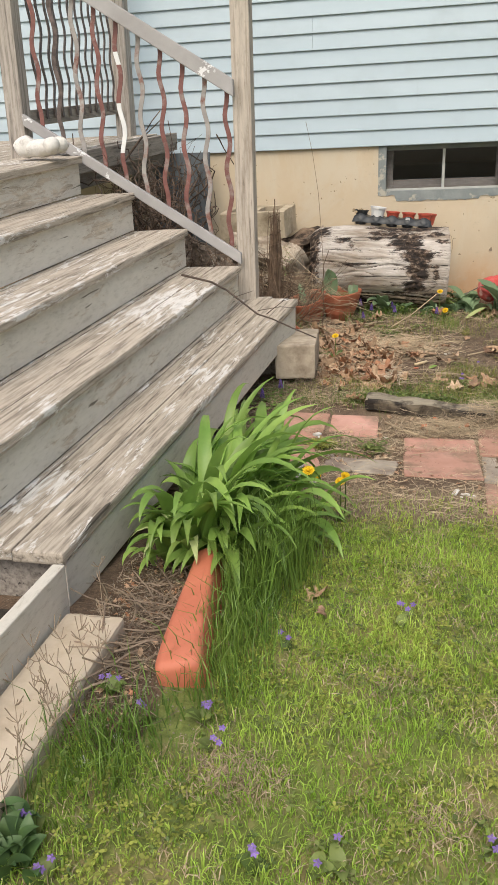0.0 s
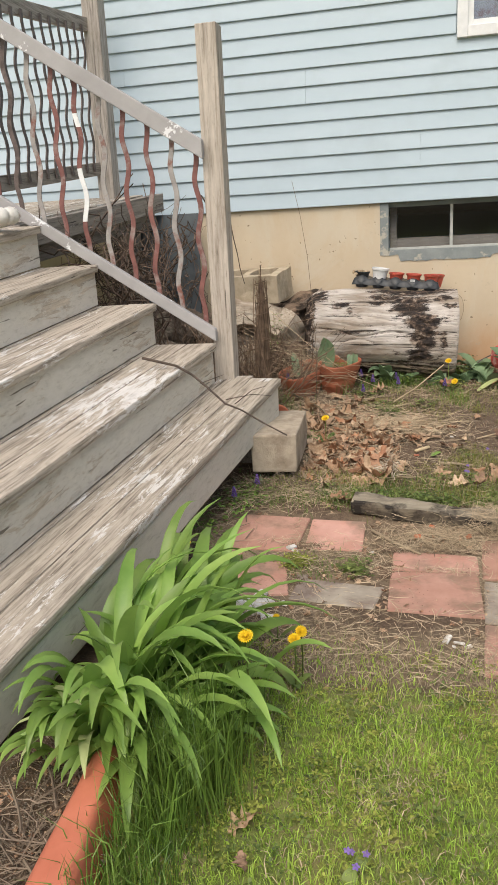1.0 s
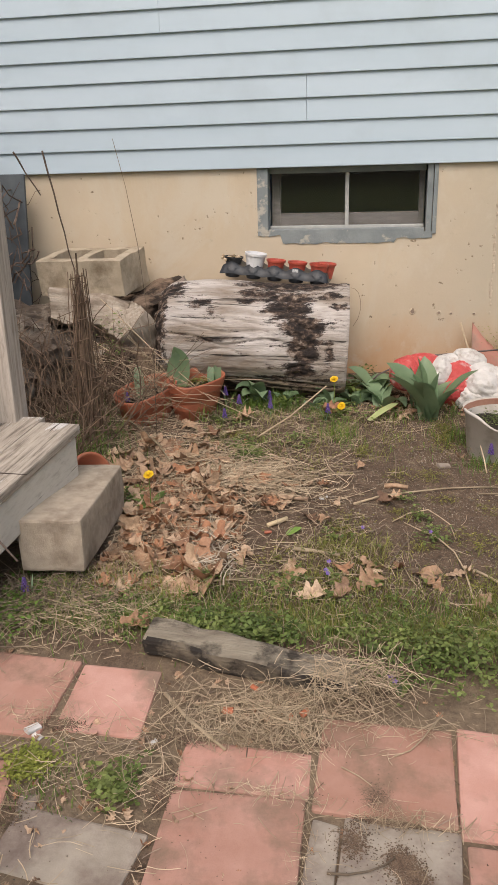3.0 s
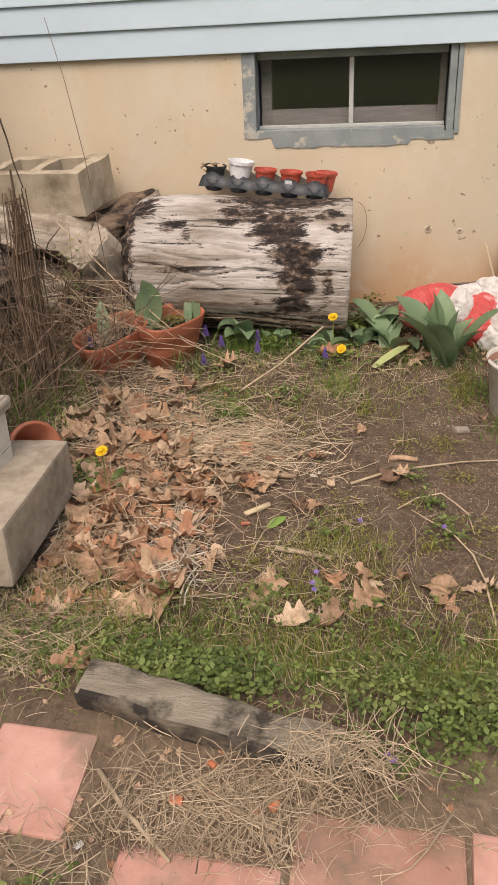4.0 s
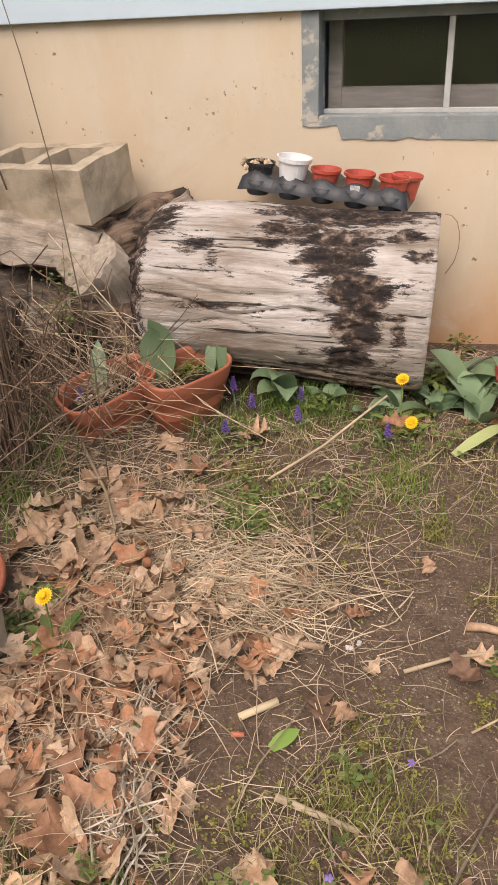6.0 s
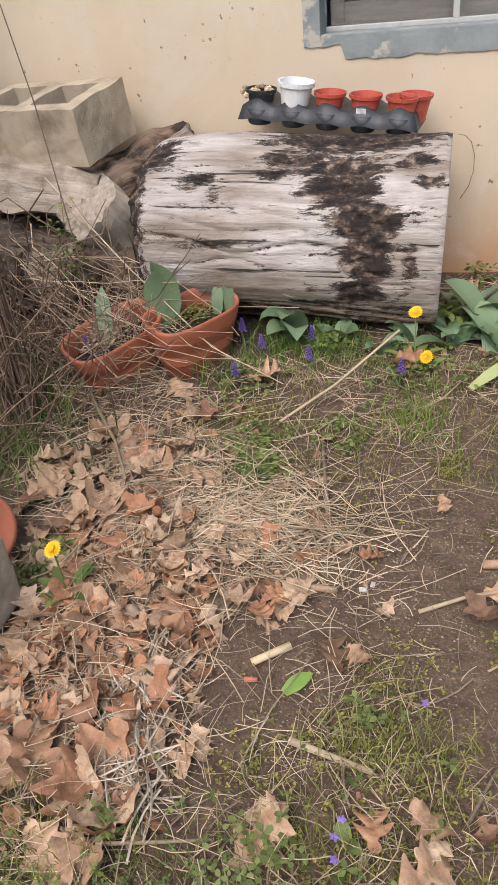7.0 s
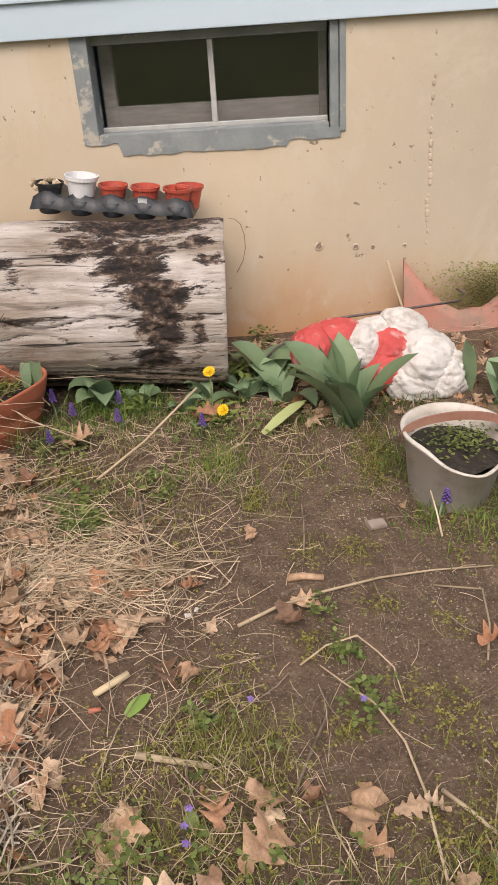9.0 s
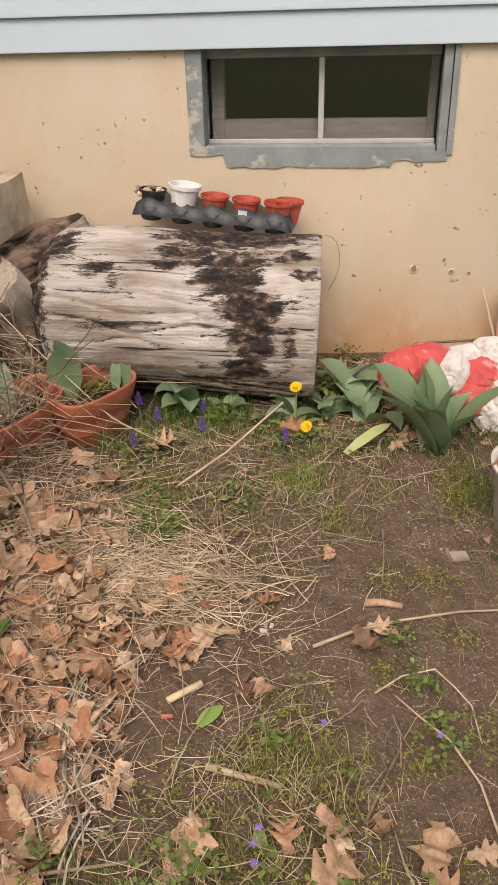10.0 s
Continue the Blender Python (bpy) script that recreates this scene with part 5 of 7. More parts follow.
for cx, cy, sx, sy, n_ in ((0.476, 5.06, 0.018, 0.03, 70), (0.62, 4.86, 0.03, 0.03, 50), (0.75, 4.86, 0.035, 0.03, 80), (0.80, 4.68, 0.03, 0.02, 50), (-0.10, 5.22, 0.05, 0.03, 260), (0.832, 5.27, 0.03, 0.09, 330), (0.44, 4.45, 0.05, 0.06, 150), (0.62, 4.56, 0.02, 0.03, 40), (0.70, 4.34, 0.02, 0.02, 40), (0.85, 4.42, 0.06, 0.04, 90), (0.95, 4.62, 0.03, 0.03, 40), (0.36, 4.30, 0.10, 0.04, 170), (0.53, 4.22, 0.05, 0.06, 130), (0.45, 4.08, 0.12, 0.06, 220), (0.22, 4.22, 0.06, 0.04, 90), (0.92, 4.12, 0.09, 0.06, 240), (0.95, 4.35, 0.06, 0.05, 90), (1.05, 4.95, 0.06, 0.08, 200), (0.3, 4.95, 0.10, 0.08, 90), (0.56, 5.2, 0.12, 0.10, 130), (-0.08, 4.60, 0.02, 0.02, 50), (-0.17, 4.87, 0.03, 0.03, 40)):
    for _ in range(n_):
        spots.append((random.gauss(cx, sx), random.gauss(cy, sy), random.uniform(0.002, 0.005), 0.018))
for _ in range(380):
    x, y = random.uniform(0.2, 1.2), random.uniform(4.05, 5.4)
    spots.append((x, y, random.uniform(0.0015, 0.003), 0.012))
weeds(spots, surf("olive_sprout", (0.13, 0.13, 0.03), (0.31, 0.27, 0.07), 20, rough=0.7, bmp=0.0, island=0.5, sss=0.2), "soil_sprouts", "tiny yellow-green sprouts on bare soil")
spots = []
while len(spots) < 900:
    x, y = random.uniform(-0.62, 1.25), random.gauss(3.86, 0.085)
    if noise.noise((x * 4, y * 4, 5.0)) + 0.15 * (x > 0.3) + 0.1 < random.uniform(-0.1, 0.45):
        continue
    spots.append((x, y - 0.15 * max(0, x - 0.4), random.uniform(0.003, 0.0075), 0.05))
for _ in range(460):
    a, b = random.gauss(0.76, 0.13), random.gauss(3.74, 0.07)
    spots.append((a, b, random.uniform(0.004, 0.010), 0.06))
for _ in range(260):
    spots.append((random.gauss(0.16, 0.10), random.gauss(3.80, 0.035), random.uniform(0.006, 0.012), 0.05))
for cx, cy, s, n_ in ((0.0, 4.99, 0.035, 230), (-0.04, 5.08, 0.04, 90), (-0.15, 5.37, 0.06, 150), (0.2, 5.15, 0.04, 60), (0.34, 5.5, 0.10, 200), (0.66, 4.64, 0.02, 22), (0.70, 4.53, 0.018, 24), (0.745, 4.40, 0.03, 34), (-0.39, 4.61, 0.03, 40), (0.39, 4.355, 0.018, 22), (0.45, 4.06, 0.13, 60), (-0.02, 3.25, 0.03, 140), (1.2, 5.15, 0.1, 250), (-0.75, 5.45, 0.06, 60), (-0.02, 3.95, 0.15, 40), (0.28, 4.06, 0.04, 50), (0.02, 4.06, 0.02, 18), (-0.42, 4.52, 0.03, 36), (1.0, 3.95, 0.08, 120)):
    for _ in range(n_):
        spots.append((random.gauss(cx, s), random.gauss(cy, s), random.uniform(0.004, 0.010), 0.04))
weeds(spots, M_CLOVER, "low_weeds", "low green weeds along the flower bed")
spots = []
for _ in range(2500):
    x, y = random.uniform(-0.6, 1.2), random.gauss(3.88, 0.085)
    spots.append((x, y - 0.06 * max(0, x - 0.4), random.uniform(0.02, 0.07), 0.0028, 0.9))
for _ in range(1100):
    x, y = random.uniform(-0.2, 1.15), random.gauss(5.54, 0.09)
    if noise.noise((x * 5, y * 5, 3.0)) > -0.1:
        spots.append((x, y, random.uniform(0.03, 0.09), 0.0026, 0.9))
for cx, cy, s, n_, h in ((0.35, 5.25, 0.05, 80, 0.09), (0.42, 5.18, 0.05, 60, 0.06), (0.9, 5.22, 0.06, 160, 0.06), (-0.1, 5.6, 0.06, 160, 0.09), (0.03, 5.62, 0.08, 240, 0.10), (-0.28, 5.47, 0.08, 60, 0.12), (-0.18, 3.25, 0.05, 220, 0.03), (1.12, 4.95, 0.08, 200, 0.08), (0.95, 4.98, 0.04, 90, 0.06), (-0.8, 5.1, 0.12, 320, 0.16), (-0.68, 4.9, 0.10, 160, 0.12), (0.75, 5.2, 0.1, 60, 0.04)):
    for _ in range(n_):
        spots.append((random.gauss(cx, s), random.gauss(cy, s), h * random.uniform(0.5, 1.2), 0.0028, 0.9))
dry = [(random.uniform(-0.6, 1.2), random.gauss(3.95, 0.12), random.uniform(0.02, 0.07), 0.0022, 1.6) for _ in range(1700)]
dry += [(random.uniform(-0.3, 1.2), random.gauss(5.45, 0.14), random.uniform(0.02, 0.07), 0.0022, 1.6) for _ in range(700)]
dry += [(random.gauss(0.45, 0.12), random.gauss(4.27, 0.06), random.uniform(0.03, 0.09), 0.0018, 1.8) for _ in range(160)]
dry += [(random.uniform(-0.5, 0.9), random.gauss(2.72, 0.12), random.uniform(0.02, 0.05), 0.002, 1.6) for _ in range(1400)]
dry = [s for s in dry if not paved(s[0], s[1])]
blades([s for s in dry if s[1] < 6.1], M_STRAW, "dry_bed_grass", "dry tan grass among the weeds", "grass")
olive = []
while len(olive) < 3000:
    x, y = random.uniform(-0.45, 1.25), random.gauss(3.96, 0.085)
    if noise.noise((x * 5, y * 5, 63.0)) > random.uniform(-0.5, 0.25) and not paved(x, y):
        olive.append((x, y, random.uniform(0.02, 0.085), 0.0024, 0.8))
for cx, cy, sx, sy, n_, h in ((0.42, 4.29, 0.06, 0.035, 230, 0.07), (0.54, 4.30, 0.045, 0.05, 150, 0.06), (0.44, 4.42, 0.04, 0.05, 110, 0.05), (0.33, 4.13, 0.08, 0.05, 160, 0.06), (0.53, 4.12, 0.06, 0.06, 160, 0.06), (0.476, 5.06, 0.012, 0.02, 40, 0.05), (0.62, 4.90, 0.02, 0.02, 24, 0.04), (0.76, 4.84, 0.02, 0.02, 30, 0.03), (0.655, 4.54, 0.012, 0.02, 22, 0.06), (0.7, 4.33, 0.012, 0.02, 18, 0.04), (0.93, 4.12, 0.08, 0.06, 190, 0.06), (0.9, 4.4, 0.05, 0.05, 50, 0.04), (0.84, 5.28, 0.03, 0.08, 170, 0.05), (0.37, 5.24, 0.05, 0.04, 120, 0.09), (0.24, 4.94, 0.06, 0.05, 60, 0.04), (0.1, 5.05, 0.10, 0.08, 120, 0.05), (-0.02, 5.2, 0.10, 0.06, 130, 0.05), (-0.2, 5.15, 0.06, 0.06, 70, 0.06)):
    for _ in range(n_):
        olive.append((random.gauss(cx, sx), random.gauss(cy, sy), h * random.uniform(0.4, 1.1), 0.0022, 1.2))
for _ in range(1900):
    x, y = random.uniform(-0.25, 0.75), random.uniform(4.98, 5.55)
    if noise.noise((x * 6, y * 6, 33.0)) > random.uniform(-0.35, 0.35) + max(0.0, x - 0.35) * 0.5:
        olive.append((x, y, random.uniform(0.015, 0.06), 0.0022, 1.3))
M_OLIVE = surf("olive_grass_blade", (0.14, 0.17, 0.03), (0.33, 0.33, 0.09), 4, rough=0.55, bmp=0.0, island=0.4, sss=0.3)
blades(olive, M_OLIVE, "olive_grass", "thin olive and yellowed grass in the flower bed", "grass")
blades([s for s in spots if s[1] < 6.1], M_TALL, "bed_grass", "thin grass tufts in the flower bed", "grass")


# straw and twigs lying about
def straws(spots, mat, name, label, category, lift=0.006, lie=None, veer=0.4, base=0.002):
    verts, faces = [], []
    for x, y, ln_, w in spots:
        if base < 0.005 and paved(x, y) and random.random() < 0.85:
            continue
        az = random.uniform(0, 6.283) if lie is None else random.gauss(lie, veer)
        bend = random.uniform(-0.5, 0.5)
        p, i = Vector((x, y, 0)), len(verts)
        hz = random.uniform(0.0, lift)
        pitch = random.uniform(-0.10, 0.16)
        for k in range(4):
            a = az + bend * (k / 3 - 0.5)
            q = p + Vector((math.cos(a), math.sin(a), 0)) * ln_ * (k / 3 - 0.5)
            s = Vector((-math.sin(a), math.cos(a), 0)) * w / 2
            z = gz(q.x, q.y) + base + hz + abs(pitch) * ln_ * (k / 3) * (pitch > 0)
            verts += [(q.x - s.x, q.y - s.y, z), (q.x, q.y, z + w * 0.5), (q.x + s.x, q.y + s.y, z)]
        for k in range(3):
            j = i + 3 * k
            faces += [(j, j + 1, j + 4, j + 3), (j + 1, j + 2, j + 5, j + 4)]
    return fast_mesh(name, verts, faces, mat, label, category)


spots = []
for cx, cy, sx, sy, n_, l0, l1 in ((0.28, 3.51, 0.14, 0.045, 700, 0.05, 0.16), (-0.05, 3.27, 0.16, 0.09, 300, 0.04, 0.16), (0.1, 2.78, 0.4, 0.12, 1100, 0.03, 0.13), (0.6, 2.66, 0.35, 0.10, 900, 0.03, 0.12), (-0.38, 3.87, 0.14, 0.07, 420, 0.05, 0.2), (-0.35, 2.95, 0.2, 0.15, 260, 0.04, 0.15), (-0.22, 4.60, 0.18, 0.28, 330, 0.05, 0.22), (-0.3, 4.95, 0.16, 0.14, 260, 0.06, 0.28), (0.38, 4.5, 0.10, 0.12, 90, 0.03, 0.14), (0.3, 4.15, 0.15, 0.10, 120, 0.04, 0.14), (-0.5, 3.75, 0.15, 0.15, 260, 0.05, 0.15), (0.75, 4.6, 0.25, 0.3, 60, 0.02, 0.10), (-0.55, 5.1, 0.2, 0.2, 300, 0.08, 0.3), (0.3, 5.45, 0.4, 0.15, 260, 0.04, 0.15), (0.55, 5.93, 0.16, 0.10, 260, 0.05, 0.18), (0.25, 5.22, 0.25, 0.14, 260, 0.04, 0.16), (1.0, 5.95, 0.2, 0.08, 160, 0.04, 0.14), (-0.16, 4.15, 0.14, 0.2, 200, 0.06, 0.2), (0.5, 3.9, 0.35, 0.10, 150, 0.04, 0.14), (-0.1, 3.95, 0.3, 0.12, 200, 0.04, 0.14), (0.6, 3.3, 0.3, 0.15, 90, 0.03, 0.1), (-0.3, 3.5, 0.2, 0.15, 60, 0.03, 0.1)):
    for _ in range(n_):
        x, y = random.gauss(cx, sx), random.gauss(cy, sy)
        if y < 6.1:
            spots.append((x, y, random.uniform(l0, l1) * (0.65 if y < 3.8 else 0.9), random.uniform(0.0008, 0.0022)))
for _ in range(200):
    x, y = random.gauss(-0.2, 0.2), random.gauss(4.6, 0.3)
    if y > 3.9:
        spots.append((x, y, random.uniform(0.05, 0.22), random.uniform(0.0012, 0.003)))
mat_ = [(random.gauss(0.06, 0.15), random.gauss(4.76, 0.075), random.uniform(0.04, 0.18), random.uniform(0.001, 0.0032)) for _ in range(640)]
mat_ += [(random.gauss(-0.02, 0.2), random.gauss(4.93, 0.05), random.uniform(0.08, 0.3), random.uniform(0.001, 0.0025)) for _ in range(130)]
straws(mat_, M_STRAW, "straw_mat", "flattened mat of dry straw on the soil", "straw", 0.035, 0.1, 0.95)
# split, papery iris leaves lying in a bundle
shreds = [(random.gauss(-0.03 + 0.10 * k / 90 - 0.05 * math.sin(k / 29), 0.035), 4.42 - 0.32 * k / 90 + random.gauss(0, 0.02), random.uniform(0.05, 0.16), random.uniform(0.0015, 0.0048)) for k in [random.uniform(0, 90) for _ in range(170)]]
straws(shreds, surf("papery_leaf", (0.40, 0.33, 0.25), (0.60, 0.52, 0.42), 60, (1, 1, 1), 0.8, 0.4, island=0.3), "leaf_shreds", "pale papery shreds of dead iris leaves", "leaf litter", 0.035, -1.2, 0.75)
top = [(random.gauss(-0.16, 0.15), random.gauss(4.4, 0.25), random.uniform(0.04, 0.16), random.uniform(0.0008, 0.0022)) for _ in range(330)]
straws([q for q in top if q[1] > 3.95 and q[0] > -0.36], M_STRAW, "straw_litter", "dry straw strewn over dead leaves", "straw", 0.06)
heap = [(random.gauss(0.50, 0.08), random.gauss(3.60, 0.035), random.uniform(0.04, 0.12), random.uniform(0.0008, 0.002)) for _ in range(420)]
straws(heap, M_STRAW, "straw_heap", "dry straw heaped on the timber's end", "straw", 0.10)
straws(spots, M_STRAW, "straw_litter", "scattered dry straw and grass stems", "straw", 0.034)
spots = [(random.gauss(-0.55, 0.08), random.gauss(1.75, 0.2), random.uniform(0.03, 0.10), random.uniform(0.001, 0.003)) for _ in range(200)]
spots += [(random.gauss(0.2, 0.5), random.gauss(4.7, 0.4), random.uniform(0.04, 0.2), random.uniform(0.0015, 0.004)) for _ in range(110)]
spots += [(random.gauss(-0.6, 0.12), random.gauss(3.75, 0.25), random.uniform(0.05, 0.2), random.uniform(0.002, 0.004)) for _ in range(160)]
spots += [(random.gauss(0.1, 0.5), random.gauss(3.3, 0.2), random.uniform(0.03, 0.12), random.uniform(0.0015, 0.003)) for _ in range(120)]
bare = [(random.uniform(0.25, 1.2), random.uniform(4.02, 5.4), random.uniform(0.008, 0.06), random.uniform(0.0005, 0.0014)) for _ in range(620)]
straws(bare, M_TWIG, "soil_twigs", "tiny twigs and rootlets on bare soil", "twigs", 0.008)
bare = [(random.uniform(0.25, 1.2), random.uniform(4.02, 5.4), random.uniform(0.008, 0.05), random.uniform(0.0005, 0.0012)) for _ in range(300)]
straws(bare, M_STRAW, "soil_straw", "short pale straw bits on bare soil", "straw", 0.008)
bits = [(random.uniform(-0.70, -0.46), random.uniform(1.4, 2.15), random.uniform(0.015, 0.07), random.uniform(0.0007, 0.0016)) for _ in range(200)]
straws(bits, M_STRAW, "bed_straw", "short pale straw bits in the bed", "straw", 0.02)
straws(spots, M_TWIG, "twig_litter", "thin dry brown twigs on the soil", "twigs", 0.02)

# small soil crumbs and pebbles
verts, faces = [], []
for k in range(20000):
    x, y = random.uniform(-0.5, 1.2), random.uniform(3.9, 6.0)
    if k > 14000:
        x, y = random.uniform(0.2, 1.2), random.uniform(4.0, 5.4)
    elif random.random() < 0.3:
        x, y = random.uniform(-0.7, 0.0), random.uniform(1.3, 3.6)
    if 11000 < k < 14000:
        x, y = random.uniform(-0.72, -0.45), random.uniform(1.3, 2.2)
    r = random.uniform(0.001, 0.0032) * (1.7 if random.random() < 0.04 else 1)
    z, i = gz(x, y) + r * 0.4, len(verts)
    verts += [(x - r, y - r * 0.4, z), (x + r, y - r * 0.5, z), (x, y + r, z), (x, y, z + r), (x, y, z - r)]
    faces += [(i, i + 1, i + 3), (i + 1, i + 2, i + 3), (i + 2, i, i + 3), (i + 1, i, i + 4), (i + 2, i + 1, i + 4), (i, i + 2, i + 4)]
fast_mesh("soil_crumbs", verts, faces, surf("crumb", (0.10, 0.08, 0.06), (0.34, 0.29, 0.23), 9, rough=0.95, bmp=0.2, island=0.5), "crumbs of soil and pale grit", "gravel")


# fallen oak leaves
def oak_leaf(seed, size=0.11):
    rnd = random.Random(seed)
    bm = bmesh.new()
    n_, lobes = 30, rnd.choice((3, 3, 4))
    left, mid, right = [], [], []
    c1, c2, tw = rnd.uniform(-3.0, 5.0), rnd.uniform(-1.4, 2.2), rnd.uniform(-2.2, 2.2)
    for i in range(n_ + 1):
        t = i / n_
        env = math.sin(math.pi * min(1, t * 0.93 + 0.05)) ** 0.8
        w = []
        for s in (-1, 1):
            ph = (t * lobes + 0.5 + 0.08 * s + 0.05 * math.sin(seed * 2.1 + s)) % 1.0
            lob = 0.40 + 0.60 * (1 - abs(2 * ph - 1)) ** 1.15 + 0.10 * math.sin(t * 17 + seed + s) + 0.08 * noise.noise((t * 22, s, seed))
            w.append(size * 0.43 * env * max(0.16, lob) + 0.001)
        x = size * (t - 0.5)
        bendz = size * (c2 * (t - 0.5) ** 2)

        def pt(yy, fwd):
            k = yy / (size * 0.4)
            return (x + fwd, yy, bendz + size * 0.16 * c1 * k * k * 0.5 + size * 0.05 * tw * k * (t - 0.5) * 4 + size * 0.13 * noise.noise((x * 38, yy * 38, seed * 3.7)))
        left.append(bm.verts.new(pt(-w[0], w[0] * 0.32)))
        mid.append(bm.verts.new(pt(0, 0)))
        right.append(bm.verts.new(pt(w[1], w[1] * 0.32)))
    for i in range(n_):
        bm.faces.new((left[i], mid[i], mid[i + 1], left[i + 1]))
        bm.faces.new((mid[i], right[i], right[i + 1], mid[i + 1]))
    return bm


LEAVES = [mesh_of("leaf", oak_leaf(s), M_LEAFDRY, True) for s in range(14)]
litter = thing("leaf_litter", (-0.15, 4.6, 0.46), "drift of tan dead oak leaves on the soil", "leaf litter")
places = [(-0.168, 4.128, 1.4, 2.2), (-0.054, 4.144, 1.45, 1.3), (-0.313, 4.908, 0.85, 2.0), (-0.21, 4.728, 0.9, 0.6), (-0.191, 4.497, 1.3, 2.9), (0.012, 4.264, 0.8, 0.4), (0.007, 4.332, 0.9, 1.9), (0.109, 4.206, 0.7, 1.4), (0.272, 4.104, 1.25, 1.1), (0.313, 4.472, 0.8, 2.0), (0.364, 4.47, 0.6, 2.4), (0.03, 4.053, 1.0, 0.9), (-0.047, 3.985, 1.3, 2.6), (0.043, 4.179, 0.8, 1.6), (-0.02, 4.791, 0.8, 0.3), (0.098, 4.556, 0.8, 0.2), (0.166, 4.585, 0.65, 2.7), (0.173, 4.806, 0.75, 0.1), (-0.077, 4.601, 0.85, 1.0), (0.151, 5.143, 0.65, 1.9), (0.339, 4.731, 0.6, 0.5), (-0.535, 4.943, 1.0, 1.2), (-0.174, 4.565, 0.7, 2.2), (0.447, 4.158, 0.7, 1.7), (0.541, 4.191, 0.8, 2.8), (0.277, 4.153, 0.6, 0.4), (-0.394, 5.089, 0.6, 2.4), (0.392, 4.60, 0.45, 0.9), (0.619, 4.682, 0.72, 2.6), (0.585, 4.621, 0.78, 2.4), (0.711, 4.167, 1.1, 1.35), (0.731, 4.105, 0.6, 2.5), (0.624, 4.188, 0.55, 1.9), (0.798, 4.168, 0.6, 0.2), (0.843, 4.168, 0.5, 2.9), (1.029, 4.553, 0.7, 0.3), (0.541, 4.145, 0.6, 0.7), (0.533, 4.093, 1.0, 0.8), (0.12, 4.232, 0.7, 2.1), (0.3, 5.5, 0.9, 0.6), (0.6, 5.55, 0.8, 0.2), (0.68, 5.5, 0.7, 1.4), (-0.13, 3.79, 0.95, 0.3), (0.95, 3.95, 0.9, 1.9), (0.66, 5.47, 0.7, 0.3), (0.72, 5.52, 0.8, 1.3), (0.62, 5.58, 0.7, 2.2), (0.50, 5.9, 0.8, 0.4), (0.56, 5.98, 0.7, 1.4), (0.45, 6.02, 0.8, 2.4), (0.62, 6.0, 0.6, 0.1), (-0.12, 1.98, 0.75, 0.8), (-0.09, 1.86, 0.4, 2.0), (0.45, 4.0, 0.8, 1.1), (0.86, 4.02, 0.7, 0.6), (0.878, 5.009, 0.36, 0.4), (0.36, 4.0, 0.9, 0.3)]
while len(places) < 285:
    r_ = random.random()
    if r_ < 0.70:
        x, y = random.gauss(-0.17, 0.15), random.gauss(4.36, 0.22)
    elif r_ < 0.80:
        x, y = random.gauss(0.05, 0.16), random.gauss(4.72, 0.12)
    else:
        x, y = random.gauss(-0.38, 0.17), random.gauss(4.95, 0.18)
    if x < -0.36 and y < 4.52 or y < 3.93 or x > 0.08 and y < 4.5 or x < -0.75:
        continue
    places.append((x, y, random.uniform(0.5, 1.15 if x < 0.05 else 0.8), random.uniform(0, 6.28)))
for i, (x, y, s, a) in enumerate(places):
    ob = new("leaf", LEAVES[i % 14])
    ob.parent = litter
    ob.matrix_parent_inverse = Matrix.Translation(-Vector(litter.location))
    ob.matrix_basis = pose(x, y, gz(x, y) + 0.010 + random.uniform(0, 0.022), random.gauss(0, 17), random.gauss(0, 17), math.degrees(a)) @ Matrix.Scale(s, 4)
verts, faces = [], []
for _ in range(1250):
    x, y = random.gauss(-0.2, 0.18), random.gauss(4.5, 0.3)
    if x < -0.36 and y < 4.52 or y > 5.6 or y < 3.9 or x > 0.1 and y < 4.55:
        continue
    me_ = LEAVES[random.randrange(14)]
    m_ = pose(x, y, gz(x, y) + random.uniform(0.0, 0.012), random.gauss(0, 32), random.gauss(0, 32), random.uniform(0, 360)) @ Matrix.Scale(random.uniform(0.2, 0.55), 4)
    o = len(verts)
    verts += [tuple(m_ @ v.co) for v in me_.vertices]
    faces += [tuple(o + k for k in p.vertices) for p in me_.polygons]
for _ in range(420):
    x, y = random.gauss(0.0, 0.4), random.gauss(3.2, 0.3)
    if paved(x, y) and random.random() < 0.8:
        continue
    me_ = LEAVES[random.randrange(14)]
    m_ = pose(x, y, gz(x, y) + random.uniform(0.0, 0.01), random.gauss(0, 22), random.gauss(0, 22), random.uniform(0, 360)) @ Matrix.Scale(random.uniform(0.10, 0.28), 4)
    o = len(verts)
    verts += [tuple(m_ @ v.co) for v in me_.vertices]
    faces += [tuple(o + k for k in p.vertices) for p in me_.polygons]
for _ in range(260):
    x, y = random.uniform(0.38, 1.3), random.uniform(5.5, 6.12)
    me_ = LEAVES[random.randrange(14)]
    m_ = pose(x, y, gz(x, y) + random.uniform(0.0, 0.012), random.gauss(0, 30), random.gauss(0, 30), random.uniform(0, 360)) @ Matrix.Scale(random.uniform(0.15, 0.5), 4)
    o = len(verts)
    verts += [tuple(m_ @ v.co) for v in me_.vertices]
    faces += [tuple(o + k for k in p.vertices) for p in me_.polygons]
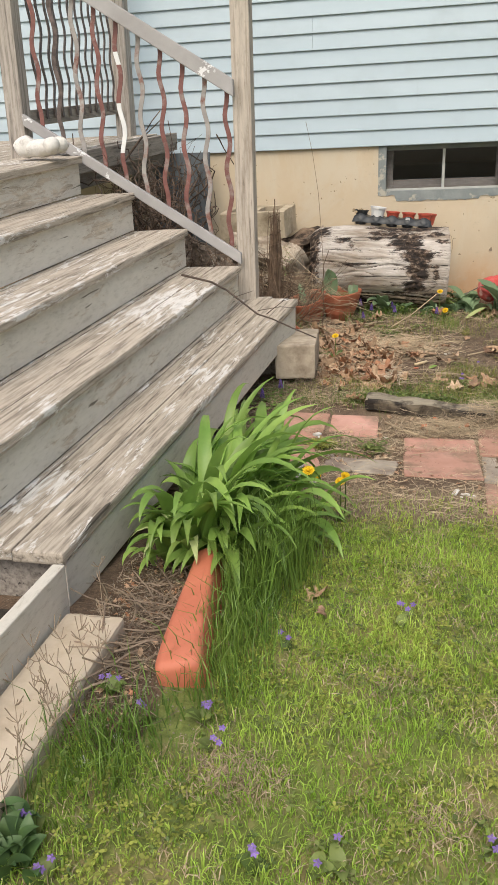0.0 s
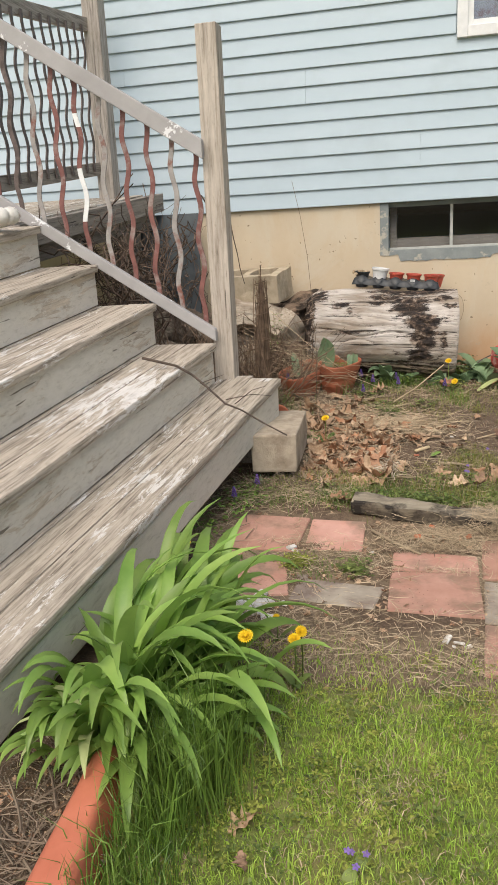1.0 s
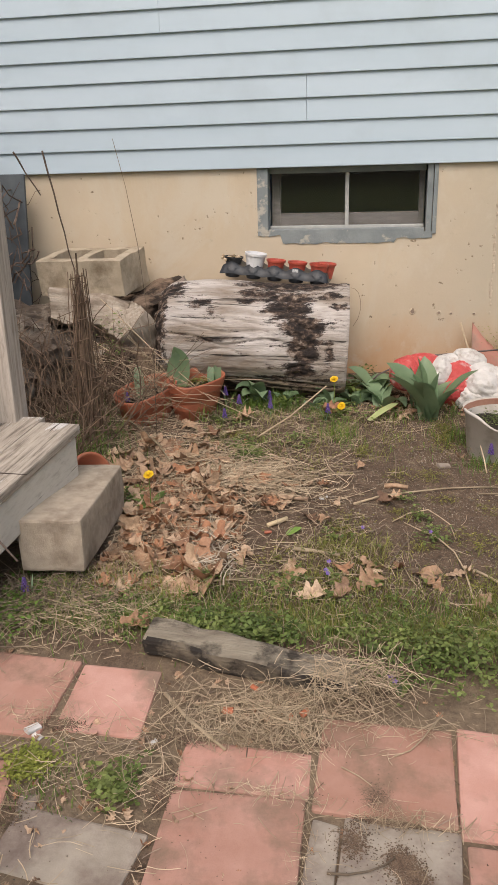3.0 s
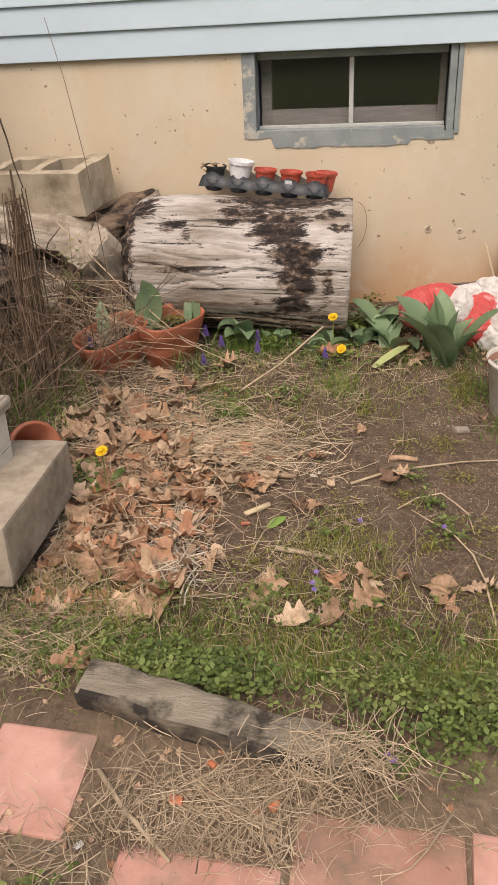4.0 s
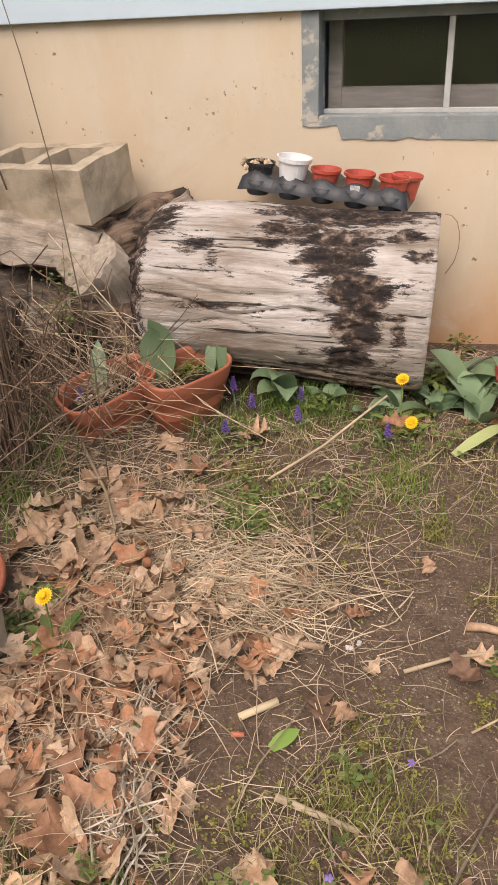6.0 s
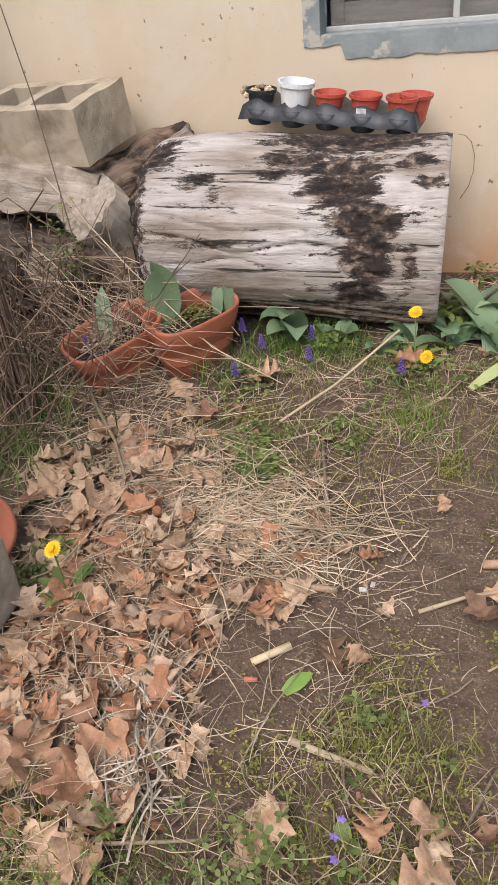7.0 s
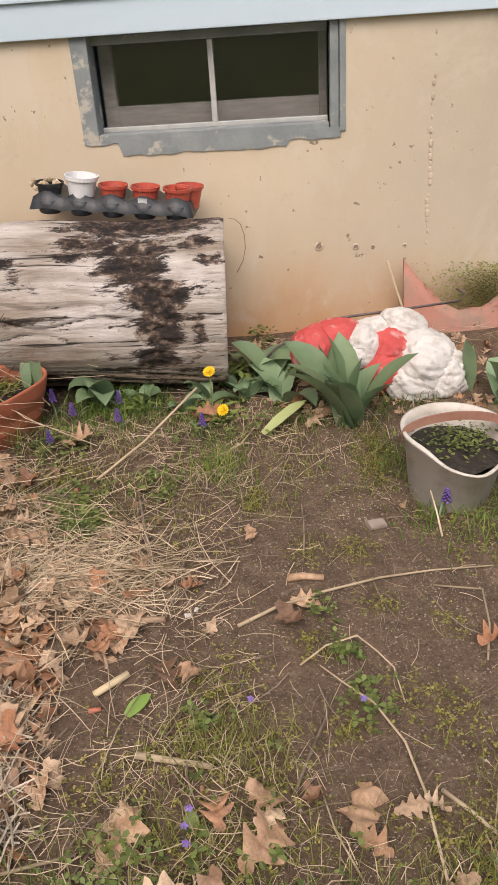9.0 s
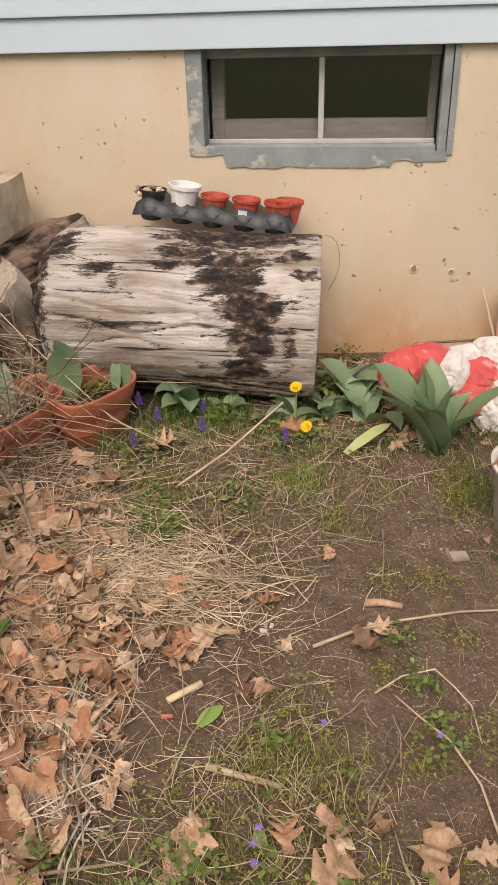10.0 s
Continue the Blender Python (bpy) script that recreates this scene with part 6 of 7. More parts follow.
for _ in range(200):
    x, y = random.uniform(-0.70, -0.46), random.uniform(1.35, 2.15)
    me_ = LEAVES[random.randrange(14)]
    m_ = pose(x, y, gz(x, y) + random.uniform(0.0, 0.012), random.gauss(0, 30), random.gauss(0, 30), random.uniform(0, 360)) @ Matrix.Scale(random.uniform(0.06, 0.22), 4)
    o = len(verts)
    verts += [tuple(m_ @ v.co) for v in me_.vertices]
    faces += [tuple(o + k for k in p.vertices) for p in me_.polygons]
crumb_leaves = fast_mesh("leaf_crumbs", verts, faces, M_LEAFDRY, "torn bits of dead leaves on the soil", "leaf litter", smooth=True)


# single sticks
def stick(name, pts, r0, r1, mat, label, category="stick", seg=6):
    bm = bmesh.new()
    tube(bm, pts, r0, r1, seg)
    return solo(name, bm, mat, label, category, "", "", True)


def on(x, y, up=0.006):
    return (x, y, gz(x, y) + up)


stick("wooden_dowel", [on(0.160, 4.425, 0.012), on(0.19, 4.449, 0.012), on(0.226, 4.478, 0.012)], 0.0085, 0.0085, surf("cut_wood", (0.55, 0.42, 0.24), (0.64, 0.52, 0.33), 20, rough=0.7, bmp=0.1), "short pale cut wooden stick on the soil")
stick("twig", [on(0.46, 4.614), on(0.55, 4.665, 0.014), on(0.66, 4.715, 0.014), on(0.80, 4.757, 0.012), on(0.93, 4.78, 0.01), on(1.08, 4.795)], 0.0048, 0.0018, M_STRAW, "long grey-tan twig lying on soil")
stick("twig", [on(0.588, 4.205), on(0.61, 4.26, 0.012), on(0.634, 4.32, 0.014), on(0.655, 4.37, 0.012), on(0.667, 4.428, 0.008)], 0.004, 0.0022, M_TWIG, "bent brown twig lying on soil")
stick("twig", [on(0.24, 4.78), on(0.19, 4.95, 0.015), on(0.135, 5.154, 0.012)], 0.007, 0.004, M_TWIG, "dark straight twig among weeds")
stick("dry_stalk", [on(0.0, 5.18, 0.01), (0.14, 5.29, 0.61), (0.298, 5.42, 0.725)], 0.0042, 0.0035, M_STRAW, "pale dry stalk leaning over the weeds")
stick("dry_stalk", [(-0.95, 5.21, 0.58), (-0.70, 5.19, 0.60), (-0.45, 5.23, 0.585)], 0.0022, 0.0015, M_STRAW, "thin pale stalk in front of the pots")
stick("dry_stalk", [(-0.85, 5.62, 1.10), (-0.55, 5.50, 0.86), (-0.25, 5.38, 0.66), (-0.02, 5.33, 0.58)], 0.0022, 0.0014, M_STRAW, "long dry stalk leaning across the pots")
stick("dry_stalk", [on(-0.262, 4.74), on(-0.31, 4.86, 0.03), on(-0.40, 4.99, 0.05), on(-0.52, 5.12, 0.06), on(-0.60, 5.22, 0.05)], 0.0025, 0.0065, M_STRAW, "flat dry iris stalk on the leaf litter")
stick("twig", [on(0.02, 3.545, 0.012), on(0.10, 3.47, 0.012), on(0.21, 3.39, 0.01)], 0.006, 0.004, M_STRAW, "pale stick lying between pavers")
stick("twig", [on(0.275, 4.283, 0.012), on(0.34, 4.270, 0.014), on(0.43, 4.258, 0.01)], 0.008, 0.006, M_STRAW, "broken pale reed on the ground")
M_DARKTWIG = surf("dark_twig", (0.05, 0.035, 0.028), (0.13, 0.095, 0.075), 20, rough=0.9, bmp=0.3)
stick("branch", [(-1.01, 3.85, 1.03), (-0.93, 3.855, 1.01), (-0.86, 3.87, 0.99), (-0.78, 3.84, 0.955), (-0.70, 3.80, 0.905), (-0.60, 3.71, 0.855), (-0.52, 3.66, 0.84), (-0.40, 3.54, 0.815), (-0.29, 3.45, 0.79)], 0.0065, 0.0028, M_DARKTWIG, "fallen dark branch lying on the steps")
for pts in ([(-0.60, 3.72, 0.87), (-0.50, 3.78, 0.88), (-0.42, 3.80, 0.87)], [(-0.55, 3.68, 0.86), (-0.46, 3.62, 0.93), (-0.40, 3.6, 0.95)], [(-0.74, 3.82, 0.92), (-0.66, 3.92, 0.94)]):
    stick("twig", pts, 0.0022, 0.001, M_DARKTWIG, "thin side twig of the fallen branch")
stick("dry_stalk", [on(0.975, 4.90), on(0.965, 4.94, 0.05), on(0.955, 4.99, 0.08)], 0.003, 0.002, M_STRAW, "bent dry stem on bare soil")
stick("dry_stalk", [on(0.603, 4.506), on(0.66, 4.545, 0.02), on(0.731, 4.566, 0.03), on(0.77, 4.53, 0.025), on(0.804, 4.489, 0.02), on(0.818, 4.407, 0.006)], 0.0024, 0.0016, M_STRAW, "angled dry stem on bare soil")
stick("dry_stalk", [on(0.646, 4.504), on(0.70, 4.45, 0.012), on(0.753, 4.40, 0.016), on(0.805, 4.308, 0.014), on(0.828, 4.201, 0.012), on(0.842, 4.04)], 0.002, 0.003, M_STRAW, "long crooked dry stem on bare soil")
stick("dry_stalk", [on(0.927, 4.735), on(0.98, 4.71, 0.02), on(1.032, 4.692, 0.03), on(1.03, 4.60, 0.02), on(1.009, 4.515)], 0.0022, 0.0026, M_STRAW, "sharply bent dry stem on bare soil")
stick("dry_stalk", [on(0.86, 4.21), on(0.90, 4.17, 0.012), on(0.95, 4.12)], 0.005, 0.004, M_STRAW, "short flat dry stem on bare soil")
stick("dry_stalk", [on(0.70, 4.05), on(0.66, 4.13, 0.01), on(0.63, 4.24, 0.008)], 0.002, 0.0014, M_STRAW, "thin dry stem on bare soil")
stick("dry_stalk", [on(0.20, 4.22), on(0.23, 4.33, 0.025), on(0.285, 4.50, 0.01)], 0.002, 0.0013, M_STRAW, "thin dry stem leaning over a green leaf")
stick("dry_stalk", [on(-0.03, 3.96), on(-0.04, 4.05, 0.03), on(-0.08, 4.20, 0.02)], 0.002, 0.0014, M_STRAW, "thin dry stem on leaf litter")
stick("dry_stalk", [on(-0.30, 4.86, 0.03), on(0.0, 4.93, 0.04), on(0.13, 4.96, 0.03)], 0.0016, 0.0012, M_TWIG, "long thin stem over leaf litter")
stick("dry_stalk", [on(0.02, 4.02, 0.03), on(0.12, 4.05, 0.03), on(0.20, 4.08, 0.02)], 0.004, 0.003, M_STRAW, "flat dry stem on leaf litter")
stick("dry_stalk", [on(0.36, 5.28), on(0.43, 5.33, 0.03), on(0.47, 5.38, 0.05)], 0.0025, 0.002, M_STRAW, "short dry stem among weeds")
stick("pot_shard", [on(0.155, 4.39, 0.008), on(0.180, 4.395, 0.008)], 0.006, 0.005, M_ORANGE, "small orange plastic shard on soil", "shard")
stick("bark_strip", [on(0.575, 4.765, 0.008), on(0.615, 4.768, 0.012), on(0.665, 4.766, 0.008)], 0.011, 0.008, M_LEAFDRY, "curled tan bark strip on soil", "bark")
stick("bark_strip", [on(0.174, 4.622, 0.01), on(0.22, 4.632, 0.014), on(0.285, 4.637, 0.01)], 0.010, 0.008, M_LEAFDRY, "curled tan bark strip on soil", "bark")
stick("iron_rod", [(0.44, 5.80, 0.60), (0.535, 5.84, 0.682), (0.72, 5.86, 0.775), (1.0, 5.87, 0.80), (1.18, 5.87, 0.82), (1.20, 5.87, 0.845), (1.17, 5.87, 0.865)], 0.0045, 0.0045, M_DARKBAL, "thin dark iron rod with a hooked end at the wall")
stick("stake", [(1.05, 6.06, 0.62), (1.02, 6.10, 0.72), (0.957, 6.12, 0.905)], 0.006, 0.005, M_STRAW, "thin pale garden stake leaning at the wall")
stick("dry_stalk", [(-0.43, 5.06, 0.50), (-0.42, 5.055, 0.90), (-0.435, 5.05, 1.15), (-0.455, 5.05, 1.40), (-0.49, 5.05, 1.63), (-0.53, 5.05, 1.81)], 0.0020, 0.0011, M_TWIG, "tall thin dead stalk standing behind the pots")
stick("wall_wire", [(0.375, 6.12, 1.09), (0.395, 6.14, 1.082), (0.415, 6.15, 1.06), (0.427, 6.15, 1.02), (0.428, 6.15, 0.97), (0.415, 6.15, 0.92), (0.39, 6.14, 0.88)], 0.0015, 0.0015, M_TWIG, "thin looped wire at the log end")

# dark panel leaning at the wall under the porch, put in for a dark area there
bm = bmesh.new()
box(bm, (-0.30, -0.012, 0.0), (0.30, 0.012, 1.16), 0.004, pose(-1.66, 5.84, 0.56, -8, 0, 6))
solo("leaning_panel", bm, surf("dark_blue_grey_panel", (0.055, 0.065, 0.075), (0.11, 0.125, 0.135), 6, rough=0.7, bmp=0.2), "dark blue-grey panel leaning at the wall", "board")

# dead vines
bm = bmesh.new()


def vine(p, q, sag=0.05, r=0.003, n_=6):
    p, q = Vector(p), Vector(q)
    j = Vector((random.gauss(0, 1), random.gauss(0, 1), random.gauss(0, 1))) * sag
    tube(bm, [p.lerp(q, k / n_) + j * math.sin(math.pi * k / n_) + Vector((random.gauss(0, 1), random.gauss(0, 1), random.gauss(0, 1))) * sag * 0.16 for k in range(n_ + 1)], r, r * 0.6, 4)


for _ in range(90):
    x, y = random.gauss(-0.732, 0.017), random.gauss(5.06, 0.017)
    vine((x + random.gauss(0, 0.022), y, gz(x, y)), (x + random.gauss(0.0, 0.006), y + random.gauss(0, 0.008), random.uniform(1.12, 1.32)), 0.012, random.uniform(0.002, 0.004))
vine((-0.732, 5.06, 1.15), (-0.73, 5.06, 1.37), 0.003, 0.006, 2)
for k in range(7):
    a0 = random.uniform(0, 6.28)
    z = 0.75 + 0.08 * k
    tube(bm, [(-0.732 + 0.036 * math.cos(a0 + s), 5.06 + 0.036 * math.sin(a0 + s), z + 0.008 * s) for s in np.linspace(0, 6.5, 14)], 0.002, 0.002, 4)
for _ in range(330):
    x, y = random.uniform(-1.35, -0.72), random.uniform(4.75, 5.75)
    vine((x, y, gz(x, y)), (x + random.gauss(0, 0.18), y + random.gauss(0, 0.15), random.uniform(0.65, 1.1)), 0.09, random.uniform(0.0015, 0.0035))
for _ in range(120):
    x, y = random.uniform(-0.95, -0.55), random.uniform(5.2, 5.75)
    vine((x, y, random.uniform(0.55, 0.75)), (x + random.uniform(-0.1, 0.45), y + random.gauss(-0.05, 0.12), random.uniform(0.52, 0.95)), 0.06, random.uniform(0.001, 0.0022))
solo("dead_vines", bm, M_VINE, "tangle of dry brown vines and a tied bundle", "vines", kind="stuff")
bm = bmesh.new()
for _ in range(700):
    x, y = random.uniform(-1.8, -1.35), random.uniform(4.5, 5.95)
    z0 = random.uniform(0.5, 1.5)
    vine((x, y, z0), (min(-1.32, x + random.gauss(0.0, 0.12)), y + random.gauss(0, 0.22), min(1.86, z0 + random.uniform(-0.15, 0.35))), 0.07, random.uniform(0.002, 0.006))
for p, q in (((-1.75, 5.0, 1.55), (-1.4, 4.9, 1.9)), ((-1.7, 4.8, 1.5), (-1.4, 4.9, 1.85)), ((-1.3, 5.2, 1.2), (-1.38, 5.0, 1.85)), ((-1.075, 5.6, 1.80), (-0.965, 5.6, 1.24)), ((-1.22, 5.6, 1.80), (-1.1, 5.6, 1.60))):
    vine(p, q, 0.014, 0.005)
solo("brush_pile", bm, surf("dark_brush", (0.05, 0.032, 0.026), (0.20, 0.14, 0.105), 20, rough=0.9, bmp=0.3, island=0.6), "heap of grey branches beside the porch", "brush", kind="stuff")
for i, (x, y, z, s) in enumerate(((-1.35, 5.2, 0.75, 0.5), (-1.55, 5.6, 0.9, 0.7), (-1.2, 5.75, 0.8, 0.5), (-1.45, 5.55, 1.0, 0.4))):
    chunk("wood_chunk", (s, s * 0.6, s * 0.5), pose(x, y, z, 12 * i, 20 - 9 * i, 37 * i), M_BARK, "dark dead wood piece in the brush heap", "firewood", 11 + i, 0.05)

bm = bmesh.new()
for _ in range(110):
    x, y = random.gauss(-0.58, 0.05), random.gauss(5.42, 0.05)
    vine((x, y, 0.60), (x + random.gauss(0.02, 0.09), y + random.gauss(0, 0.08), random.uniform(0.66, 0.86)), 0.03, random.uniform(0.0008, 0.0018))
for _ in range(34):
    x, y, z = random.uniform(-1.0, -0.75), random.uniform(5.35, 5.7), random.uniform(0.72, 1.0)
    vine((x, y, z), (x + random.uniform(0.35, 0.8), y - random.uniform(0.05, 0.25), random.uniform(0.62, 0.84)), 0.05, random.uniform(0.0010, 0.0019), 9)
for _ in range(90):
    x, y = random.uniform(-1.1, -0.6), random.uniform(4.9, 5.4)
    vine((x, y, gz(x, y) + 0.01), (x + random.gauss(0.05, 0.2), y + random.gauss(0, 0.15), gz(x, y) + random.uniform(0.03, 0.3)), 0.06, random.uniform(0.0009, 0.0018), 7)
solo("dry_stalks", bm, M_STRAW, "dry stalks and grass crowding the leaning pot", "stalks", kind="stuff")
bm = bmesh.new()
for _ in range(150):
    x, y = random.gauss(-0.42, 0.1), random.gauss(3.91, 0.035)
    vine((x, y, gz(x, y)), (x + random.gauss(0, 0.07), y + random.gauss(-0.02, 0.05), gz(x, y) + random.uniform(0.01, 0.09)), 0.02, random.uniform(0.0008, 0.0022))
solo("dry_stems", bm, M_TWIG, "dry stems lying against the concrete block", "stems", kind="stuff")
# dry seeded stalks leaning over the slab, crooked roots in the bed
bm = bmesh.new()
for _ in range(20):
    x, y = random.gauss(-0.575, 0.018), random.uniform(0.85, 1.62)
    z = gz(x, y)
    h, lx, ly = random.uniform(0.10, 0.22), random.gauss(-0.05, 0.05), random.gauss(-0.02, 0.05)
    pts = [Vector((x + lx * t * t, y + ly * t * t, z + h * t)) for t in (0, 0.3, 0.6, 0.85, 1.0)]
    tube(bm, pts, 0.0011, 0.0006, 4)
    for p in pts[2:]:
        for _ in range(4):
            a = random.uniform(0, 6.28)
            q = p + Vector((math.cos(a) * 0.018, math.sin(a) * 0.018, random.uniform(0.012, 0.035)))
            tube(bm, [p, p.lerp(q, 0.5) + Vector((0, 0, -0.003)), q], 0.0007, 0.0011, 4)
solo("dry_weeds", bm, surf("dry_weed", (0.22, 0.16, 0.11), (0.36, 0.28, 0.20), 20, rough=0.9, bmp=0.1), "dry seeded weed stalks beside the slab", "weeds", kind="stuff")
bm = bmesh.new()
for _ in range(75):
    x, y = random.gauss(-0.53, 0.06), random.uniform(1.45, 2.1)
    a, L = random.uniform(0, 6.28), random.uniform(0.06, 0.24)
    z = gz(x, y) + random.uniform(0.008, 0.03)
    vine((x, y, z), (x + math.cos(a) * L, y + math.sin(a) * L, z + random.gauss(0.005, 0.015)), 0.014, random.choice((0.0009, 0.0012, 0.0016, 0.0022, 0.0034)), 7)
for _ in range(26):
    x, y = random.gauss(-0.54, 0.06), random.uniform(1.5, 2.1)
    a, L = random.uniform(0, 6.28), random.uniform(0.08, 0.2)
    z = gz(x, y) + random.uniform(0.02, 0.045)
    vine((x, y, z), (x + math.cos(a) * L, y + math.sin(a) * L, z + random.gauss(0.01, 0.02)), 0.006, random.uniform(0.0015, 0.004), 5)
solo("dead_roots", bm, M_TWIG, "crooked dead roots and twigs in the bed", "twigs", kind="stuff")

# bed of twigs and rubble
for i, (x, y, s) in enumerate(((-0.40, 2.99, 0.055), (-0.34, 2.97, 0.06), (-0.47, 3.02, 0.05), (-0.30, 2.95, 0.045), (-0.37, 2.93, 0.05), (-0.39, 2.95, 0.035), (-0.44, 2.96, 0.05), (-0.40, 2.90, 0.045), (-0.35, 2.87, 0.03), (-0.46, 2.91, 0.04), (-0.24, 2.98, 0.03), (0.30, 2.815, 0.034), (0.335, 2.80, 0.03), (0.36, 2.785, 0.022), (0.32, 2.78, 0.018), (0.42, 2.77, 0.016), (-0.51, 1.25, 0.03), (-0.46, 1.33, 0.025), (0.338, 4.655, 0.018), (0.356, 4.672, 0.016), (-0.26, 3.38, 0.025), (0.03, 3.4, 0.018), (-0.58, 2.2, 0.02))):
    chunk("rubble", (s * 0.95, s * 0.62, s * 0.30), pose(x, y, gz(x, y) + s * 0.14, random.uniform(-25, 25), random.uniform(-25, 25), 71 * i), M_STONE, "chalky white lump of broken plaster", "rubble", 50 + i, s * 0.25, "white rubble")

chunk("pebble", (0.045, 0.032, 0.014), pose(0.812, 4.959, gz(0.812, 4.959) + 0.004, 5, 8, 20), M_GPAVER, "small flat grey stone chip on bare soil", "stone", 90, 0.006, "")


# ---- plants ----
def leafy(parent, base, n_, length, width, rise, droop, mat, spread=0.03, fold=0.25, az=None, tip=0.55, label=""):
    for i in range(n_):
        a = random.uniform(0, 6.283) if az is None else az + random.uniform(-0.6, 0.6)
        bm = bmesh.new()
        b = Vector(base) + Vector((random.gauss(0, spread), random.gauss(0, spread), 0))
        strap(bm, b, a, length * random.uniform(0.75, 1.15), width * random.uniform(0.8, 1.2), random.uniform(*rise), random.uniform(*droop), 9, fold, random.uniform(-0.5, 0.5), tip)
        part("leaf", bm, mat, parent, label, True)


def clear_of_steps(bm):
    return all(v.co.x > -0.535 - 0.11 * (4.3 - v.co.y) + 0.035 or v.co.z > 0.86 - 0.13 * (4.3 - v.co.y) for v in bm.verts)


lily = thing("daylily", (-0.46, 2.35, 0.35), "large clump of green strap leaves beside the steps", "plant")
for i in range(265):
    t = random.random()
    bx, by = random.gauss(-0.51, 0.10), max(2.10, random.gauss(2.36, 0.15))
    a = math.atan2(by - 2.3, bx + 0.5) + random.gauss(0, 0.8)
    short = 0.6 if math.cos(a) < -0.3 else 1.0
    bm = bmesh.new()
    big = random.random()
    strap(bm, (bx, by, gz(bx, by) - 0.01), a, (0.29 + 0.28 * big) * short, random.uniform(0.032, 0.054), random.uniform(56, 88), random.uniform(85, 180) - 20 * big, 11, 0.22, random.uniform(-0.6, 0.6), 0.45)
    if clear_of_steps(bm):
        part("leaf", bm, M_LILY, lily, "", True)
for i in range(60):
    bx, by = random.gauss(-0.44, 0.08), max(2.12, random.gauss(2.24, 0.10))
    bm = bmesh.new()
    strap(bm, (bx, by, gz(bx, by) - 0.01), random.uniform(-2.9, 0.6), random.uniform(0.22, 0.42), random.uniform(0.03, 0.05), random.uniform(45, 80), random.uniform(100, 170), 11, 0.2, random.uniform(-0.6, 0.6), 0.45)
    if clear_of_steps(bm):
        part("leaf", bm, M_LILY, lily, "", True)
for a in (2.6, 3.6, 4.2, -1.2):
    bm = bmesh.new()
    strap(bm, (-0.52, 2.12, 0.36), a, 0.26, 0.035, 60, 150, 10, 0.15, 0.4, 0.45)
    part("leaf", bm, M_YELLEAF, lily, "yellowed drooping leaf", True)


def dandelion(x, y, h, r=0.019, tilt=0, leaves=5, droopy=False):
    z0 = gz(x, y)
    d = thing("dandelion", (x, y, z0), "yellow dandelion in flower" if not droopy else "wilting orange-yellow flower head", "flower", "dandelions")
    m = pose(x + 0.01 * h, y, z0 + h, tilt, random.uniform(-8, 8), random.uniform(-25, 25))
    bm = bmesh.new()
    for ring, rr, ns in ((0, r, 20), (1, r * 0.75, 16), (2, r * 0.45, 10)):
        for k in range(ns):
            a = 2 * math.pi * (k + 0.5 * ring) / ns
            c, s = math.cos(a), math.sin(a)
            w = r * 0.16
            zt = 0.003 + 0.0035 * ring
            vs = [m @ Vector(p) for p in ((0, 0, 0), (c * rr * 0.7 - s * w, s * rr * 0.7 + c * w, zt), (c * rr, s * rr, zt - 0.001), (c * rr * 0.7 + s * w, s * rr * 0.7 - c * w, zt))]
            bm.faces.new([bm.verts.new(v) for v in vs])
    head = bm
    bm = bmesh.new()
    tube(bm, [(x, y, z0), (x + 0.004, y, z0 + h * 0.5), tuple(m.translation - Vector((0, 0, 0.002)))], 0.0025, 0.002, 5)
    part("flower_head", head, M_YELLOW, part("stem", bm, M_CLOVER, d))
    for k in range(leaves):
        bm = bmesh.new()
        strap(bm, (x, y, z0 + 0.004), k * 6.28 / max(1, leaves) + random.random(), random.uniform(0.06, 0.11), 0.025, 45, 60, 7, 0.1, 0, 0.6)
        part("leaf", bm, M_CLOVER, d, "", True)


dandelion(-0.298, 4.50, 0.15, 0.022, 30, 7)
dandelion(0.325, 5.535, 0.175, 0.022, 35, 7)
dandelion(0.365, 5.50, 0.055, 0.022, 50, 4, True)
dandelion(-0.185, 2.31, 0.255, 0.021, 30, 3)
dandelion(-0.10, 2.49, 0.15, 0.019, 30, 3)
dandelion(-0.085, 2.51, 0.16, 0.018, 40, 0)
dandelion(-0.55, 2.95, 0.22, 0.019, 40, 2)
dandelion(-0.32, 2.47, 0.16, 0.020, 40, 2)
dandelion(-0.20, 2.73, 0.08, 0.015, 50, 2)


def muscari(x, y, h, label="purple grape hyacinth in flower"):
    z0 = gz(x, y)
    d = thing("grape_hyacinth", (x, y, z0), label, "flower", "grape hyacinths")
    bm = bmesh.new()
    tube(bm, [(x, y, z0), (x + 0.006, y - 0.004, z0 + h)], 0.002, 0.0018, 5)
    stem = part("stem", bm, M_CLOVER, d)
    bm = bmesh.new()
    for k in range(34):
        t = k / 34
        a = k * 2.4
        rr = 0.0105 * (1 - 0.75 * t)
        bmesh.ops.create_icosphere(bm, subdivisions=1, radius=0.0042 * (1.1 - 0.4 * t), matrix=Matrix.Translation((x + 0.006 + rr * math.cos(a), y - 0.004 + rr * math.sin(a), z0 + h - 0.02 + 0.045 * t)))
    part("flower_spike", bm, M_PURPLE, stem, "", True)
    leafy(d, (x, y, z0), 3, h * 1.3, 0.005, (55, 80), (40, 110), M_TULIP, 0.008)


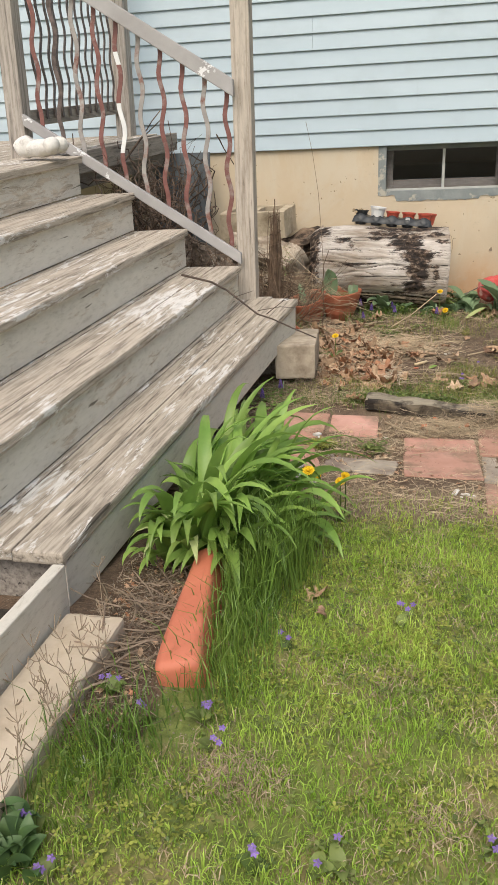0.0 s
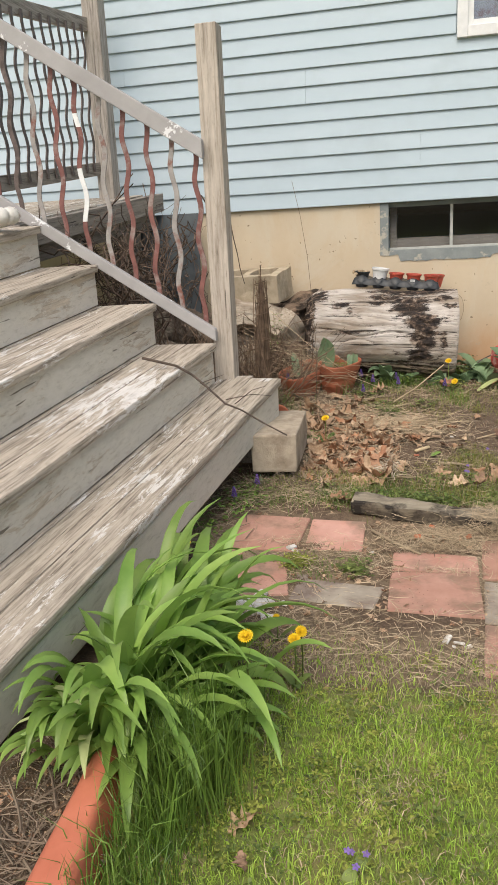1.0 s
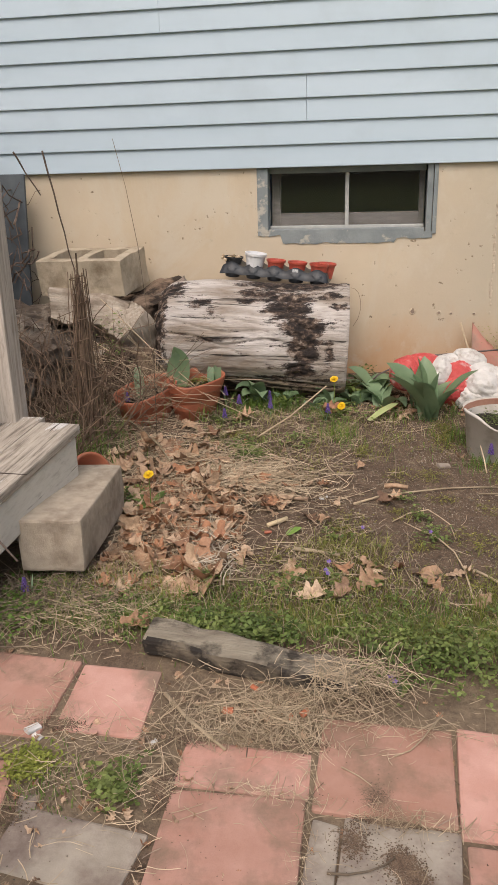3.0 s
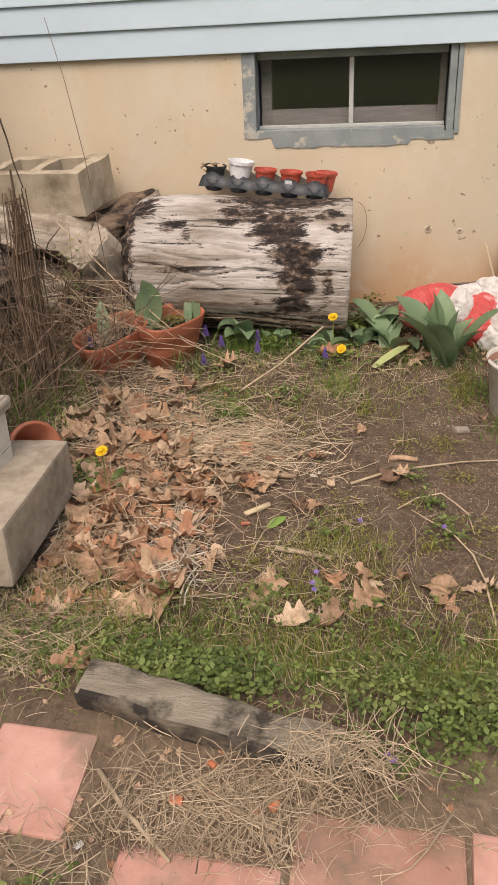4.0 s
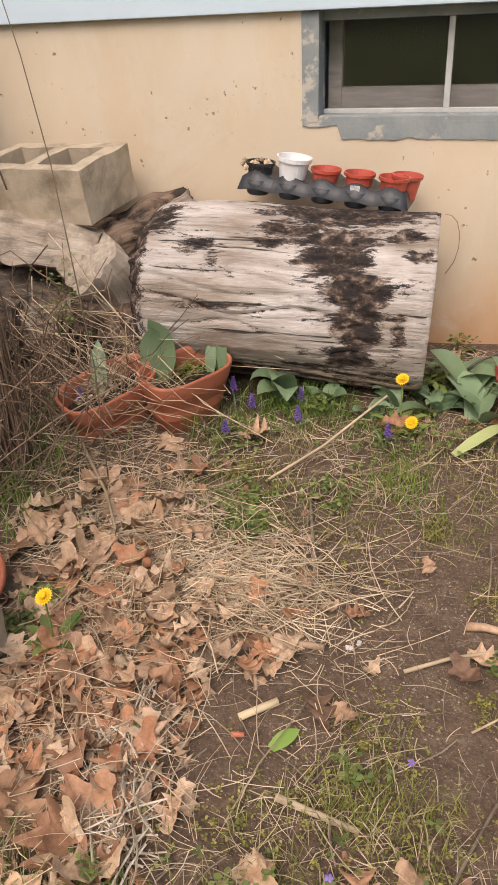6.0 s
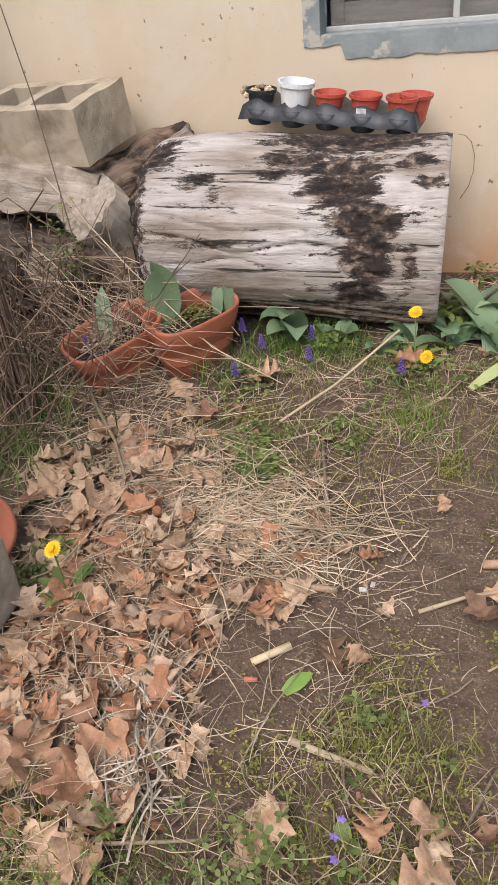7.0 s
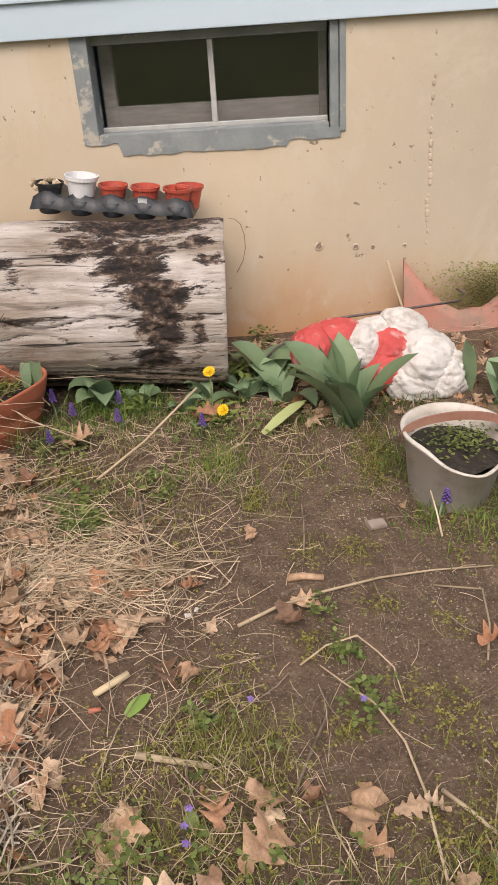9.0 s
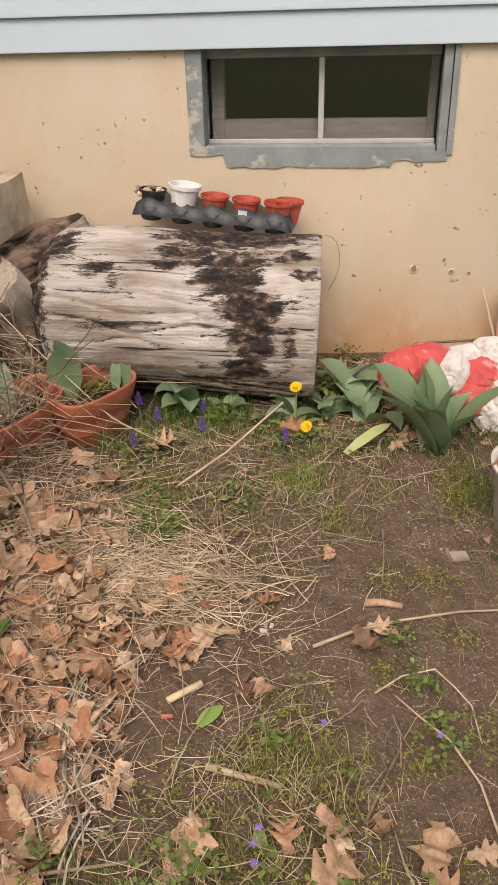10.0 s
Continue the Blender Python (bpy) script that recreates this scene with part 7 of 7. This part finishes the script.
for x, y, h in ((-0.655, 5.34, 0.13), (-0.565, 5.27, 0.10), (-0.22, 5.56, 0.10), (-0.14, 5.50, 0.08), (-0.19, 5.38, 0.05), (0.02, 5.46, 0.07), (0.30, 5.42, 0.07), (0.0, 5.58, 0.07), (0.99, 4.985, 0.07), (-0.53, 3.9, 0.06), (-0.6, 3.75, 0.06)):
    muscari(x, y, h)


def violet(x, y, n_=2, h=0.04, leaves=4):
    z0 = gz(x, y)
    d = thing("violet", (x, y, z0), "small purple violet growing in the grass", "flower", "violets")
    for k in range(n_):
        cx, cy, cz = x + random.gauss(0, 0.014), y + random.gauss(0, 0.014), z0 + h * random.uniform(0.8, 1.3)
        bm = bmesh.new()
        for j in range(5):
            a = j * 1.257 + random.random() * 0.3
            o = Vector((cx, cy, cz))
            d1, d2 = Vector((math.cos(a), math.sin(a) * 0.6 - 0.2, math.sin(a) * 0.6)), Vector((-math.sin(a), math.cos(a) * 0.6, math.cos(a) * 0.6))
            bm.faces.new([bm.verts.new(o + v) for v in (Vector((0, 0, 0)), d1 * 0.005 + d2 * 0.003, d1 * 0.009, d1 * 0.005 - d2 * 0.003)])
        part("petals", bm, M_PURPLE, d)
    for k in range(leaves):
        bm = bmesh.new()
        a = random.uniform(0, 6.28)
        strap(bm, (x, y, z0), a, random.uniform(0.03, 0.055), 0.028, 60, 110, 7, 0.12, 0, 0.4)
        part("leaf", bm, M_CLOVER, d, "", True)


for x, y, n_, lv in ((-0.30, 1.41, 3, 6), (-0.255, 1.33, 3, 5), (-0.53, 1.47, 3, 5), (-0.165, 1.71, 2, 2), (0.13, 1.91, 3, 2), (0.11, 1.86, 1, 2), (-0.12, 1.06, 2, 3), (-0.02, 1.07, 1, 3), (-0.46, 0.98, 3, 8), (-0.52, 1.06, 2, 8), (0.268, 1.17, 2, 2), (0.745, 4.40, 1, 2), (0.405, 4.129, 2, 4), (0.405, 4.09, 1, 1), (0.485, 4.359, 1, 0), (0.62, 3.62, 2, 2), (-0.42, 1.4, 2, 2), (0.02, 1.08, 1, 5)):
    violet(x, y, n_, 0.045, lv)


M_DARKLEAF = surf("dark_violet_leaf", (0.045, 0.095, 0.03), (0.10, 0.17, 0.055), 8, rough=0.5, bmp=0.0, island=0.3, sss=0.2)
for x, y in ((-0.55, 1.03), (-0.575, 1.09), (-0.52, 1.0), (-0.57, 0.97)):
    d = thing("violet_plant", (x, y, gz(x, y)), "clump of broad dark green violet leaves", "plant", "violet plants")
    leafy(d, (x, y, gz(x, y)), 10, 0.075, 0.04, (60, 88), (60, 130), M_DARKLEAF, 0.02, 0.15, None, 0.35)


def tulip(x, y, n_, length, width, rise=(60, 85), droop=(20, 70), z=None, az=None, label="blue-green tulip leaves without flowers"):
    z0 = gz(x, y) if z is None else z
    d = thing("tulip_plant", (x, y, z0), label, "plant", "tulips")
    leafy(d, (x, y, z0 - 0.005), n_, length, width, rise, droop, M_TULIP, 0.012, 0.22, az, 0.62)
    return d


tulip(0.775, 5.45, 13, 0.29, 0.088, (55, 88), (5, 50))
tulip(0.47, 5.80, 5, 0.20, 0.085, (30, 60), (40, 110))
tulip(0.58, 5.64, 4, 0.21, 0.085, (30, 60), (50, 110))
tulip(0.37, 5.74, 4, 0.16, 0.075, (35, 65), (50, 120))
tulip(0.22, 5.60, 4, 0.10, 0.045, (35, 65), (40, 110))
tulip(0.70, 5.60, 2, 0.27, 0.05, (80, 89), (0, 14))
tulip(0.52, 5.72, 4, 0.21, 0.085, (35, 65), (50, 110))
tulip(0.42, 5.66, 6, 0.15, 0.05, (30, 60), (50, 100))
tulip(0.30, 5.66, 4, 0.15, 0.05, (40, 70), (60, 120))
tulip(-0.06, 5.63, 5, 0.18, 0.075, (55, 80), (90, 150), label="drooping tulip leaves in front of the log")
tulip(0.08, 5.62, 4, 0.12, 0.06, (40, 70), (40, 100))
tulip(1.27, 5.52, 5, 0.20, 0.08, (60, 85), (10, 60))
tulip(1.16, 5.62, 2, 0.18, 0.05, (75, 88), (5, 30))
tulip(-0.425, 5.44, 2, 0.21, 0.09, (84, 92), (10, 35), 0.69, -1.7, "tulip leaves in a terracotta pot")
tulip(-0.265, 5.56, 3, 0.15, 0.035, (74, 88), (10, 40), 0.69, 1.2, "tulip leaves in a terracotta pot")
tulip(-0.58, 5.37, 1, 0.21, 0.055, (48, 54), (0, 8), 0.655, 2.3, "single blue-green leaf in a terracotta pot")
d = thing("leaf_blade", (0.50, 5.42, 0.5), "yellow-green fallen tulip leaf", "leaf")
bm = bmesh.new()
strap(bm, on(0.50, 5.40, 0.02), 0.7, 0.19, 0.045, 22, 15, 9, 0.1, 0, 0.7)
part("blade", bm, M_YELLEAF, d, "", True)
d = thing("leaf_blade", (0.28, 4.40, 0.45), "small bright green leaf on bare soil", "leaf")
bm = bmesh.new()
strap(bm, on(0.24, 4.375, 0.012), 0.9, 0.07, 0.034, 12, 22, 8, 0.1, 0, 0.5)
part("blade", bm, M_LILY, d, "", True)


def sprigs(center, n_, spread, z, mat, label, size=0.006, h=0.05):
    bm = bmesh.new()
    c = Vector(center)
    for _ in range(n_):
        o = c + Vector((random.gauss(0, spread[0]), random.gauss(0, spread[1]), random.uniform(0, h)))
        a = random.uniform(0, 6.28)
        d1 = Vector((math.cos(a), math.sin(a), random.uniform(-0.4, 0.6))) * size
        d2 = Vector((-math.sin(a), math.cos(a), random.uniform(-0.3, 0.3))) * size * 0.6
        bm.faces.new([bm.verts.new(o + v) for v in (Vector((0, 0, 0)), d1 + d2, d1 * 1.8, d1 - d2)])
    return solo("small_weeds", bm, mat, label, "weeds", kind="stuff")


sprigs((-0.355, 5.50, 0.695), 520, (0.04, 0.05), 0, M_OLIVE, "yellow-green sprouts in a terracotta pot", 0.006, 0.035)
sprigs((-0.60, 5.39, 0.655), 320, (0.05, 0.05), 0, M_STRAW, "dry bits filling a terracotta pot", 0.008, 0.04)
sprigs((1.06, 5.12, 0.668), 300, (0.05, 0.035), 0, M_CLOVER, "green weeds sprouting in the pail", 0.007, 0.035)
sprigs((1.01, 5.10, 0.665), 60, (0.07, 0.05), 0, M_CLOVER, "green weeds sprouting in the pail", 0.009, 0.02)
sprigs((1.36, 6.10, 0.72), 3200, (0.12, 0.03), 0, M_OLIVE, "olive moss growing behind the red tub", 0.006, 0.16)
sprigs((0.47, 6.08, 0.59), 120, (0.025, 0.02), 0, M_CLOVER, "green weed at the foot of the wall", 0.011, 0.09)
sprigs((-0.76, 5.50, 0.80), 150, (0.035, 0.03), 0, M_CLOVER, "feathery green weed by the wood heap", 0.010, 0.26)
sprigs((0.45, 5.80, 0.60), 140, (0.07, 0.05), 0, M_CLOVER, "round green weed leaves by the log", 0.018, 0.06)
sprigs((0.05, 5.60, 0.56), 200, (0.05, 0.03), 0, M_CLOVER, "green weed leaves before the log", 0.012, 0.06)
sprigs((-0.56, 3.85, 0.40), 500, (0.06, 0.16), 0, M_TALL, "dark weeds in the shade of the steps", 0.010, 0.05)
sprigs((-0.66, 3.4, 0.36), 400, (0.05, 0.2), 0, M_TALL, "dark weeds in the shade of the steps", 0.010, 0.05)

# ---- dirt and straw on the pavers ----
dice = random.Random(77)
verts, faces = [], []
for cx, cy, sx, sy, n_ in ((0.565, 3.295, 0.026, 0.028, 900), (0.60, 3.255, 0.05, 0.012, 900), (0.69, 3.25, 0.07, 0.006, 350), (0.615, 3.15, 0.03, 0.03, 420), (0.64, 3.11, 0.025, 0.03, 320), (0.52, 3.19, 0.03, 0.04, 260), (0.09, 3.27, 0.02, 0.05, 380), (0.36, 3.43, 0.06, 0.012, 420), (0.10, 3.42, 0.04, 0.02, 300), (-0.22, 3.42, 0.05, 0.015, 300), (-0.25, 3.15, 0.05, 0.04, 300), (0.55, 3.2, 0.4, 0.2, 500)):
    for _ in range(n_ * 4 if sx < 0.3 else n_):
        x, y = dice.gauss(cx, sx * 0.62), dice.gauss(cy, sy * 0.62)
        r = dice.uniform(0.0008, 0.0024)
        z, i = gz(x, y) + 0.008 + r * 0.2, len(verts)
        verts += [(x - r, y - r * 0.4, z), (x + r, y - r * 0.5, z), (x, y + r, z), (x, y, z + r * 0.7), (x, y, z - r)]
        faces += [(i, i + 1, i + 3), (i + 1, i + 2, i + 3), (i + 2, i, i + 3), (i + 1, i, i + 4), (i + 2, i + 1, i + 4), (i, i + 2, i + 4)]
fast_mesh("paver_soil", verts, faces, surf("loose_soil", (0.10, 0.066, 0.046), (0.23, 0.16, 0.11), 30, rough=0.95, bmp=0.2, island=0.4), "loose brown soil crumbs on the pavers", "soil")
random.seed(91)
strewn = [(random.gauss(cx, sx), random.gauss(cy, sy), random.uniform(0.015, 0.075), random.uniform(0.0006, 0.0016)) for cx, cy, sx, sy, n_ in ((0.25, 3.435, 0.13, 0.022, 260), (0.60, 3.26, 0.06, 0.02, 70), (0.41, 3.35, 0.012, 0.07, 40), (0.42, 3.12, 0.012, 0.08, 40), (0.75, 3.25, 0.10, 0.008, 70), (0.60, 3.50, 0.14, 0.02, 120), (0.25, 3.285, 0.12, 0.008, 70), (-0.27, 3.44, 0.10, 0.02, 90), (-0.27, 3.56, 0.015, 0.08, 40), (0.4, 3.2, 0.4, 0.2, 70)) for _ in range(n_)]
straws(strewn, M_STRAW, "paver_straw", "short dry straw strewn over the pavers' edges", "straw", 0.006, None, 0.4, 0.009)
stick("twig", [on(0.47, 3.099, 0.012), on(0.51, 3.101, 0.013), on(0.549, 3.114, 0.013), on(0.58, 3.132, 0.014), on(0.602, 3.155, 0.013)], 0.003, 0.0016, M_TWIG, "thin brown twig lying on a grey paver")
stick("twig", [on(0.601, 3.416, 0.012), on(0.64, 3.437, 0.014), on(0.668, 3.469, 0.018), on(0.72, 3.546, 0.03)], 0.0016, 0.0022, M_STRAW, "thin pale stem lying across a red paver")
stick("twig", [on(0.484, 3.373, 0.012), on(0.525, 3.352, 0.013), on(0.553, 3.331, 0.013)], 0.0018, 0.001, M_STRAW, "thin pale stem lying on a red paver")
M_CHIP = surf("orange_clay", (0.50, 0.15, 0.07), (0.62, 0.23, 0.12), 30, rough=0.85, bmp=0.3)
for i, (x, y, w) in enumerate(((0.196, 3.497, 0.026), (0.386, 3.511, 0.022), (0.354, 3.494, 0.014), (0.249, 3.581, 0.018))):
    chunk("clay_chip", (w, w * 0.7, 0.010), pose(x, y, gz(x, y) + 0.022, 8, -6, 50 * i), M_CHIP, "orange chip of broken clay in dry straw", "chip", 300 + i, 0.004, "clay chips")
for i in range(13):
    x, y, w = dice.gauss(-0.325, 0.032), dice.gauss(2.925, 0.034), dice.uniform(0.030, 0.062)
    chunk("rubble", (w * 0.95, w * 0.62, w * 0.34), pose(x, y, gz(x, y) + w * 0.22, dice.uniform(-20, 20), dice.uniform(-20, 20), 67 * i), M_STONE, "chalky white lump of broken plaster", "rubble", 400 + i, w * 0.25, "white rubble")
chunk("rubble", (0.034, 0.022, 0.012), pose(-0.277, 3.393, gz(-0.277, 3.393) + 0.012, 10, 5, 60), M_STONE, "chalky white lump of broken plaster", "rubble", 420, 0.008, "white rubble")
sprigs((-0.245, 3.297, gz(-0.245, 3.297)), 900, (0.034, 0.026), 0, M_MOSS, "bright green grass tuft between pavers", 0.006, 0.03)
